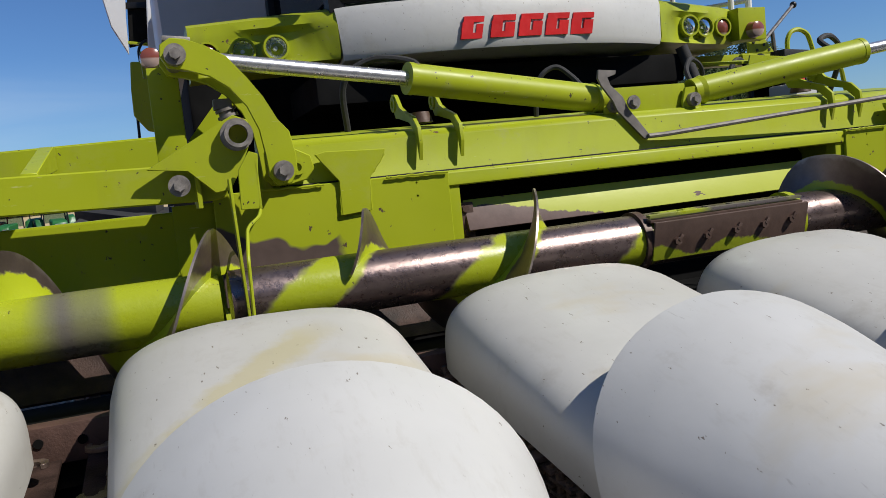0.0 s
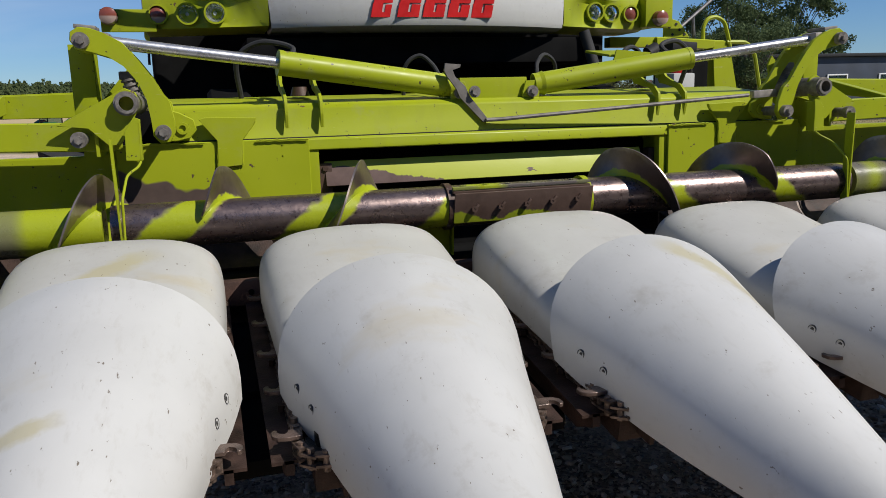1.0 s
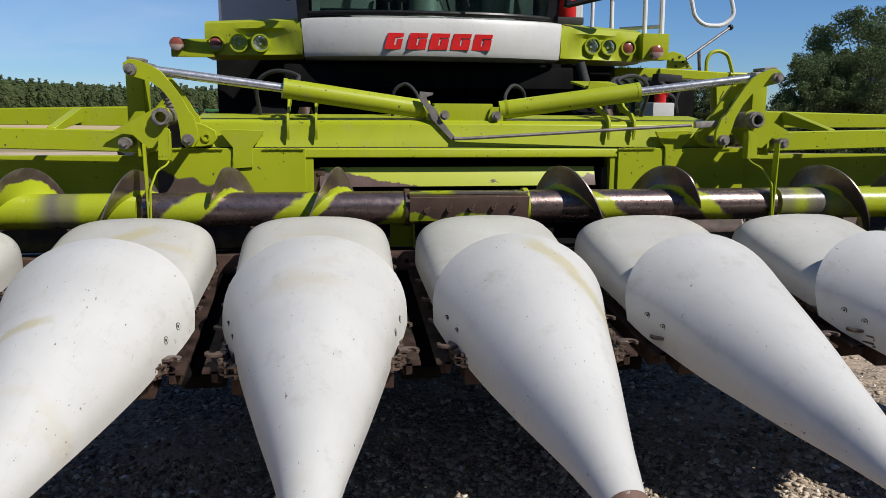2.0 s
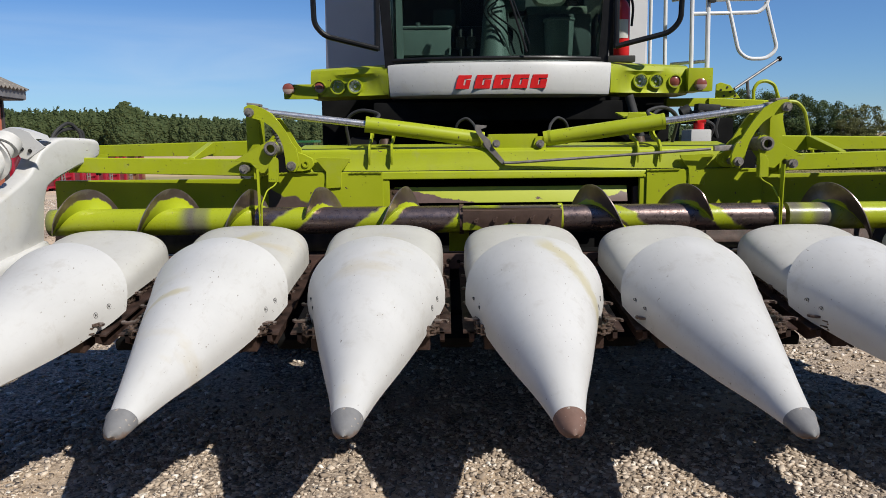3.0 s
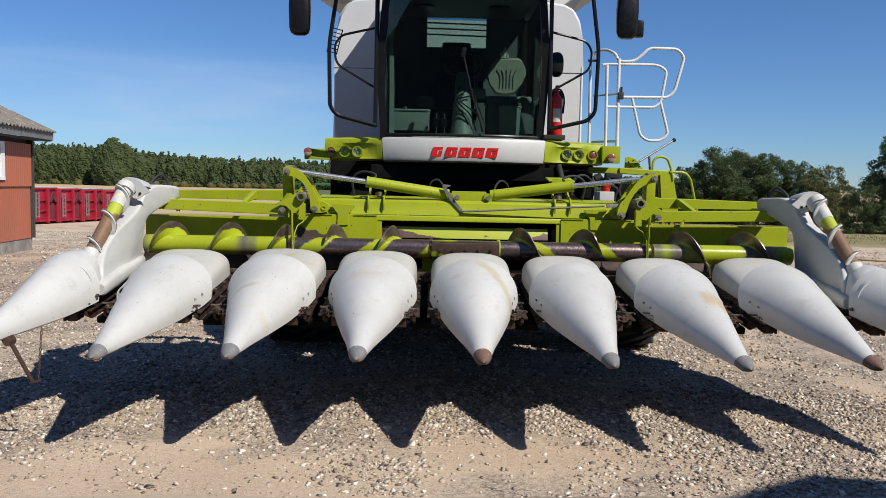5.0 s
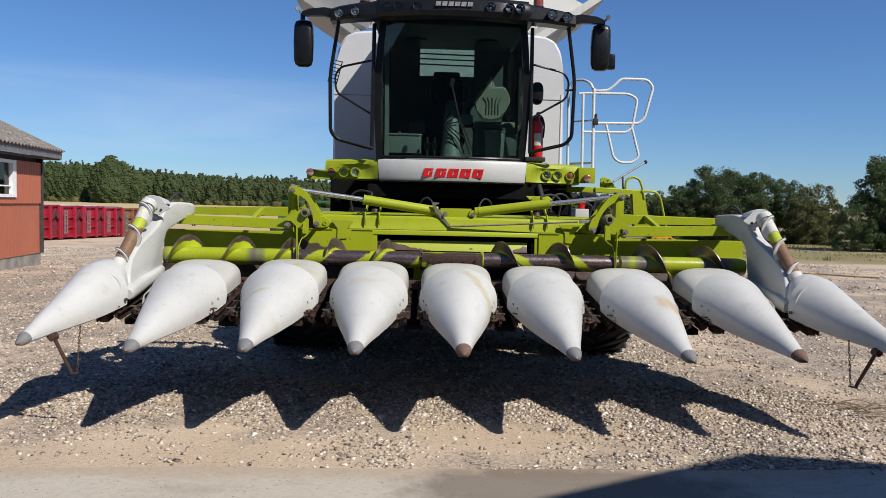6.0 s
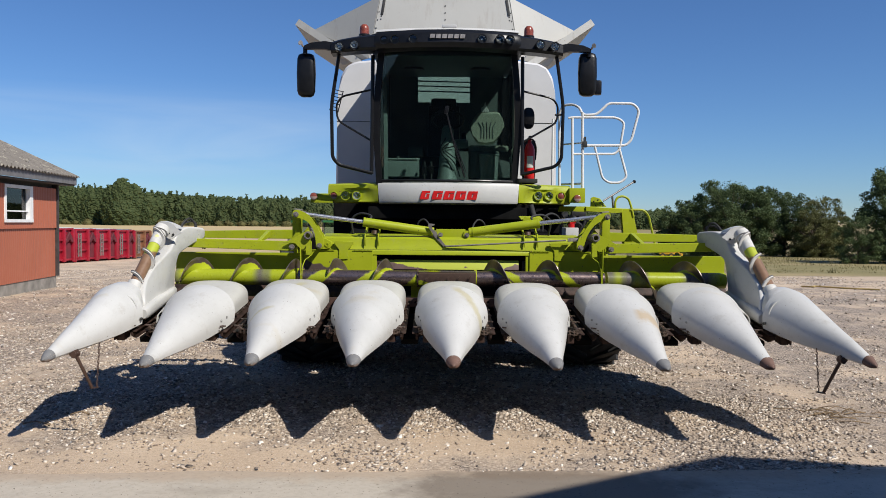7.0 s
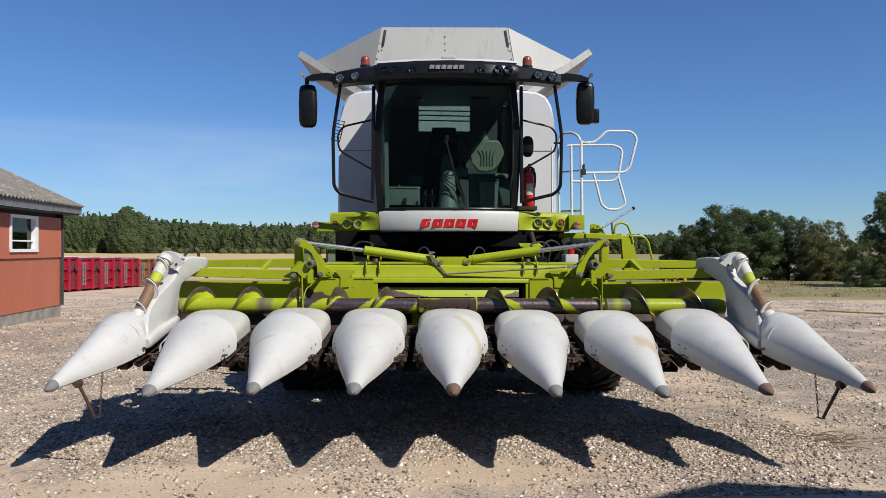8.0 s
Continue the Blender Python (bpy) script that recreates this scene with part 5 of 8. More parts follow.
for side in (-1, 1):
    inner, outer = (0.832 if side < 0 else 0.792), (1.44 if side < 0 else 1.43)
    bm = B()
    rows = []
    for x in np.linspace(inner, outer, 14):
        y = bow(x)
        t = (x - inner) / (outer - inner)
        dip = 0.035 * math.sin(math.pi * min(1, t * 1.25)) if t < 0.8 else 0.0
        zt = 2.148 - 0.01 * t
        rows.append([(side * x, y + 0.06, 1.915), (side * x, y + 0.012, 1.925), (side * x, y + dip, 1.95), (side * x, y + dip, 2.06), (side * x, y + 0.008, 2.085), (side * x, y + 0.02, zt - 0.02),
                     (side * x, y + 0.07, zt), (side * x, y + 0.35, zt), (side * x, y + 0.35, 1.915)])
    loft(bm, rows, True, (True, True))
    hous = cp("lamp_housing", bm, GREEN, "green lamp housing at the end of the front panel")
    for x, r, clear in ((1.09 if side < 0 else 1.035, 0.046, True), (1.225 if side < 0 else 1.165, 0.046, True), (1.37 if side < 0 else 1.312, 0.042, False)):
        round_lamp("headlamp", Vector((side * x, bow(x) + (0.012 if clear else -0.004), 1.995 if side < 0 else 2.012)), r, clear, hous, "round clear headlamp" if clear else "round amber and white lamp", GREEN)
    xo = 1.60 if side < 0 else 1.495
    bm = B()
    if side < 0:
        box(bm, (-1.51, 3.56, 1.965), (0.26, 0.03, 0.11), None, 0.006)
    else:
        box(bm, (1.500, 3.56, 2.022), (0.185, 0.10, 0.172), None, 0.006)
    arm = cp("lamp_arm", bm, GREEN)
    yf = 3.545 if side < 0 else 3.508
    bm = B()
    cyl(bm, (side * xo, yf, 1.985), (side * xo, yf - 0.045, 1.985), 0.045, 0.040, seg=24)
    cyl(bm, (side * xo, yf - 0.045, 1.985), (side * xo, yf - 0.055, 1.985), 0.040, 0.02, seg=24)
    part("side_lamp", bm, AMBER_LENS, arm, "round amber and white side lamp")

# cab: floor, posts, roof and glass
def wind(x):
    return 3.25 + 0.18 * (x / 0.80) ** 2


bm = B()
box(bm, (-0.04, 4.24, 2.13), (1.56, 1.36, 0.06), None, 0.02)
box(bm, (-0.04, 3.46, 2.13), (1.10, 0.30, 0.06), None, 0.02)
cp("cab_floor", bm, INTERIOR, "dark cab floor")
for side in (-1, 1):
    bm = B()
    xs = -0.04 + side * 0.80
    pts = [(xs - side * 0.02, 3.42, 2.12), (xs + side * 0.015, 3.40, 2.7), (xs, 3.37, 3.2), (xs - side * 0.045, 3.34, 3.66)]
    rows = [[(p[0] + dx, p[1] + dy, p[2]) for dx, dy in ((-0.036, -0.03), (0.036, -0.03), (0.036, 0.06), (-0.036, 0.06))] for p in smooth_path(pts, 5)]
    loft(bm, rows, True, (True, True))
    cp("front_post", bm, BLACK, "black cab corner post")
    bm = B()
    box(bm, (xs, 4.90, 2.88), (0.10, 0.10, 1.52), None, 0.015)
    cp("rear_post", bm, BLACK)
    bm = B()
    box(bm, (xs + side * 0.005, 4.14, 2.90), (0.012, 1.42, 1.42))
    g = cp("side_glass", bm, GLASS_SIDE, "tinted cab side window")
    g.visible_shadow = False
bm = B()
rows = []
for z in np.linspace(2.16, 3.63, 9):
    w = lerp([(2.16, 0.755), (2.7, 0.77), (3.2, 0.755), (3.63, 0.715)], z)
    rows.append([(-0.04 + w * u, wind(w * u) - 0.075 * (z - 2.16), z) for u in np.linspace(-1, 1, 17)])
loft(bm, rows)
thick(bm, 0.006)
screen = cp("windscreen", bm, GLASS, "large bowed tinted windscreen")
screen.visible_shadow = False
bm = B()
pipe(bm, rounded([(-0.80, 3.40, 2.17), (-0.4, 3.23, 2.165), (0, 3.19, 2.163), (0.4, 3.23, 2.165), (0.72, 3.40, 2.17)], 0.2, 6), 0.015, 8)
cp("screen_seal", bm, BLACK)
bm = B()
box(bm, (-0.815, 4.36, 2.90), (0.02, 1.05, 1.44), None, 0.004)
cp("side_panel", bm, INTERIOR, "dark inner panel of the cab side")
# back wall with a real window opening
bm = B()
box(bm, (-0.04, 4.92, 2.72), (1.56, 0.03, 1.18))
box(bm, (-0.04, 4.92, 3.685), (1.56, 0.03, 0.05))
box(bm, (-0.62, 4.92, 3.485), (0.40, 0.03, 0.35))
box(bm, (0.51, 4.92, 3.485), (0.46, 0.03, 0.35))
cp("back_wall", bm, INTERIOR, "dark cab back wall with a small window")
bm = B()
box(bm, (-0.07, 4.93, 3.485), (0.70, 0.006, 0.35))
g = cp("rear_glass", bm, CLEAR, "small rear cab window")
g.visible_shadow = False
for z in (3.465, 3.535, 3.60):
    bm = B()
    box(bm, (-0.07, 4.97, z), (0.80, 0.02, 0.016), R(0, 1.0, 0), 0.003)
    part("window_bar", bm, BLACK, g)
# roof
bm = B()
rows = []
for x, z0, z1, y in ((-0.90, 3.60, 3.79, 3.08), (-0.82, 3.61, 3.80, 3.02), (-0.4, 3.617, 3.825, 2.97), (0.0, 3.62, 3.83, 2.955), (0.34, 3.617, 3.825, 2.97), (0.72, 3.61, 3.80, 3.02), (0.80, 3.60, 3.79, 3.08)):
    rows.append([(x, y + 0.10, z0 - 0.01), (x, y + 0.03, z0), (x, y, z0 + 0.05), (x, y + 0.01, z1 - 0.05), (x, y + 0.05, z1 - 0.01), (x, 5.05, z1 + 0.03), (x, 5.05, z0 + 0.075), (x, 3.3, z0 + 0.005)])
loft(bm, rows, True, (True, True))
roof = cp("roof", bm, BLACK, "black cab roof with a row of work lamps")
bm = B()
rows = [[(x, 3.03 + 0.12 * (x / 0.8) ** 2, 3.82), (x, 3.06 + 0.12 * (x / 0.8) ** 2, 3.85), (x, 4.9, 3.90), (x, 4.9, 3.85)] for x in np.linspace(-0.85, 0.75, 13)]
loft(bm, rows, True, (True, True))
box(bm, (-0.03, 3.10, 3.865), (0.16, 0.10, 0.04), None, 0.012)
part("roof_top", bm, WHITE_CLEAN, roof, "white roof cover")
for side in (-1, 1):
    bm = B()
    rows = []
    for x, z0, z1, y in ((0.78, 3.60, 3.775, 3.05), (1.0, 3.59, 3.755, 3.07), (1.2, 3.575, 3.725, 3.10), (1.30, 3.57, 3.70, 3.13)):
        rows.append([(side * x - 0.05, y + 0.02, z0), (side * x - 0.05, y, z0 + 0.03), (side * x - 0.05, y + 0.01, z1 - 0.02), (side * x - 0.05, y + 0.04, z1), (side * x - 0.05, y + 0.20, z1), (side * x - 0.05, y + 0.20, z0)])
    loft(bm, rows, True, (True, True))
    part("lamp_wing", bm, BLACK, roof, "black wing of the roof lamp bar")
for x, z in ((-1.25, 3.62), (-1.08, 3.645), (-0.75, 3.70), (-0.63, 3.70), (-0.43, 3.705), (0.33, 3.705), (0.53, 3.71), (0.64, 3.71), (0.98, 3.665), (1.14, 3.645)):
    y = 3.04 if abs(x) > 0.9 else 2.96 + 0.09 * (x / 0.8) ** 2
    round_lamp("work_lamp", Vector((x, y - 0.008, z)), 0.043, True, roof, "round work lamp", BLACK)
for i in range(6):
    bm = B()
    x0 = -0.245 + 0.066 * i
    plate(bm, [(x0, 3.708), (x0 + 0.052, 3.708), (x0 + 0.060, 3.752), (x0 + 0.008, 3.752)], "y", 2.945, 2.965)
    part("badge_bar", bm, STEEL, roof)
for x in (-1.05, 0.95):
    bm = B()
    cyl(bm, (x, 3.9, 3.82), (x, 3.9, 3.94), 0.03, seg=16)
    cyl(bm, (x, 3.9, 3.94), (x, 3.9, 3.965), 0.068, seg=24)
    b = cp("beacon", bm, BLACK, "amber rotating beacon")
    bm = B()
    rows = [[(x + q * math.cos(a), 3.9 + q * math.sin(a), zz) for a in np.linspace(0, 2 * math.pi, 25)] for q, zz in ((0.058, 3.965), (0.058, 4.03), (0.052, 4.06), (0.032, 4.083), (0.001, 4.09))]
    loft(bm, rows)
    part("lens", bm, ORANGE, b)

# mirrors
for side in (-1, 1):
    x, up = (-1.650, 0.0) if side < 0 else (1.553, 0.04)
    bm = B()
    rows = []
    for z, w in ((3.105 + up, 0.055), (3.125 + up, 0.085), (3.17 + up, 0.10), (3.36 + up, 0.106), (3.53 + up, 0.10), (3.575 + up, 0.085), (3.59 + up, 0.055)):
        rows.append([(x + w * c, 3.28 + 0.07 * s * (w / 0.106), z) for c, s in ((math.copysign(abs(math.cos(a)) ** 0.6, math.cos(a)), math.copysign(abs(math.sin(a)) ** 0.6, math.sin(a))) for a in np.linspace(0, 2 * math.pi, 25)[:-1])])
    loft(bm, rows, True, (True, True))
    mir = cp("mirror", bm, BLACK, "black rear-view mirror on an arm", smooth=45)
    bm = B()
    x1 = side * 1.25 - 0.05
    rows = [[(xx, 3.18 + dy, zz + dz) for dy, dz in ((-0.03, -h), (-0.03, h), (0.03, h), (0.03, -h))] for xx, zz, h in ((x1, 3.64, 0.05), (x1 + side * 0.12, 3.665, 0.045), (x1 + side * 0.28, 3.655, 0.035), (x, 3.64, 0.02))]
    loft(bm, rows, True, (True, True))
    cyl(bm, (x, 3.20, 3.57), (x, 3.20, 3.66), 0.025, seg=12)
    part("arm", bm, BLACK, mir)
    bm = B()
    xx = x + side * 0.04
    cyl(bm, (x + side * 0.02, 3.18, 3.65), (xx, 3.16, 3.69), 0.012, seg=8)
    cyl(bm, (xx, 3.13, 3.685), (xx + side * 0.02, 3.19, 3.69), 0.024, 0.018, seg=20)
    part("small_lamp", bm, STEEL, mir)
    if side > 0:
        bm = B()
        box(bm, (1.675, 3.30, 3.245), (0.09, 0.08, 0.17), None, 0.03)
        part("wide_mirror", bm, BLACK, mir)

# black tube frames beside the cab
for side in (-1, 1):
    s = side
    o = -0.04
    bm = B()
    pipe(bm, rounded([(o + s * 1.23, 3.22, 3.58), (o + s * 1.32, 3.26, 3.02), (o + s * 1.31, 3.28, 2.42), (o + s * 1.24, 3.30, 2.34), (o + s * 0.86, 3.34, 2.25)], 0.10, 6), 0.020, 10)
    pipe(bm, [(o + s * 0.87, 3.36, 2.24), (o + s * 0.86, 3.36, 3.60)], 0.022, 10)
    rail = cp("tube_frame", bm, BLACK, "black bent tube frame beside the windscreen")
    bm = B()
    pipe(bm, rounded([(o + s * 0.88, 3.38, 3.21), (o + s * 1.22, 3.40, 3.135), (o + s * 1.285, 3.42, 3.05), (o + s * 1.275, 3.42, 2.86), (o + s * 0.88, 3.40, 2.63)], 0.08, 6), 0.012, 8)
    if s > 0:
        pipe(bm, [(o + 1.25, 3.42, 2.95), (o + 1.36, 3.42, 2.95)], 0.012, 8)
    part("stay", bm, BLACK, rail)
# small slotted grid at the cab corner
bm = B()
tilt = R(0, 14, 0)
for dx in (-0.05, 0.05):
    box(bm, Vector((-1.35, 3.62, 3.12)) + tilt @ Vector((dx, 0, 0)), (0.010, 0.014, 0.26), tilt, 0.002)
for q in range(7):
    box(bm, Vector((-1.35, 3.62, 3.12)) + tilt @ Vector((0, 0, -0.12 + 0.04 * q)), (0.10, 0.012, 0.008), tilt)
cp("step_grid", bm, BLACK, "small black slotted grid")

# white side housings behind the cab
for side in (-1, 1):
    bm = B()
    xo = 1.53 if side < 0 else 1.47
    o = [(0.86, 2.15), (xo, 2.15), (xo - 0.01, 3.10), (xo - 0.03, 3.45), (xo - 0.06, 3.66), (xo - 0.14, 3.80), (xo - 0.26, 3.86), (0.86, 3.90)]
    plate(bm, [(side * x, z) for x, z in o], "y", 4.95, 6.6, 0.03)
    h = cp("side_housing", bm, PANEL, "white rounded side housing behind the cab")
    bm = B()
    box(bm, (side * (0.86 + xo) / 2, 4.948, 3.05), (xo - 0.88, 0.006, 0.006))
    part("seam", bm, DARK, h)

# grain tank with folded-out panels
bm = B()
z0, z1 = 3.92, 4.82
front = [(-1.10, 5.05, z0), (0.95, 5.05, z0), (0.82, 5.25, z1), (-0.95, 5.25, z1)]
bm.faces.new([bm.verts.new(p) for p in front])
tank = cp("grain_tank", thick(bm, 0.02), TANK, "grey sheet-metal grain tank extension with riveted folds", smooth=20)
for quad in ([(-1.10, 5.05, z0), (-0.95, 5.25, z1), (-1.95, 5.75, 4.46), (-1.50, 5.5, z0)], [(0.95, 5.05, z0), (1.40, 5.5, z0), (1.83, 5.75, 4.48), (0.82, 5.25, z1)]):
    bm = B()
    bm.faces.new([bm.verts.new(p) for p in quad])
    part("tank_side", thick(bm, 0.02), TANK, tank, "", None, 20)
for side in (-1, 1):
    bm = B()
    o = 0.06
    a, b = (-2.13 + o * 0, 5.3, 4.46) if side < 0 else (2.0, 5.3, 4.52), (-1.15, 5.1, 3.80) if side < 0 else (1.05, 5.1, 3.84)
    a, b = Vector(a), Vector(b)
    d = (b - a).normalized()
    up = Vector((0, 1, 0))
    w = d.cross(up).normalized() * 0.06
    rows = [[p - w * 0.6, p + w, p + w + up * 1.8, p - w * 0.6 + up * 1.8] for p in (a, b)]
    loft(bm, rows, True, (True, True))
    part("flap", bm, TANK, tank, "grey folded-out tank flap")
    bm = B()
    xs = -1.02 if side < 0 else 0.89
    for i in range(7):
        t = 0.62 + 0.05 * i
        p = Vector((xs + (0.12 * t if side < 0 else -0.10 * t), 5.05 + 0.2 * t - 0.012, z0 + 0.9 * t))
        cyl(bm, p, p + Vector((0, -0.012, 0.003)), 0.010, seg=8)
    box(bm, (xs + (0.105 if side < 0 else -0.085), 5.19, 4.66), (0.035, 0.012, 0.24), R(-12, side * -8, 0), 0.003)
    part("hinge", bm, DARK, tank)

RIVET = mesh_of("rivet", cyl(B(), (0, 0, 0), (0, -0.010, 0.002), 0.009, seg=8), DARK, 30)
for a, b, n in (((-1.06, 5.035, 4.00), (-0.955, 5.215, 4.70), 7), ((0.91, 5.035, 4.00), (0.83, 5.215, 4.70), 7), ((-0.06, 5.09, 4.18), (-0.06, 5.20, 4.68), 6), ((1.08, 5.08, 4.02), (1.70, 5.62, 4.36), 8), ((-1.22, 5.08, 4.02), (-1.80, 5.62, 4.34), 8)):
    for i in range(n):
        part("rivet", RIVET, DARK, tank, "", Vector(a).lerp(Vector(b), i / (n - 1)))

# cab inside: seats, column, consoles, wiper
bm = B()
box(bm, (-0.10, 4.35, 2.45), (0.50, 0.50, 0.14), None, 0.05)
box(bm, (-0.07, 4.62, 2.86), (0.42, 0.14, 0.72), R(-8), 0.05)
box(bm, (-0.075, 4.70, 3.22), (0.34, 0.10, 0.22), R(-8), 0.05)
box(bm, (-0.10, 4.35, 2.27), (0.36, 0.36, 0.25), None, 0.03)
cp("driver_seat", bm, BLACK, "dark driver seat")
bm = B()
o = [(0.369, 3.103), (0.63, 3.108), (0.672, 3.03), (0.706, 2.936), (0.655, 2.83), (0.581, 2.706), (0.46, 2.686), (0.359, 2.702), (0.295, 2.81), (0.243, 2.914), (0.30, 3.01)]
plate(bm, o, "y", 4.30, 4.38, 0.025)
seat = cp("buddy_seat", bm, SEATCLOTH, "pale folding second seat with a ribbed six-sided back")
bm = B()
box(bm, (0.48, 4.14, 2.605), (0.49, 0.40, 0.075), None, 0.03)
part("cushion", bm, SEATCLOTH, seat)
for i in range(5):
    bm = B()
    x = 0.405 + 0.037 * i
    pipe(bm, smooth_path([(x, 4.296, 2.77), (x, 4.296, 2.90), (0.475 + (x - 0.479) * 1.5, 4.296, 2.97)], 4), 0.006, 6)
    part("rib", bm, INTERIOR, seat)
for pts in ([(0.40, 3.10), (0.405, 3.155), (0.435, 3.175), (0.45, 3.10)], [(0.44, 3.10), (0.435, 3.18), (0.456, 3.235), (0.475, 3.17), (0.47, 3.10)], [(0.475, 3.10), (0.485, 3.165), (0.505, 3.11)]):
    bm = B()
    plate(bm, pts, "y", 4.31, 4.318)
    cp("paper_tag", bm, WHITE_CLEAN, "white paper tag tucked behind the seat back")
for name, c, size, mat, text in (("console", (0.49, 4.02, 2.40), (0.50, 0.35, 0.33), INTERIOR, "grey side console in the cab"),
                                 ("armrest", (-0.42, 4.2, 2.55), (0.18, 0.7, 0.12), INTERIOR, "grey armrest beside the driver seat"), ("control_box", (0.14, 3.95, 2.655), (0.17, 0.14, 0.11), COLUMN, "small grey control box beside the column")):
    bm = B()
    box(bm, c, size, None, 0.03)
    cp(name, bm, mat, text)
# open storage box with a folded rim, and a round bin
bm = B()
for c, size in (((-0.57, 3.60, 2.33), (0.40, 0.02, 0.20)), ((-0.57, 3.90, 2.33), (0.40, 0.02, 0.20)), ((-0.76, 3.75, 2.33), (0.02, 0.30, 0.20)), ((-0.38, 3.75, 2.33), (0.02, 0.30, 0.20)), ((-0.57, 3.75, 2.24), (0.40, 0.30, 0.02))):
    box(bm, c, size, None, 0.004)
pipe(bm, rounded([(-0.77, 3.59, 2.435), (-0.37, 3.59, 2.435), (-0.37, 3.91, 2.435), (-0.77, 3.91, 2.435)], 0.03), 0.012, 8, True)
cp("storage_box", bm, COLUMN, "grey open-topped storage box in the cab")
bm = B()
rows = [[(0.475 + r * math.cos(a), 3.80 + r * math.sin(a), z) for a in np.linspace(0, 2 * math.pi, 25)[:-1]] for r, z in ((0.10, 2.165), (0.103, 2.18), (0.118, 2.49), (0.126, 2.50), (0.126, 2.515), (0.112, 2.515), (0.10, 2.25))]
loft(bm, rows, True, (True, True))
cp("bin", bm, COLUMN, "round grey-green bin on the cab floor")
# pale trim inside the corner post
bm = B()
plate(bm, [(-0.795, 3.60), (-0.758, 3.60), (-0.728, 2.70), (-0.722, 2.17), (-0.775, 2.17), (-0.775, 2.70)], "y", 3.44, 3.455, 0.003)
cp("post_trim", bm, COLUMN, "pale grey trim inside the cab post")
bm = B()
rows = [[(-0.08 + w * math.cos(a), y + w * math.sin(a), z) for a in np.linspace(0, 2 * math.pi, 17)[:-1]] for z, w, y in ((2.16, 0.13, 3.70), (2.3, 0.11, 3.72), (2.6, 0.085, 3.76), (2.82, 0.07, 3.80), (2.86, 0.04, 3.81))]
loft(bm, rows, True, (True, True))
col = cp("steering_column", bm, COLUMN, "grey-green steering column", (0.05, 0, 0))
bm = B()
pts = [Vector((-0.08 + 0.19 * math.cos(a), 3.84 + 0.17 * math.sin(a), 2.93 - 0.09 * math.sin(a))) for a in np.linspace(0, 2 * math.pi, 29)[:-1]]
pipe(bm, pts, 0.016, 8, True)
part("steering_wheel", bm, BLACK, col)
bm = B()
for x in (-0.30, -0.22):
    cyl(bm, (x, 3.45, 2.18), (x, 3.50, 2.40), 0.012, seg=8)
    box(bm, (x, 3.45, 2.30), (0.06, 0.02, 0.09), R(20), 0.006)
cp("pedal", bm, BLACK)
bm = B()
pipe(bm, [(0.16, 3.165, 2.20), (0.04, 3.13, 2.55), (-0.05, 3.13, 2.92)], 0.009, 8)
pipe(bm, [(0.18, 3.16, 2.25), (0.03, 3.12, 2.62)], 0.006, 6)
box(bm, (-0.05, 3.12, 2.95), (0.04, 0.03, 0.09), R(0, 12, 0), 0.01)
cp("wiper", bm, BLACK, "long black windscreen wiper")
bm = B()
box(bm, (0.18, 4.15, 2.62), (0.11, 0.42, 0.07), R(6), 0.025)
cyl(bm, (0.18, 3.98, 2.66), (0.17, 3.95, 2.80), 0.022, 0.030, 12)
cp("armrest", bm, BLACK, "dark armrest with a control lever")
for k in range(3):
    bm = B()
    pipe(bm, smooth_path([(-0.05 + 0.05 * k, 3.66, 2.70 - 0.05 * k), (-0.12 + 0.03 * k, 3.62, 2.55), (-0.02 + 0.07 * k, 3.60, 2.40), (0.06 + 0.06 * k, 3.66, 2.24)], 6), 0.007, 6)
    cp("cable", bm, BLACK)
bm = B()
box(bm, (-0.60, 3.62, 2.42), (0.36, 0.06, 0.012), None, 0.004)
cyl(bm, (-0.62, 3.60, 2.425), (-0.62, 3.60, 2.47), 0.02, seg=12)
cp("shelf", bm, INTERIOR)
# inner roof lining with speakers
bm = B()
box(bm, (-0.04, 4.1, 3.625), (1.46, 1.6, 0.012), R(2.2), 0.004)
lin = cp("lining", bm, INTERIOR, "teal-grey roof lining of the cab")
for x in (-0.46, 0.38):
    bm = B()
    bmesh.ops.create_cone(bm, cap_ends=True, segments=20, radius1=0.14, radius2=0.12, depth=0.03, matrix=Matrix.Translation((x, 4.15, 3.605)) @ Matrix.Diagonal((1, 0.8, 1, 1)))
    part("speaker", bm, BLACK, lin)

# things on the side housing beside the cab
bm = B()
rows = []
for z, r in ((2.22, 0.055), (2.24, 0.062), (2.58, 0.062), (2.63, 0.045), (2.66, 0.022), (2.72, 0.022)):
    rows.append([(0.965 + r * math.cos(a), 3.80 + r * math.sin(a), z) for a in np.linspace(0, 2 * math.pi, 21)[:-1]])
loft(bm, rows, True, (True, True))
ext = cp("fire_extinguisher", bm, RED, "red fire extinguisher with a white label")
bm = B()
rows = [[(0.965 + 0.0635 * math.cos(a), 3.80 + 0.0635 * math.sin(a), z) for a in np.linspace(-2.2, -0.9, 9)] for z in (2.36, 2.50)]
loft(bm, rows)
part("label", thick(bm, 0.001), WHITE_CLEAN, ext)
bm = B()
pipe(bm, smooth_path([(0.965, 3.78, 2.70), (1.0, 3.74, 2.69), (1.035, 3.74, 2.60), (1.03, 3.75, 2.45)], 6), 0.010, 8)
box(bm, (0.965, 3.78, 2.73), (0.03, 0.10, 0.02), None, 0.004)
part("hose", bm, BLACK, ext)
bm = B()
box(bm, (0.965, 3.875, 2.45), (0.16, 0.02, 0.5), None, 0.01)
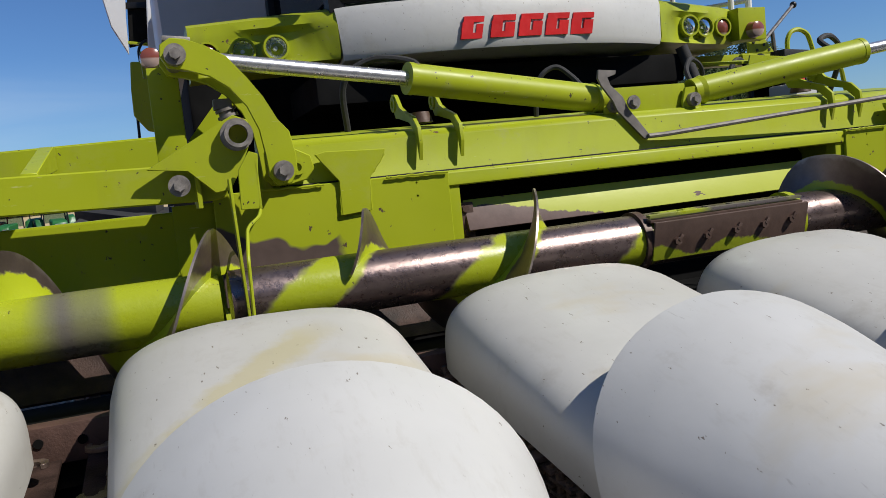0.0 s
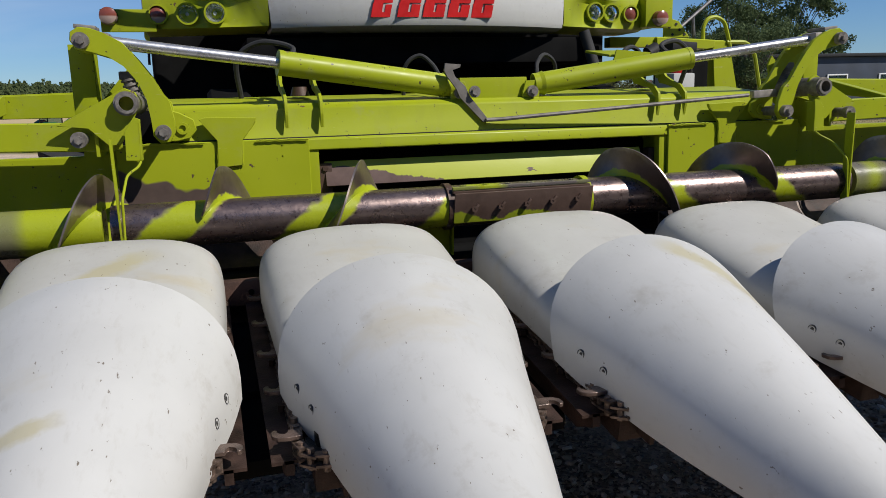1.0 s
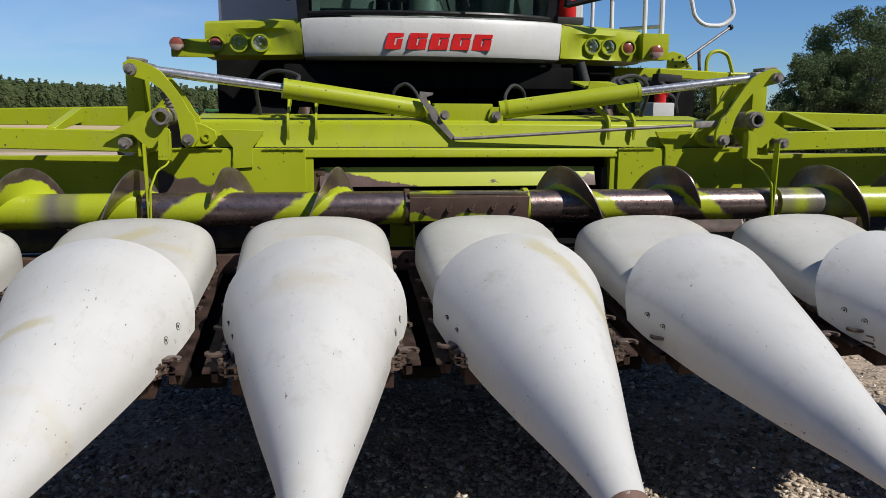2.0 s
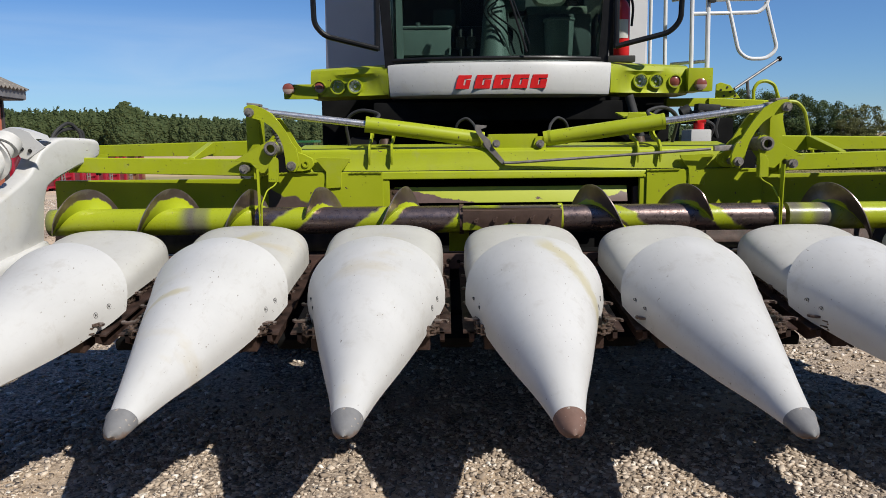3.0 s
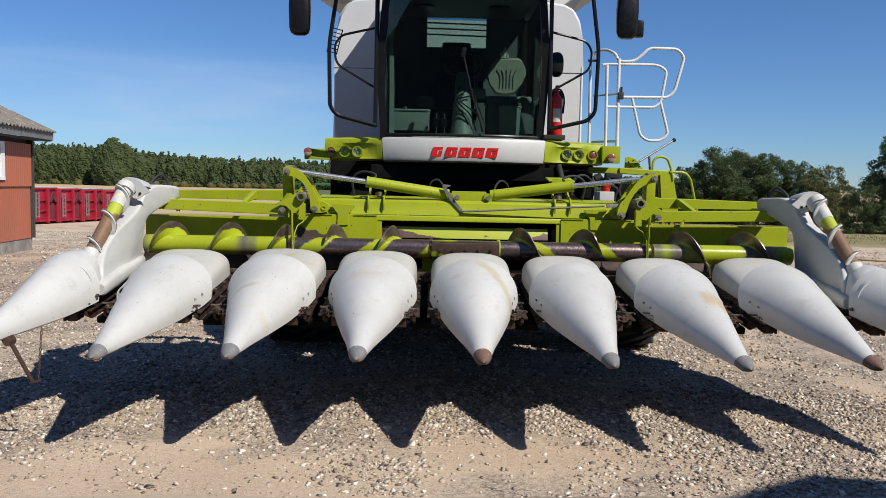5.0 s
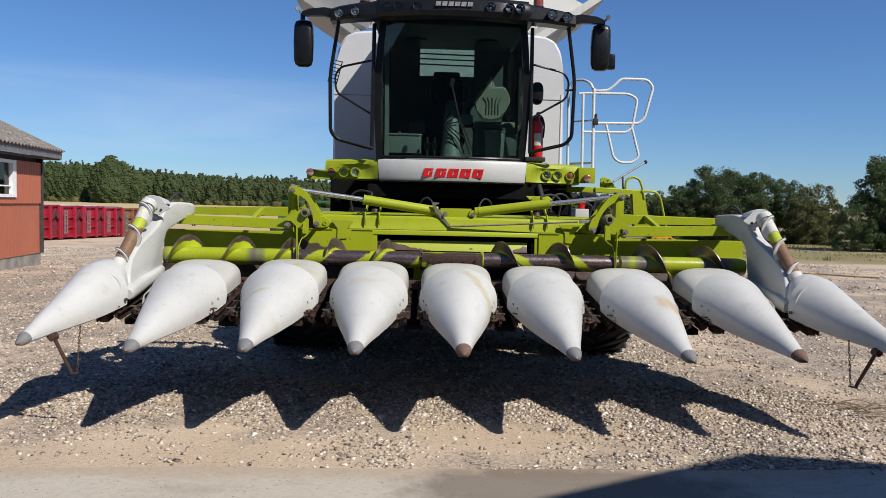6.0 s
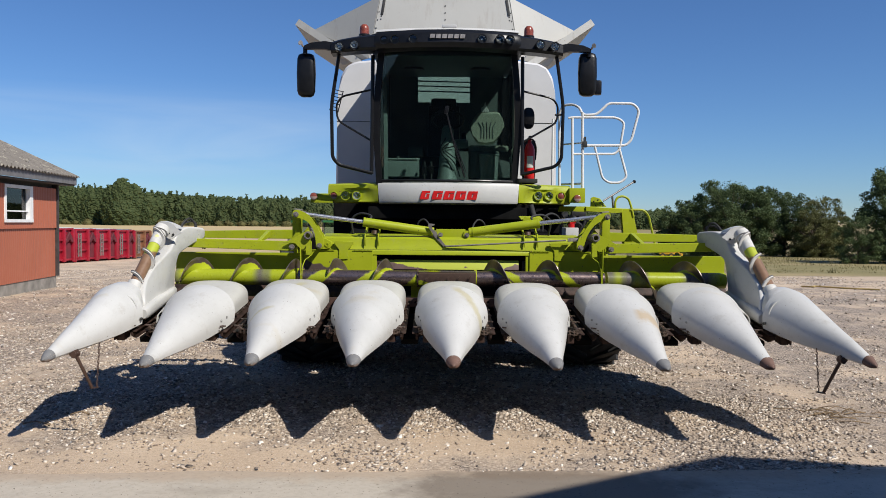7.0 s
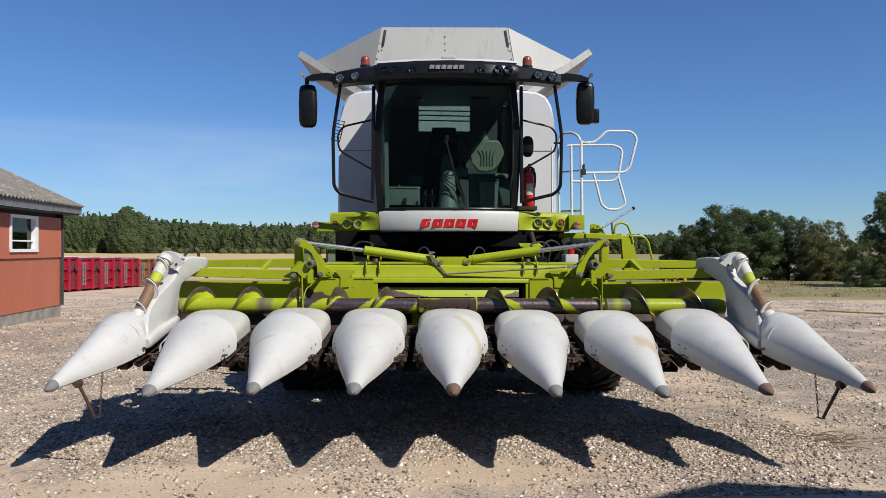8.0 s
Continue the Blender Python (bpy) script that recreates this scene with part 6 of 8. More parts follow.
box(bm, (0.93, 4.3, 2.20), (0.25, 1.2, 0.05), None, 0.01)
cp("holder", bm, DARK)
bm = B()
rows = []
for y, k in ((3.60, 0.80), (3.605, 0.95), (3.63, 1.0), (3.67, 0.85), (3.68, 0.5)):
    row = []
    for a in np.linspace(0, 2 * math.pi, 29)[:-1]:
        c, d = math.cos(a), math.sin(a)
        row.append((0.928 + k * 0.072 * math.copysign(abs(c) ** 0.75, c), y, 2.935 + k * 0.128 * math.copysign(abs(d) ** 0.75, d)))
    rows.append(row)
loft(bm, rows, True, (True, True))
cyl(bm, (0.80, 3.64, 3.0), (0.88, 3.64, 3.0), 0.014, seg=10)
cp("near_mirror", bm, BLACK, "small black oval mirror")

# hand rails and ladder deck at the cab's door side
RY = 3.62
bm = B()
pipe(bm, rounded([(1.40, RY, 2.94), (1.45, RY, 2.95), (1.965, RY, 2.955), (2.068, RY, 2.90), (2.018, RY, 2.58), (1.96, RY, 2.522), (1.454, RY, 2.516)], 0.08, 5), 0.0145, 10)
pipe(bm, [(1.46, RY, 2.10), (1.448, RY, 2.955)], 0.016, 10)
pipe(bm, [(1.581, RY, 2.10), (1.568, RY, 3.01)], 0.018, 10)
pipe(bm, [(1.36, RY + 0.2, 2.648), (1.575, RY, 2.650)], 0.010, 8)
pipe(bm, [(1.36, RY + 0.2, 2.165), (1.58, RY, 2.167)], 0.013, 8)
cp("hand_rail", bm, RAILWHITE, "white bent tube hand rail")
bm = B()
pipe(bm, rounded([(1.365, 4.0, 2.12), (1.352, 4.0, 3.05), (1.395, 3.98, 3.145), (1.50, 3.88, 3.145), (1.560, 3.74, 3.08), (1.569, RY, 2.975), (1.73, RY, 2.988), (1.80, RY, 3.045), (1.875, RY, 3.122), (2.17, RY, 3.120), (2.242, RY, 3.04), (2.155, RY, 2.69), (2.09, RY, 2.625), (1.601, RY, 2.618)], 0.07, 5), 0.0155, 10)
pipe(bm, [(1.320, 4.3, 2.12), (1.318, 4.3, 3.02)], 0.014, 10)
cp("hand_rail", bm, RAILWHITE, "white looped tube hand rail of the ladder")
bm = B()
pipe(bm, rounded([(1.715, RY, 2.625), (1.815, RY, 2.235), (1.89, RY, 2.180), (2.03, RY, 2.180), (2.108, RY, 2.250), (2.008, RY, 2.60)], 0.07, 5), 0.0145, 10)
gate = cp("gate_rail", bm, RAILWHITE, "white swinging gate loop")
bm = B()
box(bm, (1.595, RY - 0.015, 2.630), (0.055, 0.05, 0.07), None, 0.006)
cyl(bm, (1.60, RY - 0.02, 2.66), (1.60, RY - 0.02, 2.72), 0.012, seg=8)
part("clamp", bm, DARK, gate)
bm = B()
box(bm, (1.46, 3.80, 2.02), (0.24, 0.30, 0.15), None, 0.008)
box(bm, (1.50, 3.84, 1.868), (0.34, 0.08, 0.064), None, 0.006)
plate(bm, [(1.652, 1.900), (1.656, 1.838), (2.035, 1.822), (2.10, 1.826), (2.10, 1.879)], "y", 3.78, 3.90, 0.006)
plate(bm, [(1.712, 1.895), (1.715, 2.003), (1.750, 2.019), (1.826, 1.997), (1.909, 1.895)], "y", 3.79, 3.805, 0.003)
deck = cp("ladder_deck", bm, GREEN, "green ladder deck with a bolted bracket")
bm = B()
plate(bm, [(2.085, 1.879), (2.226, 1.878), (2.302, 1.536), (2.31, 1.43), (2.13, 1.43), (2.125, 1.537)], "y", 3.80, 3.90, 0.008)
part("mudguard", bm, GREEN, deck, "green sloping end panel of the deck")
BOLT_HOLE = mesh_of("hole", cyl(B(), (0, 0, 0), (0, -0.004, 0), 0.009, seg=10), DARK, 30)
for x, z in ((1.802, 1.980), (1.752, 1.961), (1.828, 1.944), (1.776, 1.914), (1.866, 1.916)):
    part("hole", BOLT_HOLE, DARK, deck, "", (x, 3.790, z))
bm = B()
pipe(bm, rounded([(2.017, 3.8, 1.85), (2.014, 3.8, 1.965), (2.045, 3.8, 2.016), (2.11, 3.8, 2.030), (2.175, 3.8, 2.000), (2.212, 3.8, 1.90), (2.24, 3.8, 1.78)], 0.05, 5), 0.014, 8)
pipe(bm, rounded([(2.20, 3.8, 1.866), (2.362, 3.8, 1.865), (2.425, 3.8, 1.795), (2.51, 3.8, 1.44)], 0.05, 5), 0.014, 8)
part("grab_hoop", bm, GREEN, deck)
bm = B()
pipe(bm, [(1.88, 3.85, 1.97), (2.288, 4.02, 2.212)], 0.011, 8)
pipe(bm, [(2.00, 3.9, 2.035), (2.015, 3.9, 1.88)], 0.013, 8)
lever = part("lever", bm, LEVERST, deck, "steel lever with a black knob")
bm = B()
bmesh.ops.create_uvsphere(bm, u_segments=12, v_segments=8, radius=0.022, matrix=Matrix.Translation((2.300, 4.025, 2.218)))
part("knob", bm, BLACK, lever)

# canister and fittings behind the beam
bm = B()
box(bm, (1.35, 3.10, 1.565), (0.15, 0.16, 0.16), R(0, 0, 8), 0.012)
can = cp("canister", bm, WHITE_CLEAN, "white box with a red cap")
bm = B()
cyl(bm, (1.36, 3.08, 1.64), (1.36, 3.08, 1.69), 0.036, seg=20)
cyl(bm, (1.34, 3.08, 1.70), (1.40, 3.08, 1.71), 0.03, seg=14)
part("red_cap", bm, RED, can)
bm = B()
cyl(bm, (1.02, 3.35, 1.60), (0.94, 3.40, 1.90), 0.032, seg=20)
cp("strut", bm, RUBBER, "dark hydraulic strut")
bm = B()
for i in range(2):
    h = Vector((1.05 + 0.22 * i, 3.2 + 0.10 * i, 1.60 - 0.04 * i))
    pipe(bm, smooth_path([h, h + Vector((0.02, 0.0, 0.15)), h + Vector((0.12, 0.05, 0.20)), h + Vector((0.22, 0.1, 0.12)), h + Vector((0.22, 0.1, -0.1))], 6), 0.013, 8)
cp("hose", bm, RUBBER, "loops of black hose")
bm = B()
box(bm, (1.55, 3.35, 1.60), (0.22, 0.25, 0.26), None, 0.03)
box(bm, (1.45, 3.40, 1.72), (0.22, 0.08, 0.06), None, 0.01)
cp("valve_block", bm, VOID, "black valve block")
for i, (x, y, z, r) in enumerate(((1.42, 3.18, 1.70, 0.016), (1.46, 3.16, 1.66, 0.014), (1.50, 3.20, 1.74, 0.018), (1.40, 3.22, 1.76, 0.012))):
    bm = B()
    pipe(bm, smooth_path([(x - 0.10, y + 0.1, z + 0.05), (x - 0.02, y, z + 0.07 - 0.03 * i), (x + 0.03, y, z), (x + 0.01 * i, y + 0.02, z - 0.09), (x + 0.06, y + 0.05, z - 0.18)], 6), r, 8)
    cp("hose", bm, RUBBER, "black hydraulic hose")
bm = B()
box(bm, (1.46, 3.22, 1.80), (0.16, 0.10, 0.05), R(0, 4, 0), 0.008)
cyl(bm, (1.30, 3.30, 1.76), (1.36, 3.30, 1.79), 0.045, seg=16)
cp("coupler", bm, DARK, "black hydraulic coupler")
bm = B()
plate(bm, [(0.76, 1.66), (0.95, 1.66), (0.98, 1.74), (0.79, 1.755)], "y", 2.75, 2.76, 0.001)
box(bm, (0.88, 2.90, 1.745), (0.24, 0.26, 0.012), R(8), 0.003)
cp("guard", bm, GREEN, "small green perforated guard")


# ---- ground ----
def land(x, y):
    """Height of the yard and the fields: level at the machine, then falling gently, and rising to the wood."""
    d = max(0.0, y - 12)
    z = -0.020 * d if d < 50 else -1.0 - 0.006 * (d - 50)
    if y > 110:
        z += (y - 110) * 0.017
    return z


def make_ground():
    m = Mat("gravel_ground", 0.9)
    base = m.mix(m.noise(0.5, 5, 0.6, lo=0.35, hi=0.65), (0.480, 0.358, 0.241), (0.618, 0.480, 0.339))
    base = m.mix(m.math("MULTIPLY", m.noise(30, 6, 0.75, lo=0.45, hi=0.7), 0.45), base, (0.235, 0.177, 0.122))
    st = m.voronoi(62)
    sv = m.n("ShaderNodeSeparateColor")
    m.link(st, sv.inputs[0])
    grit = m.mix(m.ramp(sv.outputs[0], 0.1, 0.95), (0.125, 0.096, 0.072), (0.480, 0.392, 0.306))
    fine = m.n("ShaderNodeSeparateColor")
    m.link(m.voronoi(170), fine.inputs[0])
    base = m.mix(m.math("MULTIPLY", m.ramp(fine.outputs[0], 0.72, 0.98), 0.55), base, (0.200, 0.152, 0.110))
    base = m.mix(m.math("MULTIPLY", m.ramp(fine.outputs[1], 0.80, 0.98), 0.50), base, (0.700, 0.600, 0.480))
    xyz = m.n("ShaderNodeSeparateXYZ")
    m.link(m.co, xyz.inputs[0])
    bare = m.math("MULTIPLY", m.ramp(xyz.outputs[1], 1.3, 0.0), m.ramp(xyz.outputs[0], 2.6, -0.8))
    cover = m.math("SUBTRACT", m.math("ADD", m.noise(0.8, 5, 0.65), 0.07), m.math("ADD", m.math("MULTIPLY", bare, 0.17), m.math("MULTIPLY", m.ramp(xyz.outputs[1], 11, 24), 0.14)))
    col = m.mix(m.ramp(cover, 0.44, 0.60), base, grit)
    wob = m.math("MULTIPLY", m.noise(0.08, 3), 12.0)
    far = m.math("ADD", xyz.outputs[1], wob)
    right = m.math("MULTIPLY", m.ramp(xyz.outputs[0], -12, 3), 22.0)
    grass = m.mix(m.noise(1.2, 6, 0.7), (0.105, 0.098, 0.034), (0.31, 0.255, 0.105))
    grass = m.mix(m.math("MULTIPLY", m.noise(0.22, 4, 0.6, (0.35, 1, 1), 0, 0.42, 0.62), 0.7), grass, (0.36, 0.275, 0.135))
    straw = m.mix(m.noise(0.3, 5, 0.6, (0.2, 1, 1)), (0.42, 0.31, 0.15), (0.52, 0.40, 0.21))
    col = m.mix(m.ramp(m.math("ADD", far, right), 51, 52), col, grass)
    left = m.math("MULTIPLY", m.ramp(xyz.outputs[0], 10, 0), 1.0)
    col = m.mix(m.math("MULTIPLY", m.ramp(far, 62, 70), left), col, straw)
    m.colour(col)
    v = m.n("ShaderNodeTexVoronoi")
    v.inputs["Scale"].default_value = 62
    m.link(m.co, v.inputs["Vector"])
    hgt = m.math("SUBTRACT", m.math("MULTIPLY", m.noise(90, 6, 0.8), 0.8), m.math("MULTIPLY", v.outputs["Distance"], m.ramp(cover, 0.40, 0.62)))
    return m.bump(hgt, 0.7, 0.012).m


GROUND = make_ground()
bm = B()
xs = [-600, -300, -150, -80, -45, -30, -20, -14, -10, -7, -4, -2, 0, 2, 4, 7, 10, 14, 20, 30, 45, 80, 150, 300, 600]
ys = [-60, -30, -15, -8, -4, -2, 0, 2, 4, 7, 10, 13, 17, 22, 28, 35, 43, 52, 62, 75, 90, 110, 140, 180, 230, 280, 400, 900]
loft(bm, [[(x, y, land(x, y)) for x in xs] for y in ys])
ground = part("ground", bm, GROUND, None)
tagged(ground, "gravel yard that runs out into stubble fields", "ground", kind="structure")

# loose stones, thickest where the gravel is deep
def drift(x, y, size, seed):
    """A soft random field between about -1 and 1, with patches of the given size."""
    rng = np.random.default_rng(seed)
    out = 0
    for i in range(9):
        a, k = rng.uniform(0, 2 * math.pi), 2 * math.pi / (size * rng.uniform(0.6, 1.7))
        out = out + np.sin(k * (x * math.cos(a) + y * math.sin(a)) + rng.uniform(0, 2 * math.pi))
    return out / 4.0


def stones(name, n, x0, x1, y0, y1, lo, hi, keep, label, seed=7):
    """Flat angular chips that lie on the ground, each a skewed block of its own."""
    rng = np.random.default_rng(seed)
    corner_v = np.array([(a, b, c) for c in (-1, 1) for b in (-1, 1) for a in (-1, 1)], float) * 0.62
    corner_f = np.array([(0, 2, 1), (1, 2, 3), (4, 5, 6), (5, 7, 6), (0, 1, 4), (1, 5, 4), (2, 6, 3), (3, 6, 7), (0, 4, 2), (2, 4, 6), (1, 3, 5), (3, 7, 5)])
    x, y = rng.uniform(x0, x1, n), rng.uniform(y0, y1, n)
    ok = rng.uniform(0, 1, n) < keep(x, y)
    x, y = x[ok], y[ok]
    n = len(x)
    size = lo + (hi - lo) * rng.uniform(0, 1, n) ** 2.4
    sc = size[:, None] * rng.uniform(0.55, 1.35, (n, 3))
    sc[:, 2] *= 0.55
    v = corner_v[None] + rng.normal(size=(n, 8, 3)) * 0.21
    v *= sc[:, None, :]
    yaw, tilt, way = rng.uniform(0, 2 * math.pi, n), rng.normal(size=n) * 0.35, rng.uniform(0, 2 * math.pi, n)
    c, d = np.cos(yaw)[:, None], np.sin(yaw)[:, None]
    v = np.stack([v[..., 0] * c - v[..., 1] * d, v[..., 0] * d + v[..., 1] * c, v[..., 2]], -1)
    v[..., 2] += np.tan(np.clip(tilt, -0.7, 0.7))[:, None] * (v[..., 0] * np.cos(way)[:, None] + v[..., 1] * np.sin(way)[:, None])
    v += np.stack([x, y, np.where(y > 12, -0.02 * (y - 12), 0) + size * 0.16], 1)[:, None, :]
    f = (corner_f[None] + 8 * np.arange(n)[:, None, None]).reshape(-1, 3)
    me = bpy.data.meshes.new(name)
    me.vertices.add(8 * n)
    me.vertices.foreach_set("co", v.reshape(-1))
    me.loops.add(len(f) * 3)
    me.loops.foreach_set("vertex_index", f.reshape(-1))
    me.polygons.add(len(f))
    me.polygons.foreach_set("loop_start", np.arange(len(f)) * 3)
    me.update(calc_edges=True)
    me.materials.append(STONE)
    return tagged(new(name, me), label, "gravel", kind="stuff")


def make_stone():
    m = Mat("pebble", 0.8)
    g = m.n("ShaderNodeNewGeometry").outputs["Random Per Island"]
    r = m.n("ShaderNodeValToRGB")
    m.link(g, r.inputs[0])
    els = r.color_ramp.elements
    els[0].color, els[1].color = (0.120, 0.098, 0.080, 1), (0.830, 0.780, 0.700, 1)
    for p, c in ((0.18, (0.260, 0.205, 0.155, 1)), (0.50, (0.440, 0.360, 0.280, 1)), (0.85, (0.590, 0.505, 0.410, 1))):
        els.new(p).color = c
    col = m.mix(m.math("MULTIPLY", m.noise(120, 3, 0.6, lo=0.4, hi=0.7), 0.4), r.outputs[0], (0.302, 0.241, 0.181))
    return m.colour(col).bump(m.noise(150, 3), 0.25, 0.003).m


STONE = make_stone()


def near_cover(x, y):
    """Share of stones kept: bare sand towards the apron and away from the shed, deep gravel beside and under the machine."""
    patch = 0.30 * drift(x, y, 1.5, 3) + 0.16 * drift(x, y, 0.45, 4)
    front = np.exp(-(np.minimum(0, 0.30 - y) / 0.42) ** 2) * np.clip(1.0 - 0.30 * (x - 0.3), 0.30, 1.0)
    side = 0.58 * np.clip((x - 2.2) / 1.3, 0, 1)
    return np.clip(0.80 + patch - 0.66 * front - side, 0.05, 1.0)


def far_cover(x, y):
    return np.clip(0.66 + 0.35 * drift(x, y, 5.0, 5) - 0.30 * np.clip((x - 2) / 2, 0, 1), 0.1, 1.0)


stones("gravel", 88000, -5.0, 5.5, -0.42, 1.9, 0.0042, 0.0215, near_cover, "loose grey and tan gravel stones on sandy ground")
stones("far_gravel", 62000, -7.0, 7.0, 1.9, 7.0, 0.006, 0.024, near_cover, "loose grey and tan gravel stones round the machine", 8)
stones("coarse_gravel", 48000, -15.0, 15.0, 7.0, 24.0, 0.011, 0.034, far_cover, "loose pale gravel stones further off", 9)


def make_concrete():
    m = Mat("concrete", 0.75, 0.0, 0.2)
    col = m.mix(m.noise(0.9, 6, 0.65), (0.400, 0.350, 0.280), (0.520, 0.465, 0.380))
    col = m.mix(m.math("MULTIPLY", m.noise(1.3, 5, 0.6, (0.6, 1.5, 1), 0, 0.50, 0.70), 0.45), col, (0.161, 0.132, 0.095))
    ed = m.math("SUBTRACT", m.math("ADD", m.axis(1), m.math("MULTIPLY", m.noise(2.5, 6, 0.7), 0.45)), m.math("MULTIPLY", m.axis(0), 0.035))
    col = m.mix(m.math("MULTIPLY", m.ramp(ed, -0.42, -0.28), 0.85), col, (0.416, 0.327, 0.237))
    dx = m.math("DIVIDE", m.math("SUBTRACT", m.axis(0), 0.62), 1.15)
    dy = m.math("DIVIDE", m.math("ADD", m.axis(1), 0.78), 0.50)
    wet = m.math("ADD", m.math("ADD", m.math("MULTIPLY", dx, dx), m.math("MULTIPLY", dy, dy)), m.math("MULTIPLY", m.noise(4, 6, 0.7), 1.2))
    col = m.mix(m.math("MULTIPLY", m.ramp(wet, 1.60, 1.05), 0.68), col, (0.113, 0.085, 0.062))
    col = m.mix(m.noise(60, 2, lo=0.68, hi=0.72), col, (0.095, 0.076, 0.057))
    col = m.mix(m.math("MULTIPLY", m.noise(22, 6, 0.75, lo=0.45, hi=0.75), 0.35), col, (0.208, 0.179, 0.142))
    m.colour(col).rough(m.noise(3, 4), 0.5, 0.9)
    return m.bump(m.noise(40, 6, 0.7), 0.4, 0.005).m


bm = B()
rng = random.Random(5)
edge = [(x, -0.42 + 0.05 * noise.noise((x * 0.9, 3, 1)) + 0.02 * noise.noise((x * 5, 1, 2)) + 0.035 * x) for x in np.linspace(-9, 9, 120)]
plate(bm, edge + [(9, -9.5), (-9, -9.5)], "z", -0.06, 0.008)
tagged(part("concrete_apron", bm, make_concrete(), None, smooth=0), "grey weathered concrete apron with damp stains", "pavement", kind="structure")
# dry clods and a clump of weeds lying on the yard
stones("clods", 900, -4.0, 4.0, -1.15, -0.36, 0.0025, 0.010, lambda x, y: np.clip((y + 1.15) / 0.8, 0.05, 1) ** 1.6, "grit and clods of dirt scattered over the concrete", 10)

# twigs, a clump of torn roots, and a strap left on the gravel
TWIG = plain("dry_twig", (0.20, 0.14, 0.08), 0.9, 0, 0.4, 30)
for cx, cy, n, spread in ((3.40, 1.15, 22, 0.16), (-3.20, 0.85, 3, 0.2)):
    bm = B()
    for i in range(n):
        a = rng.uniform(-0.5, 0.5)
        p = Vector((cx + rng.gauss(0, spread), cy + rng.gauss(0, spread * 0.6), 0.012))
        q = Vector((math.cos(a), math.sin(a), 0)) * rng.uniform(0.03, 0.14)
        pipe(bm, smooth_path([p - q, p + Vector((0, rng.uniform(-0.02, 0.02), rng.uniform(0.005, 0.03))), p + q], 3), rng.uniform(0.002, 0.007), 5)
    tagged(part("twigs", bm, TWIG, None), "dry brown twigs and roots lying on the gravel", "twigs", kind="stuff")
bm = B()
pipe(bm, smooth_path([(10.5, 16.8, -0.07), (10.7, 16.5, -0.05), (10.9, 16.75, -0.06), (11.4, 16.2, -0.06), (12.1, 15.6, -0.05)], 8), 0.024, 8)
tagged(part("strap", bm, plain("yellow_strap", (0.40, 0.29, 0.10), 0.7, 0, 0.2, 6), None), "faded yellow strap lying on the gravel", "strap")

# ---- hall across the apron: it throws the shade on the concrete ----
hall = thing("hall", "tall farm hall with a plain grey wall beside the apron", "building", (6.0, -6.0, 0))
bm = B()
h = 5.5
C = Vector((1.93 + 0.726 * h, -0.669 * h))
A_, B_ = Vector((-0.868, -0.497)), Vector((0.98, -0.197))
o = [C, C + B_ * 10, C + B_ * 10 + Vector((0, -9)), C + A_ * 42 + Vector((3, -7)), C + A_ * 42]
plate(bm, [(p.x, p.y) for p in o], "z", 0.0, h)
part("wall", bm, plain("hall_wall", (0.20, 0.19, 0.18), 0.8, 0, 0.15, 2), hall, "", (-6, 6, 0), 0)

# ---- red shed ----
def corrugated(name, col):
    m = Mat(name, 0.55)
    c = m.mix(m.noise(0.8, 5, 0.6), tuple(v * 0.85 for v in col), tuple(v * 1.12 for v in col))
    c = m.mix(m.math("MULTIPLY", m.noise(6, 5, 0.7, (1, 1, 0.25), 0, 0.58, 0.75), 0.4), c, (0.22, 0.10, 0.06))
    return m.colour(c).rough(m.noise(5, 3), 0.4, 0.7).m


SHED_RED = corrugated("red_cladding", (0.395, 0.122, 0.066))
def make_fibre():
    m = Mat("fibre_cement", 0.9)
    col = m.mix(m.noise(4, 6, 0.7), (0.103, 0.090, 0.077), (0.232, 0.206, 0.172))
    col = m.mix(m.noise(9, 6, 0.75, lo=0.55, hi=0.62), col, (0.310, 0.284, 0.224))
    col = m.mix(m.noise(14, 5, 0.7, lo=0.60, hi=0.64), col, (0.052, 0.047, 0.034))
    return m.colour(col).bump(m.noise(20, 5, 0.7), 0.5, 0.02).m


FIBRE = make_fibre()
WOODDARK = plain("dark_eave", (0.045, 0.040, 0.038), 0.7, 0, 0.3, 8)
WINWHITE = plain("white_frame", (0.78, 0.78, 0.76), 0.45, 0, 0.06, 6)
shed = thing("shed", "red corrugated farm shed with a grey fibre-cement roof", "shed", (-10.0, 14.0, 0))
SO = Vector((10.0, -14.0, 0))
corner = Vector((-9.87, 14.2, land(0, 14.2)))
wdir = Vector((0.10, -0.995, 0)).normalized()
wout = Vector((0.995, 0.10, 0)).normalized()


def shed_sheet(length, z0, z1, pitch, depth, back, skip=None):
    """A corrugated wall sheet that runs from the corner along the wall."""
    bm = B()
    n = int(length / pitch * 4)
    rows = []
    for i in range(n + 1):
        s = length * i / n
        d = depth * (1, 1, 0, 0)[i % 4] + back
        p = corner + wdir * s + wout * d
        rows.append([(p.x, p.y, corner.z + z0), (p.x, p.y, corner.z + z1)])
    loft(bm, rows)
    return thick(bm, 0.004)


def sp(name, bm, mat, label="", parent=None, smooth=0):
    return part(name, bm, mat, parent or shed, label, SO if parent is None else None, smooth)


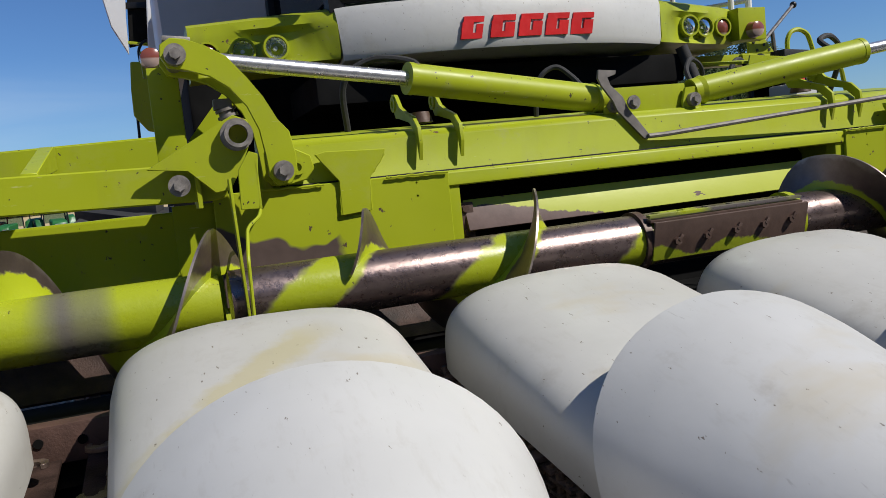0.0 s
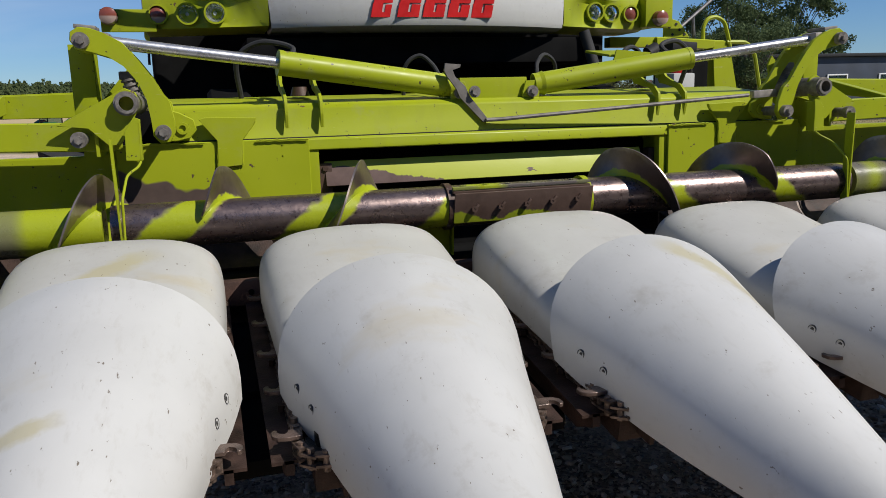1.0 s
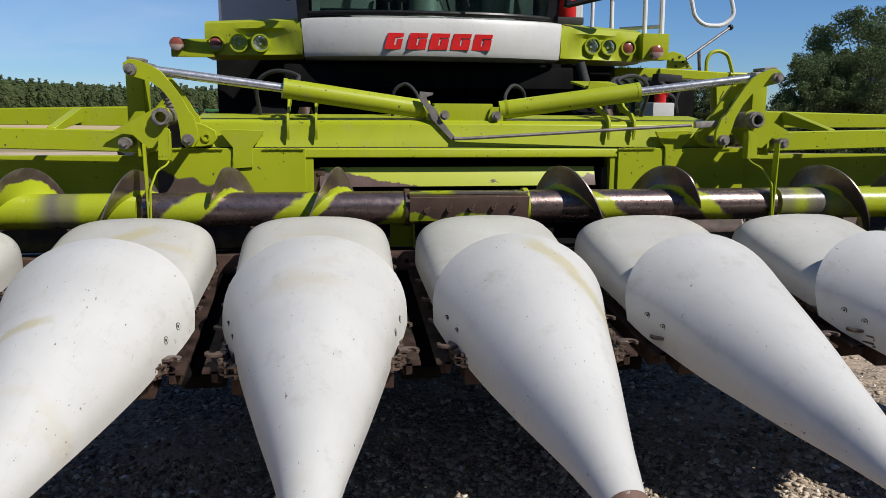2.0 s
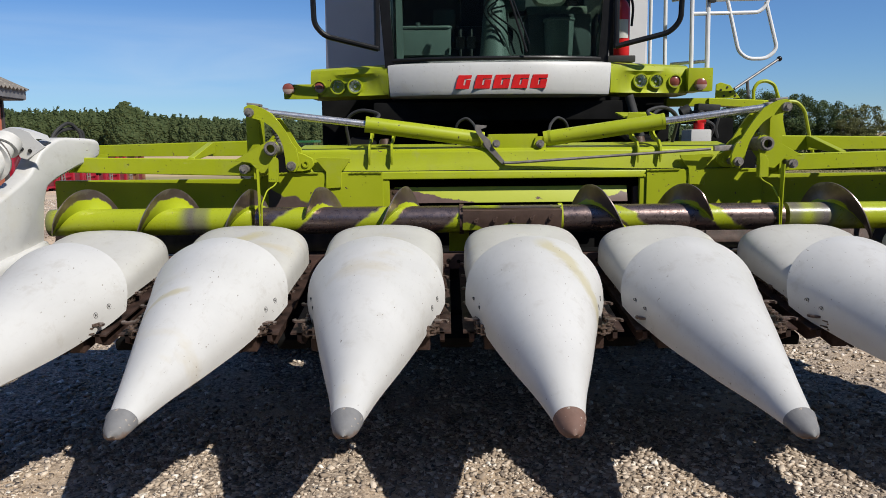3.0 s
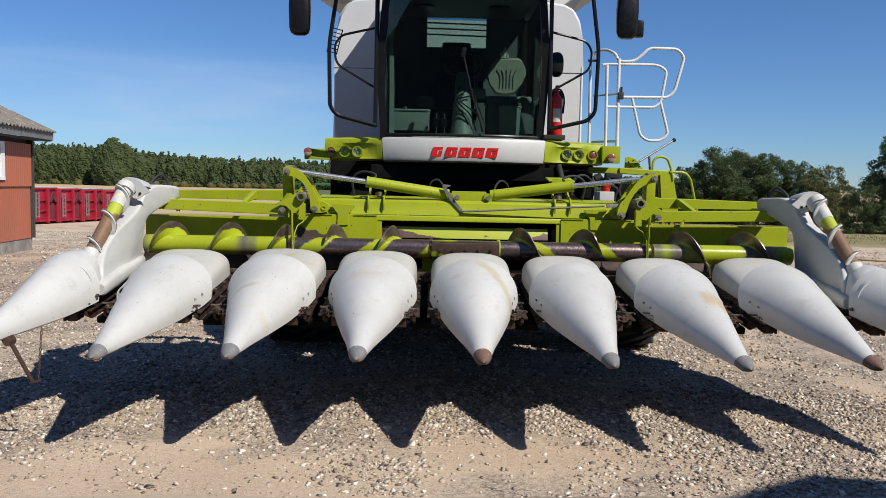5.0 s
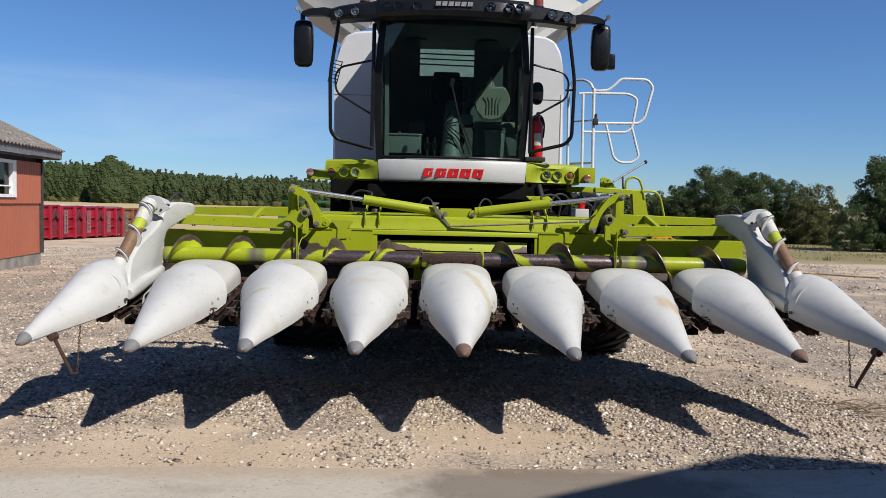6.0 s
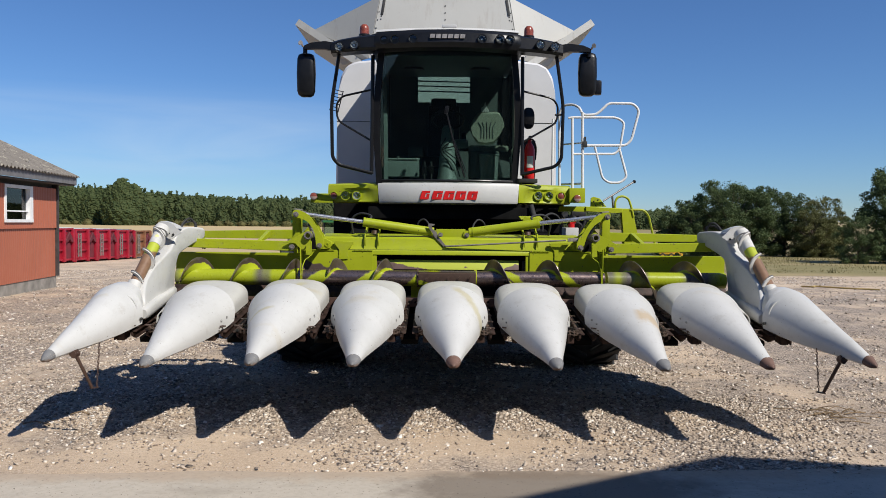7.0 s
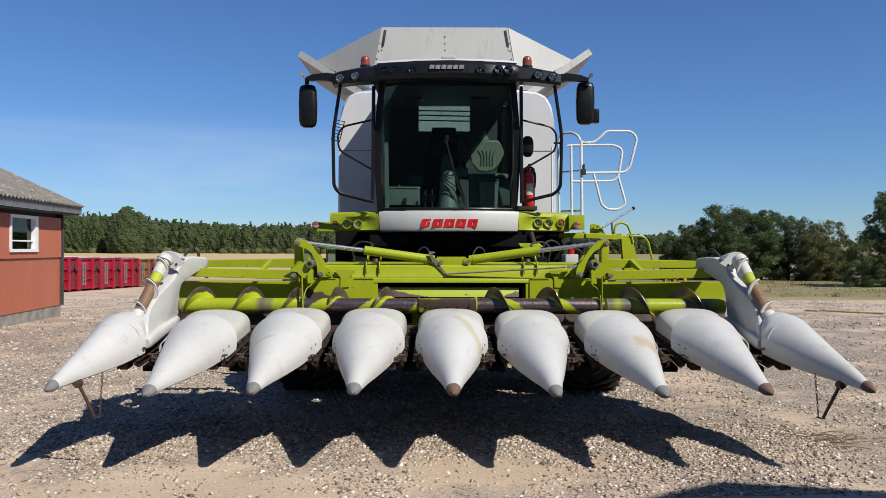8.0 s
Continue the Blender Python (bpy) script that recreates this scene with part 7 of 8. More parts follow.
def wallbox(bm, s0, s1, z0, z1, d0, d1):
    """A block on the wall: along it from s0 to s1, out from d0 to d1."""
    v = [bm.verts.new(corner + wdir * s + wout * d + Vector((0, 0, z))) for z in (z0, z1) for s, d in ((s0, d0), (s1, d0), (s1, d1), (s0, d1))]
    for f in ((3, 2, 1, 0), (4, 5, 6, 7), (0, 1, 5, 4), (1, 2, 6, 5), (2, 3, 7, 6), (3, 0, 4, 7)):
        bm.faces.new([v[i] for i in f])
    return bm


LEN = 9.0
sp("cladding", shed_sheet(LEN, 0.30, 1.56, 0.10, 0.006, 0.0), SHED_RED, "red corrugated lower wall sheets")
W0, W1, WZ0, WZ1 = 1.55, 3.0, 1.66, 2.50


def strip(s0, s1, z0, z1):
    """The upper cladding between two places along the wall."""
    bm = B()
    n = max(4, int((s1 - s0) / 0.10 * 4))
    rows = []
    for i in range(n + 1):
        s = s0 + (s1 - s0) * i / n
        p = corner + wdir * s + wout * (0.010 * (1, 1, 0, 0)[i % 4] + 0.035)
        rows.append([(p.x, p.y, corner.z + z0), (p.x, p.y, corner.z + z1)])
    loft(bm, rows)
    return thick(bm, 0.004)


for a, b, c, d in ((0, W0, 1.52, 2.51), (W1, LEN, 1.52, 2.51), (W0, W1, 1.52, WZ0)):
    sp("cladding", strip(a, b, c, d), SHED_RED, "red corrugated upper wall sheets")
bm = wallbox(B(), -0.02, LEN, 0.0, 0.32, -0.30, -0.01)
sp("plinth", bm, plain("old_concrete", (0.24, 0.22, 0.19), 0.9, 0, 0.35, 4, 0.3), "grey concrete plinth")
bm = wallbox(B(), 0.02, LEN, 0.32, WZ0, -0.25, -0.06)
wallbox(bm, 0.02, W0, WZ0, 2.62, -0.25, -0.06)
wallbox(bm, W1, LEN, WZ0, 2.62, -0.25, -0.06)
wallbox(bm, W0, W1, WZ1, 2.62, -0.25, -0.06)
sp("wall_core", bm, WOODDARK)
bm = B()
box(bm, corner + wdir * LEN / 2 + wout * -2.7 + Vector((0, 0, 1.31)), (4.6, LEN - 0.5, 2.6), R(0, 0, 5.7))
sp("far_wall", bm, SHED_RED)
win = thing("window_1", "white framed shed window with dark panes", "window", corner + wdir * W0, kind="structure")
WO = -(corner + wdir * W0)
bm = wallbox(B(), W0, W0 + 0.17, WZ0, WZ1, -0.05, 0.075)
wallbox(bm, W1 - 0.08, W1, WZ0, WZ1, -0.05, 0.075)
wallbox(bm, W0, W1, WZ1 - 0.07, WZ1, -0.05, 0.072)
wallbox(bm, W0, W1, WZ0, WZ0 + 0.07, -0.05, 0.08)
part("window_frame", bm, WINWHITE, win, "white window frame", WO, 0)
bm = wallbox(B(), W0 + 0.1, W1 - 0.08, WZ0 + 0.07, WZ1 - 0.07, -0.025, -0.02)
part("pane", bm, GLASS, win, "", WO, 0)
bm = wallbox(B(), W0 + 0.17, W1 - 0.08, WZ0 + 0.24, WZ0 + 0.27, -0.03, 0.03)
part("glazing_bar", bm, WINWHITE, win, "", WO, 0)
# roof of wavy fibre-cement sheets
bm = B()
n = int((LEN + 0.6) / 0.18 * 6)
rows = []
for i in range(n + 1):
    s = -0.55 + (LEN + 0.6) * i / n
    wv = 0.026 * math.sin(2 * math.pi * i / 6)
    row = []
    for d, z in ((0.40, 2.84), (-1.0, 3.50), (-2.6, 4.26)):
        p = corner + wdir * s + wout * d
        row.append((p.x, p.y, corner.z + z + wv))
    rows.append(row)
loft(bm, rows)
thick(bm, 0.012)
sp("roof", bm, FIBRE, "grey weathered wavy roof sheets with lichen", None, 50)
bm = wallbox(B(), -0.50, LEN, 2.645, 2.835, 0.30, 0.34)
sp("fascia", bm, plain("grey_board", (0.15, 0.148, 0.15), 0.7, 0, 0.2, 5), "grey painted fascia board")
bm = wallbox(B(), -0.45, LEN, 2.61, 2.64, -0.25, 0.30)
sp("soffit", bm, WOODDARK)
bm = wallbox(B(), -0.012, 0.07, 0.3, 2.645, -0.22, 0.075)
sp("corner_trim", bm, WOODDARK)
bm = wallbox(B(), -0.50, -0.46, 2.62, 2.86, -0.4, 0.33)
sp("verge_board", bm, WINWHITE)


# ---- red skip containers ----
def container():
    """A hook-lift container, seen end on: ladder, ribbed panel and the lifting frame between two posts."""
    c = thing("skip_container", "red steel skip container with ladders and ribs", "container", (0, 0, 0), "row of skip containers")
    L, W, H = 2.26, 5.6, 1.62
    bm = B()
    box(bm, (0, 0, H / 2 + 0.10), (L, W, H - 0.15), None, 0.03)
    part("hull", bm, CRED, c)
    for x, w in ((-1.08, 0.12), (0.22, 0.16), (1.06, 0.16)):
        bm = B()
        box(bm, (x, -W / 2 - 0.07, H / 2 + 0.03), (w, 0.16, H - 0.06), None, 0.01)
        part("rib", bm, CRED, c)
    for z in (0.16, 0.62, 1.10, H):
        bm = B()
        box(bm, (-0.43 if z not in (0.16, H) else 0, -W / 2 - 0.03, z), (1.2 if z not in (0.16, H) else L + 0.04, 0.10, 0.09), None, 0.01)
        part("rim", bm, CRED, c)
    bm = B()
    for x in (-0.90, -0.66):
        box(bm, (x, -W / 2 - 0.17, 0.88), (0.04, 0.045, 1.15))
    for i in range(6):
        box(bm, (-0.78, -W / 2 - 0.17, 0.38 + 0.20 * i), (0.24, 0.035, 0.03))
    part("ladder", bm, STEEL, c, "grey steel ladder")
    bm = B()
    plate(bm, [(0.30, 1.12), (0.64, 1.50), (0.98, 1.12), (0.98, 0.98), (0.82, 0.98), (0.64, 1.18), (0.46, 0.98), (0.30, 0.98)], "y", -W / 2 - 0.16, -W / 2 - 0.05, 0.01)
    part("lift_frame", bm, CDARK, c, "dark red lifting frame")
    # flat plate on the hull; the recess's shade is only its dark colour
    bm = B()
    box(bm, (0.64, -W / 2 - 0.035, 0.56), (0.62, 0.02, 0.80), None, 0.004)
    part("recess", bm, CDARK, c, "dark plate that stands in for the shaded recess below the lifting frame")
    for x in (-1.0, 1.0):
        bm = B()
        cyl(bm, (x - 0.10, -W / 2 + 0.35, 0.09), (x + 0.10, -W / 2 + 0.35, 0.09), 0.09, seg=14)
        part("roller", bm, CDARK, c)
    return c


CDARK = plain("container_frame", (0.11, 0.014, 0.020), 0.6, 0, 0.4, 2.0)
CRED = plain("container_red", (0.31, 0.010, 0.026), 0.45, 0, 0.35, 1.5)
RUSTY_SKIP = plain("rusty_skip", (0.20, 0.085, 0.038), 0.7, 0, 0.4, 2.5, 0.2)
SHEETPALE = plain("pale_sheet", (0.55, 0.55, 0.52), 0.6, 0, 0.15, 2)
SHEETBLUE = plain("blue_sheet", (0.10, 0.14, 0.24), 0.6, 0, 0.15, 2)
first = container()
slots = [(-20.75 + 0.03 * i, 28.6 + 2.44 * i, 88) for i in range(6)]
BROWN = 5
for i, (x, y, a) in enumerate(slots):
    m = pose(x, y, land(x, y), 0, 0, a)
    if i == 0:
        first.matrix_basis = m
    elif i != BROWN:
        copy_thing(first, m)
brown = container()
for o in brown.children:
    if o.name.startswith(("hull", "rib", "rim")):
        o.data = o.data.copy()
        o.data.materials[0] = RUSTY_SKIP
tagged(brown, "rust-brown steel skip container in the red row", "container")
brown.matrix_basis = pose(slots[BROWN][0], slots[BROWN][1], land(0, slots[BROWN][1]), 0, 0, 88)
# tarpaulins stretched over some of the containers
for i, mat, lab in ((2, SHEETPALE, "pale grey tarpaulin over a container"), (3, SHEETPALE, "pale grey tarpaulin over a container"), (4, SHEETBLUE, "blue-grey tarpaulin over a container")):
    bm = B()
    rows = [[(u * 1.10, v * 2.75, 1.69 + 0.05 * math.cos(u * 1.5) * math.cos(v * 1.4) + 0.012 * math.sin(9 * u + 5 * v)) for u in np.linspace(-1, 1, 9)] for v in np.linspace(-1, 1, 13)]
    loft(bm, rows)
    sheet = part("tarpaulin", thick(bm, 0.01), mat, None)
    sheet.matrix_basis = pose(slots[i][0], slots[i][1], land(0, slots[i][1]), 0, 0, 88)
    tagged(sheet, lab, "tarpaulin")


# ---- tractors and a yellow digger parked beyond the machine ----
TRGREEN = plain("tractor_green", (0.02, 0.12, 0.03), 0.4, 0, 0.2, 4)
TRYELLOW = plain("tractor_yellow", (0.62, 0.34, 0.02), 0.45, 0, 0.2, 4)


def wheel_at(owner, x, y, r, w, rim):
    bm = B()
    loft(bm, [[(x + p * w, y + q * r * math.cos(a), r + q * r * math.sin(a)) for p, q in ((-0.5, 0.55), (-0.5, 0.9), (-0.3, 1.0), (0.3, 1.0), (0.5, 0.9), (0.5, 0.55))] for a in np.linspace(0, 2 * math.pi, 25)])
    wh = part("wheel", bm, RUBBER, owner, "black tyre")
    bm = B()
    ring(bm, (x - w * 0.4, y, r), (x + w * 0.4, y, r), r * 0.58, r * 0.2, 20)
    part("rim", bm, rim, wh)


def tractor(x, y, turn):
    t = thing("tractor", "green tractor with yellow wheel rims, parked on gravel", "tractor", (0, 0, 0), "parked tractors")
    bm = B()
    plate(bm, [(-1.75, 0.75), (-1.75, 1.35), (-1.6, 1.5), (-0.1, 1.6), (-0.1, 0.75)], "x", -0.36, 0.36, 0.05)
    part("bonnet", bm, TRGREEN, t)
    bm = B()
    box(bm, (0, 0.3, 0.85), (0.7, 3.2, 0.35), None, 0.03)
    part("frame", bm, DARK, t)
    for sx in (-1, 1):
        for yy in (0.0, 1.25):
            bm = B()
            cyl(bm, (sx * 0.6, yy, 1.2), (sx * 0.56, yy + 0.05, 2.35), 0.035, seg=8)
            part("post", bm, BLACK, t)
        bm = B()
        plate(bm, [(0.1, 1.2), (0.25, 1.62), (0.9, 1.75), (1.45, 1.6), (1.6, 1.2)], "x", sx * 0.6, sx * 0.98, 0.03)
        part("mudguard", bm, TRGREEN, t)
        wheel_at(t, sx * 0.80, 0.85, 0.78, 0.42, TRYELLOW)
        wheel_at(t, sx * 0.75, -1.2, 0.5, 0.32, TRYELLOW)
    bm = B()
    box(bm, (0, 0.62, 2.40), (1.35, 1.5, 0.14), None, 0.05)
    part("roof", bm, TRGREEN, t)
    bm = B()
    box(bm, (0, 0.02, 1.85), (1.1, 0.02, 0.9))
    part("front_glass", bm, GLASS, t)
    bm = B()
    box(bm, (0, -1.78, 1.05), (0.55, 0.06, 0.5), None, 0.02)
    for sx in (-1, 1):
        box(bm, (sx * 0.17, -1.815, 1.28), (0.16, 0.02, 0.12), None, 0.01)
    part("grille", bm, STEEL, t)
    t.matrix_basis = pose(x, y, land(x, y), 0, 0, turn)
    return t


tr = tractor(-7.1, 46.0, 12)
copy_thing(tr, pose(-9.4, 47.0, land(0, 47.0), 0, 0, -8))
dig = thing("digger", "yellow digger with a raised bucket, parked on gravel", "digger", (0, 0, 0))
bm = B()
box(bm, (0, 0, 1.0), (1.3, 2.2, 0.7), None, 0.12)
part("body", bm, TRYELLOW, dig)
bm = B()
box(bm, (0.25, 0.1, 1.7), (0.7, 1.0, 0.8), None, 0.05)
part("cab", bm, DARK, dig)
bm = B()
plate(bm, [(-0.9, 0.9), (-1.5, 1.25), (-2.0, 0.75), (-1.9, 0.6), (-1.5, 1.0), (-0.9, 0.7)], "x", -0.12, 0.12, 0.02)
box(bm, (0, -2.05, 0.55), (1.1, 0.35, 0.5), None, 0.05)
part("boom", bm, TRYELLOW, dig)
for sx in (-1, 1):
    wheel_at(dig, sx * 0.6, 0.6, 0.42, 0.3, TRYELLOW)
    wheel_at(dig, sx * 0.6, -0.6, 0.42, 0.3, TRYELLOW)
dig.matrix_basis = pose(-5.0, 45.5, land(0, 45.5), 0, 0, 30)
copy_thing(dig, pose(16.6, 50.5, land(0, 50.5), 0, 0, 80) @ Matrix.Scale(0.5, 4))


# ---- trees ----
def make_leaf(name, lo, hi, through=0.35, single=True):
    m = Mat(name, 0.75, 0.0, 0.15)
    g = m.n("ShaderNodeNewGeometry").outputs["Random Per Island"]
    col = m.mix(g if single else m.noise(0.9, 5, 0.7, lo=0.3, hi=0.7), lo, hi)
    col = m.mix(m.math("MULTIPLY", m.noise(0.25, 3, vary=40), 0.7 if single else 0.4), col, tuple(0.55 * (a + b) / 2 for a, b in zip(lo, hi)))
    m.colour(col)
    # light shines through the leaf as well
    tr = m.n("ShaderNodeBsdfTranslucent")
    m.link(col, tr.inputs["Color"])
    mx = m.n("ShaderNodeMixShader")
    mx.inputs[0].default_value = through
    m.link(m.b.outputs[0], mx.inputs[1])
    m.link(tr.outputs[0], mx.inputs[2])
    m.link(mx.outputs[0], m.t.nodes["Material Output"].inputs[0])
    return m.m


LEAF = make_leaf("leaf", (0.058, 0.092, 0.040), (0.152, 0.198, 0.080))
LEAF_PALE = make_leaf("pale_leaf", (0.105, 0.115, 0.042), (0.235, 0.235, 0.10))
LEAF_FAR = make_leaf("far_leaf", (0.060, 0.098, 0.040), (0.158, 0.182, 0.072), 0.5, False)
LEAF_SCRUB = make_leaf("scrub_leaf", (0.14, 0.14, 0.055), (0.21, 0.19, 0.075))
BARK = plain("bark", (0.10, 0.075, 0.055), 0.9, 0, 0.4, 10, 0.5)


def lumps(spots, rng, rough=0.20):
    """Uneven small bodies of dense foliage at spots (x, y, z, radius), as points and triangles."""
    ball = B()
    bmesh.ops.create_icosphere(ball, subdivisions=1, radius=1.0)
    bv = np.array([v.co[:] for v in ball.verts])
    bf = np.array([[v.index for v in f.verts] for f in ball.faces])
    ball.free()
    q = np.array(spots, float)
    n = len(q)
    grow = 1 + rng.normal(size=(n, len(bv))) * rough
    v = q[:, None, :3] + bv[None] * (q[:, None, 3:4] * grow[..., None])
    return v.reshape(-1, 3), (bf[None] + len(bv) * np.arange(n)[:, None, None]).reshape(-1, 3)


def leaf_cloud(clumps, per, size, rng, hearts=(), inner=0.25, outer=1.45):
    """Many small leaf faces laid over clumps (x, y, z, radius), most of them near the skin, and denser hearts behind them."""
    P = []
    for x, y, z, r in clumps:
        k = int(per * (r ** 1.6))
        d = rng.normal(size=(k, 3))
        d /= np.linalg.norm(d, axis=1)[:, None]
        rad = r * rng.uniform(inner, outer, k) ** 0.75
        c = np.array((x, y, z)) + d * rad[:, None] * (1, 1, 0.8)
        u = rng.normal(size=(k, 3)) + d * 0.2
        u -= d * (u * d).sum(1)[:, None] * 0.6
        u /= np.linalg.norm(u, axis=1)[:, None]
        w = np.cross(d + rng.normal(size=(k, 3)) * 0.5, u)
        w /= np.linalg.norm(w, axis=1)[:, None] + 1e-6
        s = size * rng.uniform(0.6, 1.4, k)[:, None]
        quad = np.stack([c - u * s, c - w * s * 0.55, c + u * s, c + w * s * 0.55], 1)
        P.append(quad.reshape(-1, 3))
    P = np.concatenate(P)
    n = len(P) // 4
    index, starts = np.arange(4 * n), np.arange(n) * 4
    if len(hearts):
        hv, hf = lumps(hearts, rng)
        index = np.concatenate([index, len(P) + hf.reshape(-1)])
        starts = np.concatenate([starts, 4 * n + 3 * np.arange(len(hf))])
        P = np.concatenate([P, hv])
    me = bpy.data.meshes.new("crown")
    me.vertices.add(len(P))
    me.vertices.foreach_set("co", P.reshape(-1))
    me.loops.add(len(index))
    me.loops.foreach_set("vertex_index", index)
    me.polygons.add(len(starts))
    me.polygons.foreach_set("loop_start", starts)
    me.update(calc_edges=True)
    return me


def tree(height, spread, seed, leaf, label, group, low=0.02, size=0.072, per=640):
    rng = np.random.default_rng(seed)
    t = thing("tree", label, "tree", (0, 0, 0), group)
    bm = B()
    trunk_h = height * 0.55
    pipe_pts = smooth_path([(0, 0, -0.2), (0.1 * rng.normal(), 0.1 * rng.normal(), trunk_h * 0.5), (0.2 * rng.normal(), 0.2 * rng.normal(), trunk_h)], 5)
    rows = []
    for i, p in enumerate(pipe_pts):
        r = height * 0.028 * (1 - 0.6 * i / len(pipe_pts))
        rows.append([(p.x + r * math.cos(a), p.y + r * math.sin(a), p.z) for a in np.linspace(0, 2 * math.pi, 9)[:-1]])
    loft(bm, rows, True, (True, True))
    clumps = []
    for i in range(64):
        a = rng.uniform(0, 2 * math.pi)
        zf = rng.uniform(low, 0.94)
        reach = spread * math.sqrt(max(0.05, 1 - ((zf - 0.45) / 0.58) ** 2)) * rng.uniform(0.35, 1.0) ** 0.6
        r = height * rng.uniform(0.05, 0.09)
        c = (reach * math.cos(a), reach * math.sin(a), zf * height, r)
        clumps.append(c)
        s = pipe_pts[min(len(pipe_pts) - 1, int(zf * 0.8 * len(pipe_pts)))]
        cyl(bm, s, (c[0], c[1], c[2]), height * 0.006, height * 0.002, 5)
        for _ in range(3):
            d = rng.normal(size=3)
            d /= np.linalg.norm(d)
            clumps.append((c[0] + d[0] * r, c[1] + d[1] * r, c[2] + abs(d[2]) * r * 0.8, r * rng.uniform(0.35, 0.65)))
    for i in range(14):
        a = rng.uniform(0, 2 * math.pi)
        reach = spread * rng.uniform(0.45, 0.98)
        clumps.append((reach * math.cos(a), reach * math.sin(a), height * rng.uniform(0.02, 0.16), height * rng.uniform(0.05, 0.10)))
    clumps.append((0, 0, height * 0.82, height * 0.16))
    for i in range(16):
        a, zf = rng.uniform(0, 2 * math.pi), rng.uniform(0.10, 0.72)
        reach = 0.45 * spread * math.sqrt(max(0.05, 1 - ((zf - 0.45) / 0.58) ** 2)) * rng.uniform(0.2, 1.0)
        clumps.append((reach * math.cos(a), reach * math.sin(a), zf * height, height * rng.uniform(0.07, 0.11)))
    part("trunk", bm, BARK, t)
    me = leaf_cloud(clumps, per, size, rng, (), 0.30, 1.45)
    me.materials.append(leaf)
    part("crown", me, leaf, t)
    return t


def plant(ob, x, y, turn, scale=1.0):
    m = pose(x, y, land(x, y), 0, 0, turn)
    c = copy_thing(ob, m)
    c.scale = (scale, scale, scale * 1.0)
    return c


kinds = [tree(7.0, 3.3, 11, LEAF, "broad dark green tree at the yard's edge", "trees at the yard's edge"),
         tree(6.4, 2.9, 23, LEAF, "rounded dark green tree with a dense crown", "trees at the yard's edge"),
         tree(5.6, 2.4, 37, LEAF_PALE, "loose pale green tree", "trees at the yard's edge"),
         tree(6.0, 2.4, 41, LEAF, "dark tree with a low crown", "trees at the yard's edge")]
for i, (x, y) in enumerate(((25.6, 62), (28.4, 63), (33.4, 61.5), (28.7, 42))):
    kinds[i].matrix_basis = pose(x, y, land(x, y), 0, 0, 40 * i)
    kinds[i].scale = (0.97, 0.97, 0.97)
for k, x, y, a, s in ((0, 23.2, 63, 130, 0.76), (1, 21.6, 62.5, 70, 0.72), (3, 20.9, 63.5, 300, 0.62), (0, 27.2, 66, 200, 0.92), (1, 30.6, 62.5, 200, 0.90), (2, 32.0, 60, 30, 0.78),
                      (0, 31.8, 41, 160, 0.95), (1, 25.7, 41.5, 20, 0.46), (0, 46.0, 62, 20, 1.7), (1, 52.5, 63, 80, 2.0), (2, 35.2, 64, 220, 0.56), (3, 29.6, 43.5, 90, 1.06)):
    plant(kinds[k], x, y, a, s)

# the wood beyond the stubble field
def wood_height(x):
    """Height of the canopy: higher towards the far side."""
    return float(np.interp(x, (-200, -116, -100, -80, -45, 0, 60, 120), (15.4, 14.4, 12.6, 11.2, 10.3, 8.9, 7.1, 6.8)))


rng = np.random.default_rng(3)
low, hearts = [], []


def far_tree(x, y, z, h, wide, pointed):
    """One far tree: its core, and the envelope of its crown for the skin of the wood."""
    for v in np.linspace(0.10, 0.70, 4):
        hearts.append((x, y + 0.3 * wide, z + h * v, 0.62 * wide * (1.1 - 0.6 * v if pointed else 1.0)))
    stands[row].append((x, y, z, h, wide, pointed))


stands = [[], [], [], [], []]
for row, (depth, tall) in enumerate(((0, 0.78), (4, 0.90), (8, 0.985), (11, 0.95))):
    for i in range(112):
        x = -160 + 260 * (i + 0.33 * row + rng.uniform(-0.35, 0.35)) / 112
        y = 243 + depth + rng.uniform(-1.2, 1.2) + 0.0003 * x * x
        pointed = rng.random() < 0.42
        h = wood_height(x) * tall * (rng.uniform(0.96, 1.05) if pointed else rng.uniform(0.90, 0.99))
        far_tree(x, y, land(x, y), h, (rng.uniform(1.5, 2.1) if pointed else rng.uniform(1.8, 2.7)) * (1.35 if row == 3 else 1.0), pointed)
        if row == 0 and rng.random() < 0.7:
            low.append((x, y - 3.5 + rng.normal(), land(x, y) + 0.5, rng.uniform(0.7, 2.0)))
# one broad old tree stands out of the wood, with lower ones beside it
row = 4
for x, h, w in ((-99.5, 15.2, 4.8), (-103.0, 13.0, 3.6), (-95.6, 13.4, 3.8), (-91.6, 10.8, 3.2), (-99.0, 9.5, 6.0)):
    far_tree(x, 240.5, land(x, 240.5), h, w, False)

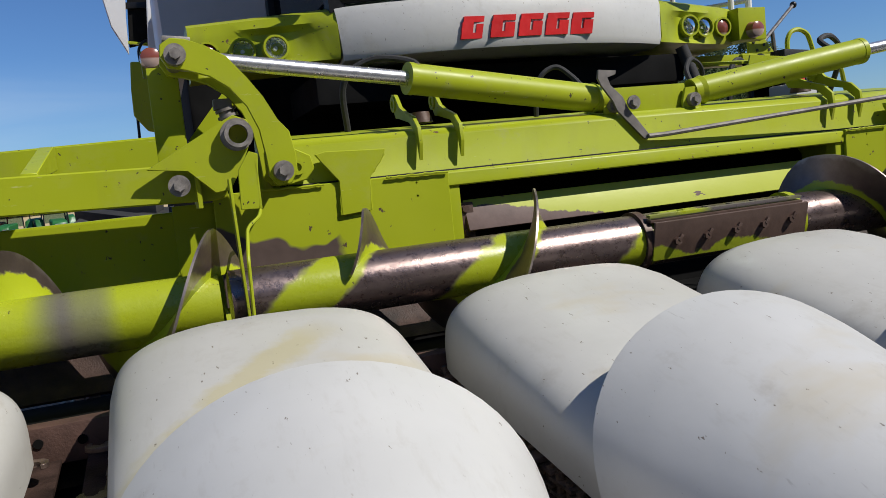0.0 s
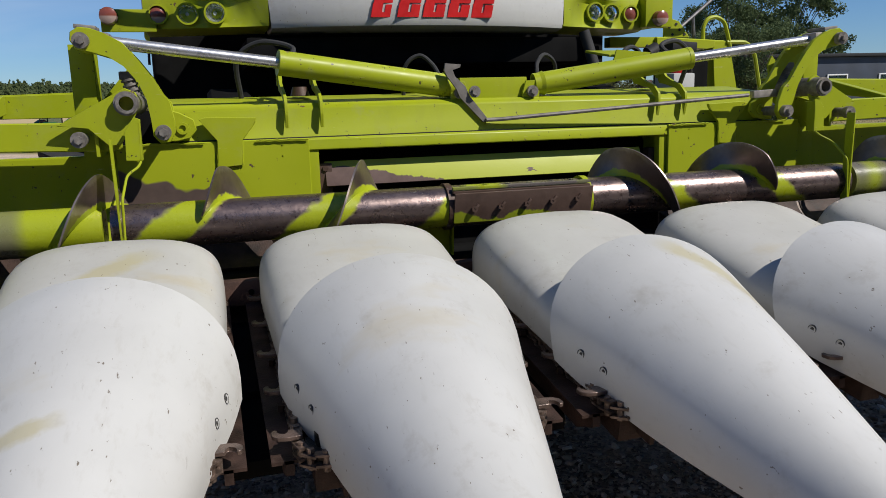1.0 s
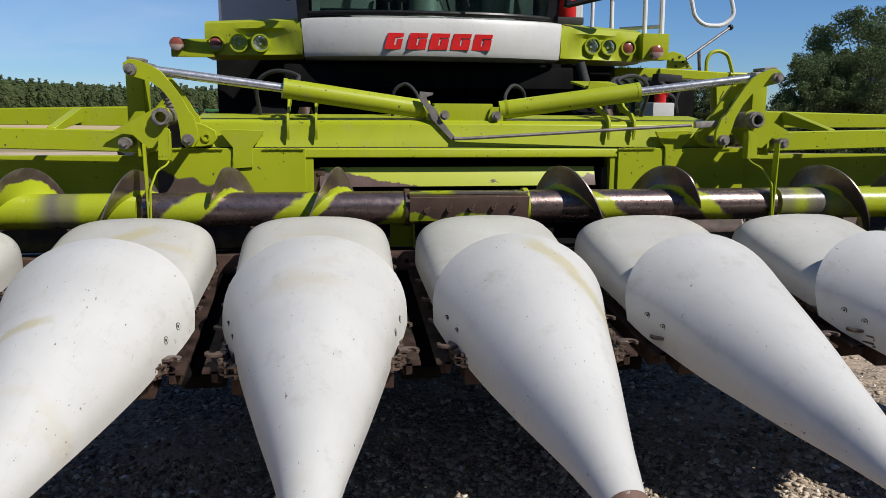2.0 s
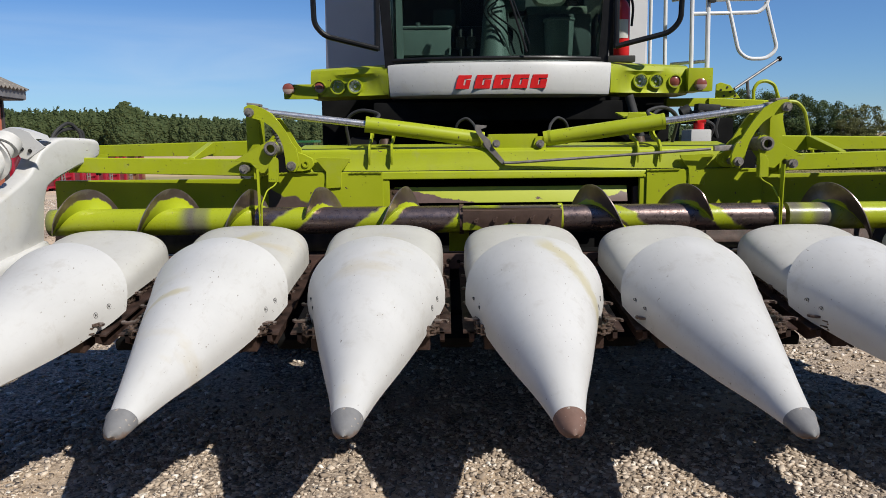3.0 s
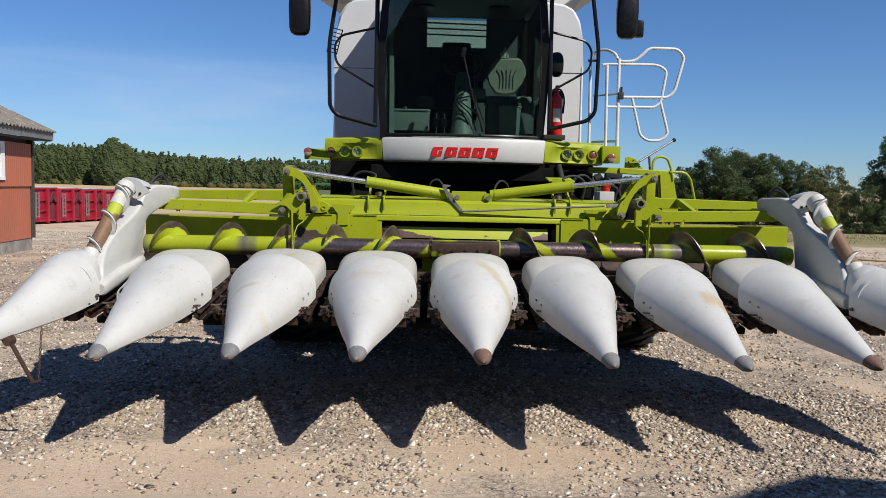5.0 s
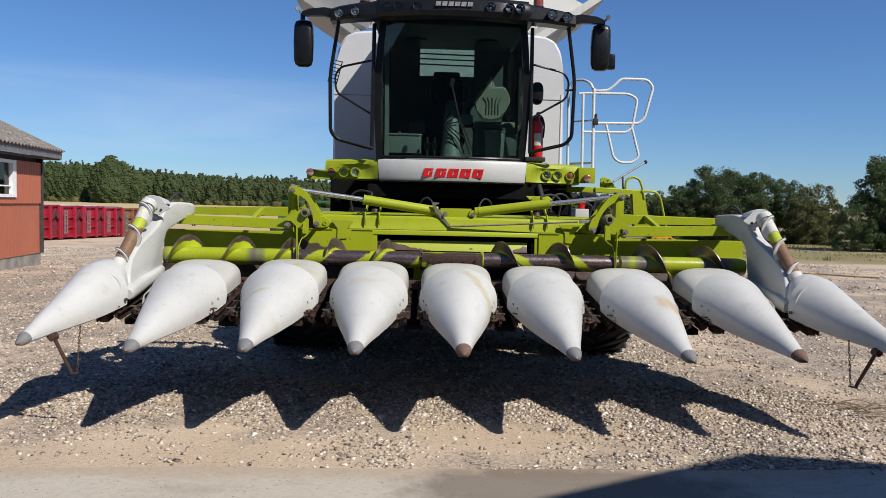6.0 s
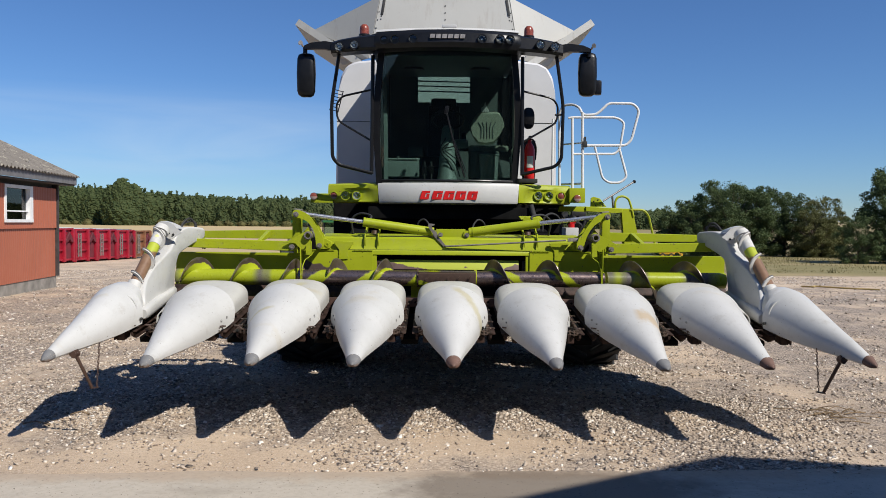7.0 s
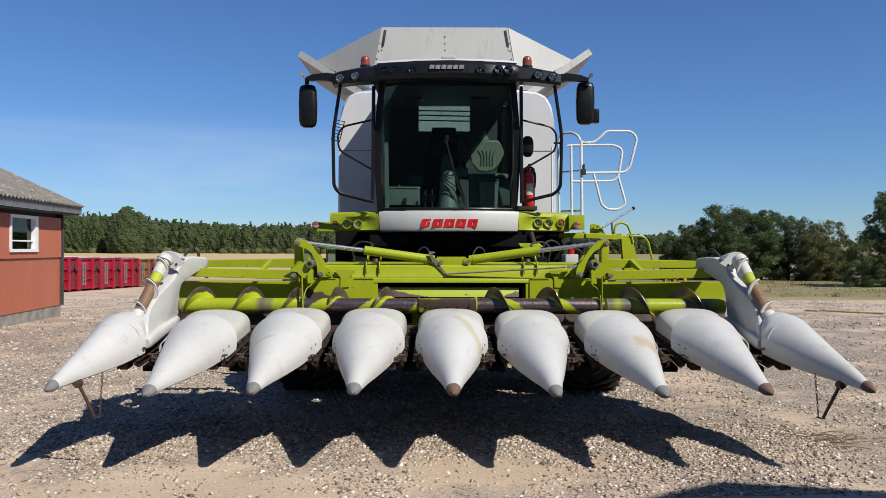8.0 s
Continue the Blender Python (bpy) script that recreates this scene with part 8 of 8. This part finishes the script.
# the skin of the wood: the nearest crown at every point, broken up by sprays of leaves
STEP = 0.32
gx, gz = np.meshgrid(np.arange(-165, 105, STEP), np.arange(-0.4, 16.4, STEP))
gx = gx + rng.uniform(-0.4, 0.4, gx.shape) * STEP
gz = gz + rng.uniform(-0.4, 0.4, gz.shape) * STEP
number = np.arange(gx.size).reshape(gx.shape)
points, quads = [], []
for stand in stands:
    skin = np.full(gx.shape, 1e6)
    for x, y, z, h, wide, pointed in stand:
        c0, c1 = max(0, int((x - 1.2 * wide + 165) / STEP)), int((x + 1.2 * wide + 165) / STEP) + 2
        px, pz = gx[:, c0:c1], gz[:, c0:c1]
        v = np.clip(pz / h, 0, 1)
        w = wide * (0.12 + 1.05 * (1 - v) ** 0.6) if pointed else wide * np.sqrt(np.maximum(0.0, 1 - ((v - 0.36) / 0.64) ** 2))
        w = w + 0.26 * np.sin(2.1 * px + x) * np.sin(1.7 * pz + y) + rng.normal(size=px.shape) * 0.14
        inside = (np.abs(px - x) < w) & (pz < h)
        front = y - np.sqrt(np.maximum(0.0, w * w - (px - x) ** 2)) + rng.normal(size=px.shape) * 0.12
        skin[:, c0:c1] = np.where(inside, np.minimum(skin[:, c0:c1], front), skin[:, c0:c1])
    corners = np.stack([skin[:-1, :-1], skin[:-1, 1:], skin[1:, 1:], skin[1:, :-1]])
    cell = (corners.max(0) < 1e5) & (np.ptp(corners, axis=0) < 1.5)
    quads.append(len(points) * gx.size + np.stack([number[:-1, :-1][cell], number[:-1, 1:][cell], number[1:, 1:][cell], number[1:, :-1][cell]], 1))
    points.append(np.stack([gx, np.where(skin < 1e5, skin, 260), gz + land(0.0, 246.0)], -1).reshape(-1, 3))
P, quads = np.concatenate(points), np.concatenate(quads)
used = np.unique(quads)
back = np.full(len(P), -1)
back[used] = np.arange(len(used))
me = bpy.data.meshes.new("far_wood")
me.from_pydata(P[used].tolist(), [], back[quads].tolist())
me.materials.append(LEAF_FAR)
tagged(new("far_wood", me), "dense dark green wood beyond the stubble field", "wood", kind="stuff")
pick = used[rng.integers(0, len(used), 20000)]
sprays = [(*P[k], r) for k, r in zip(pick, rng.uniform(0.20, 0.40, len(pick)))]
me = leaf_cloud(sprays, 44, 0.13, rng, hearts, 0.1, 1.2)
me.materials.append(LEAF_FAR)
tagged(new("far_foliage", me), "fine foliage over the far wood", "foliage", kind="stuff")
me = leaf_cloud(low, 90, 0.20, rng, [(x, y, z, 0.8 * r) for x, y, z, r in low], 0.6, 1.2)
me.materials.append(LEAF_SCRUB)
tagged(new("scrub", me), "yellowish scrub along the foot of the wood", "scrub", kind="stuff")
# dry grass where the yard ends: tufts of narrow upright blades
n = 15000
tx = np.repeat(rng.uniform(9, 46, 1500), 10)
ty = np.repeat(58 - 31 * rng.random(1500) ** 1.25, 10)
tall = np.repeat(rng.uniform(0.05, 0.15, 1500) * np.where(rng.random(1500) < 0.06, 2.6, 1.0), 10)
tx, ty = tx + rng.normal(size=n) * 0.28, ty + rng.normal(size=n) * 0.28
tz = np.array([land(a, b) for a, b in zip(tx, ty)])
turn_of, h = rng.uniform(0, math.pi, n), tall * rng.uniform(0.6, 1.2, n)
w = 0.010 + 0.018 * rng.random(n)
foot = np.stack([tx, ty, tz - 0.02], 1)
out = np.stack([np.cos(turn_of), np.sin(turn_of), np.zeros(n)], 1)
tip = foot + np.stack([rng.normal(size=n) * 0.3 * h, rng.normal(size=n) * 0.3 * h, h], 1)
P = np.stack([foot - out * w[:, None], foot + out * w[:, None], tip], 1).reshape(-1, 3)
me = bpy.data.meshes.new("dry_grass")
me.from_pydata(P.tolist(), [], np.arange(3 * n).reshape(-1, 3).tolist())
me.materials.append(make_leaf("dry_grass", (0.19, 0.17, 0.07), (0.38, 0.32, 0.16)))
tagged(new("dry_grass", me), "tufts of dry grass at the edge of the yard", "grass", kind="stuff")

# ---- dark barn far to the side ----
barn = thing("barn", "long low dark blue-grey barn with white windows", "barn", (49, 49, -0.75))
turn = R(0, 0, -6)
bm = B()
box(bm, (0, 0, 2.3), (27, 9, 4.6), turn, 0.05)
part("wall", bm, plain("barn_wall", (0.035, 0.045, 0.065), 0.6, 0, 0.2, 1.0), barn)
bm = B()
box(bm, (0, 0, 4.72), (27.6, 9.6, 0.22), turn, 0.05)
part("roof", bm, DARK, barn)
for i in range(6):
    x = -10.5 + 4.2 * i
    bm = B()
    for dx, dz, w, h in ((-0.78, 0, 0.09, 1.6), (0.78, 0, 0.09, 1.6), (0, 0.76, 1.47, 0.09), (0, -0.76, 1.47, 0.09)):
        box(bm, turn @ Vector((x + dx, -4.54, 2.6 + dz)), (w, 0.10, h), turn)
    fr = part("window", bm, WINWHITE, barn, "white window frame")
    bm = B()
    box(bm, turn @ Vector((x, -4.515, 2.6)), (1.47, 0.03, 1.43), turn)
    part("pane", bm, GLASS, fr)
    if i % 2:
        bm = B()
        box(bm, turn @ Vector((x - 2.1, -4.6, 4.1)), (0.3, 0.18, 0.12), turn, 0.02)
        part("wall_lamp", bm, WINWHITE, barn)
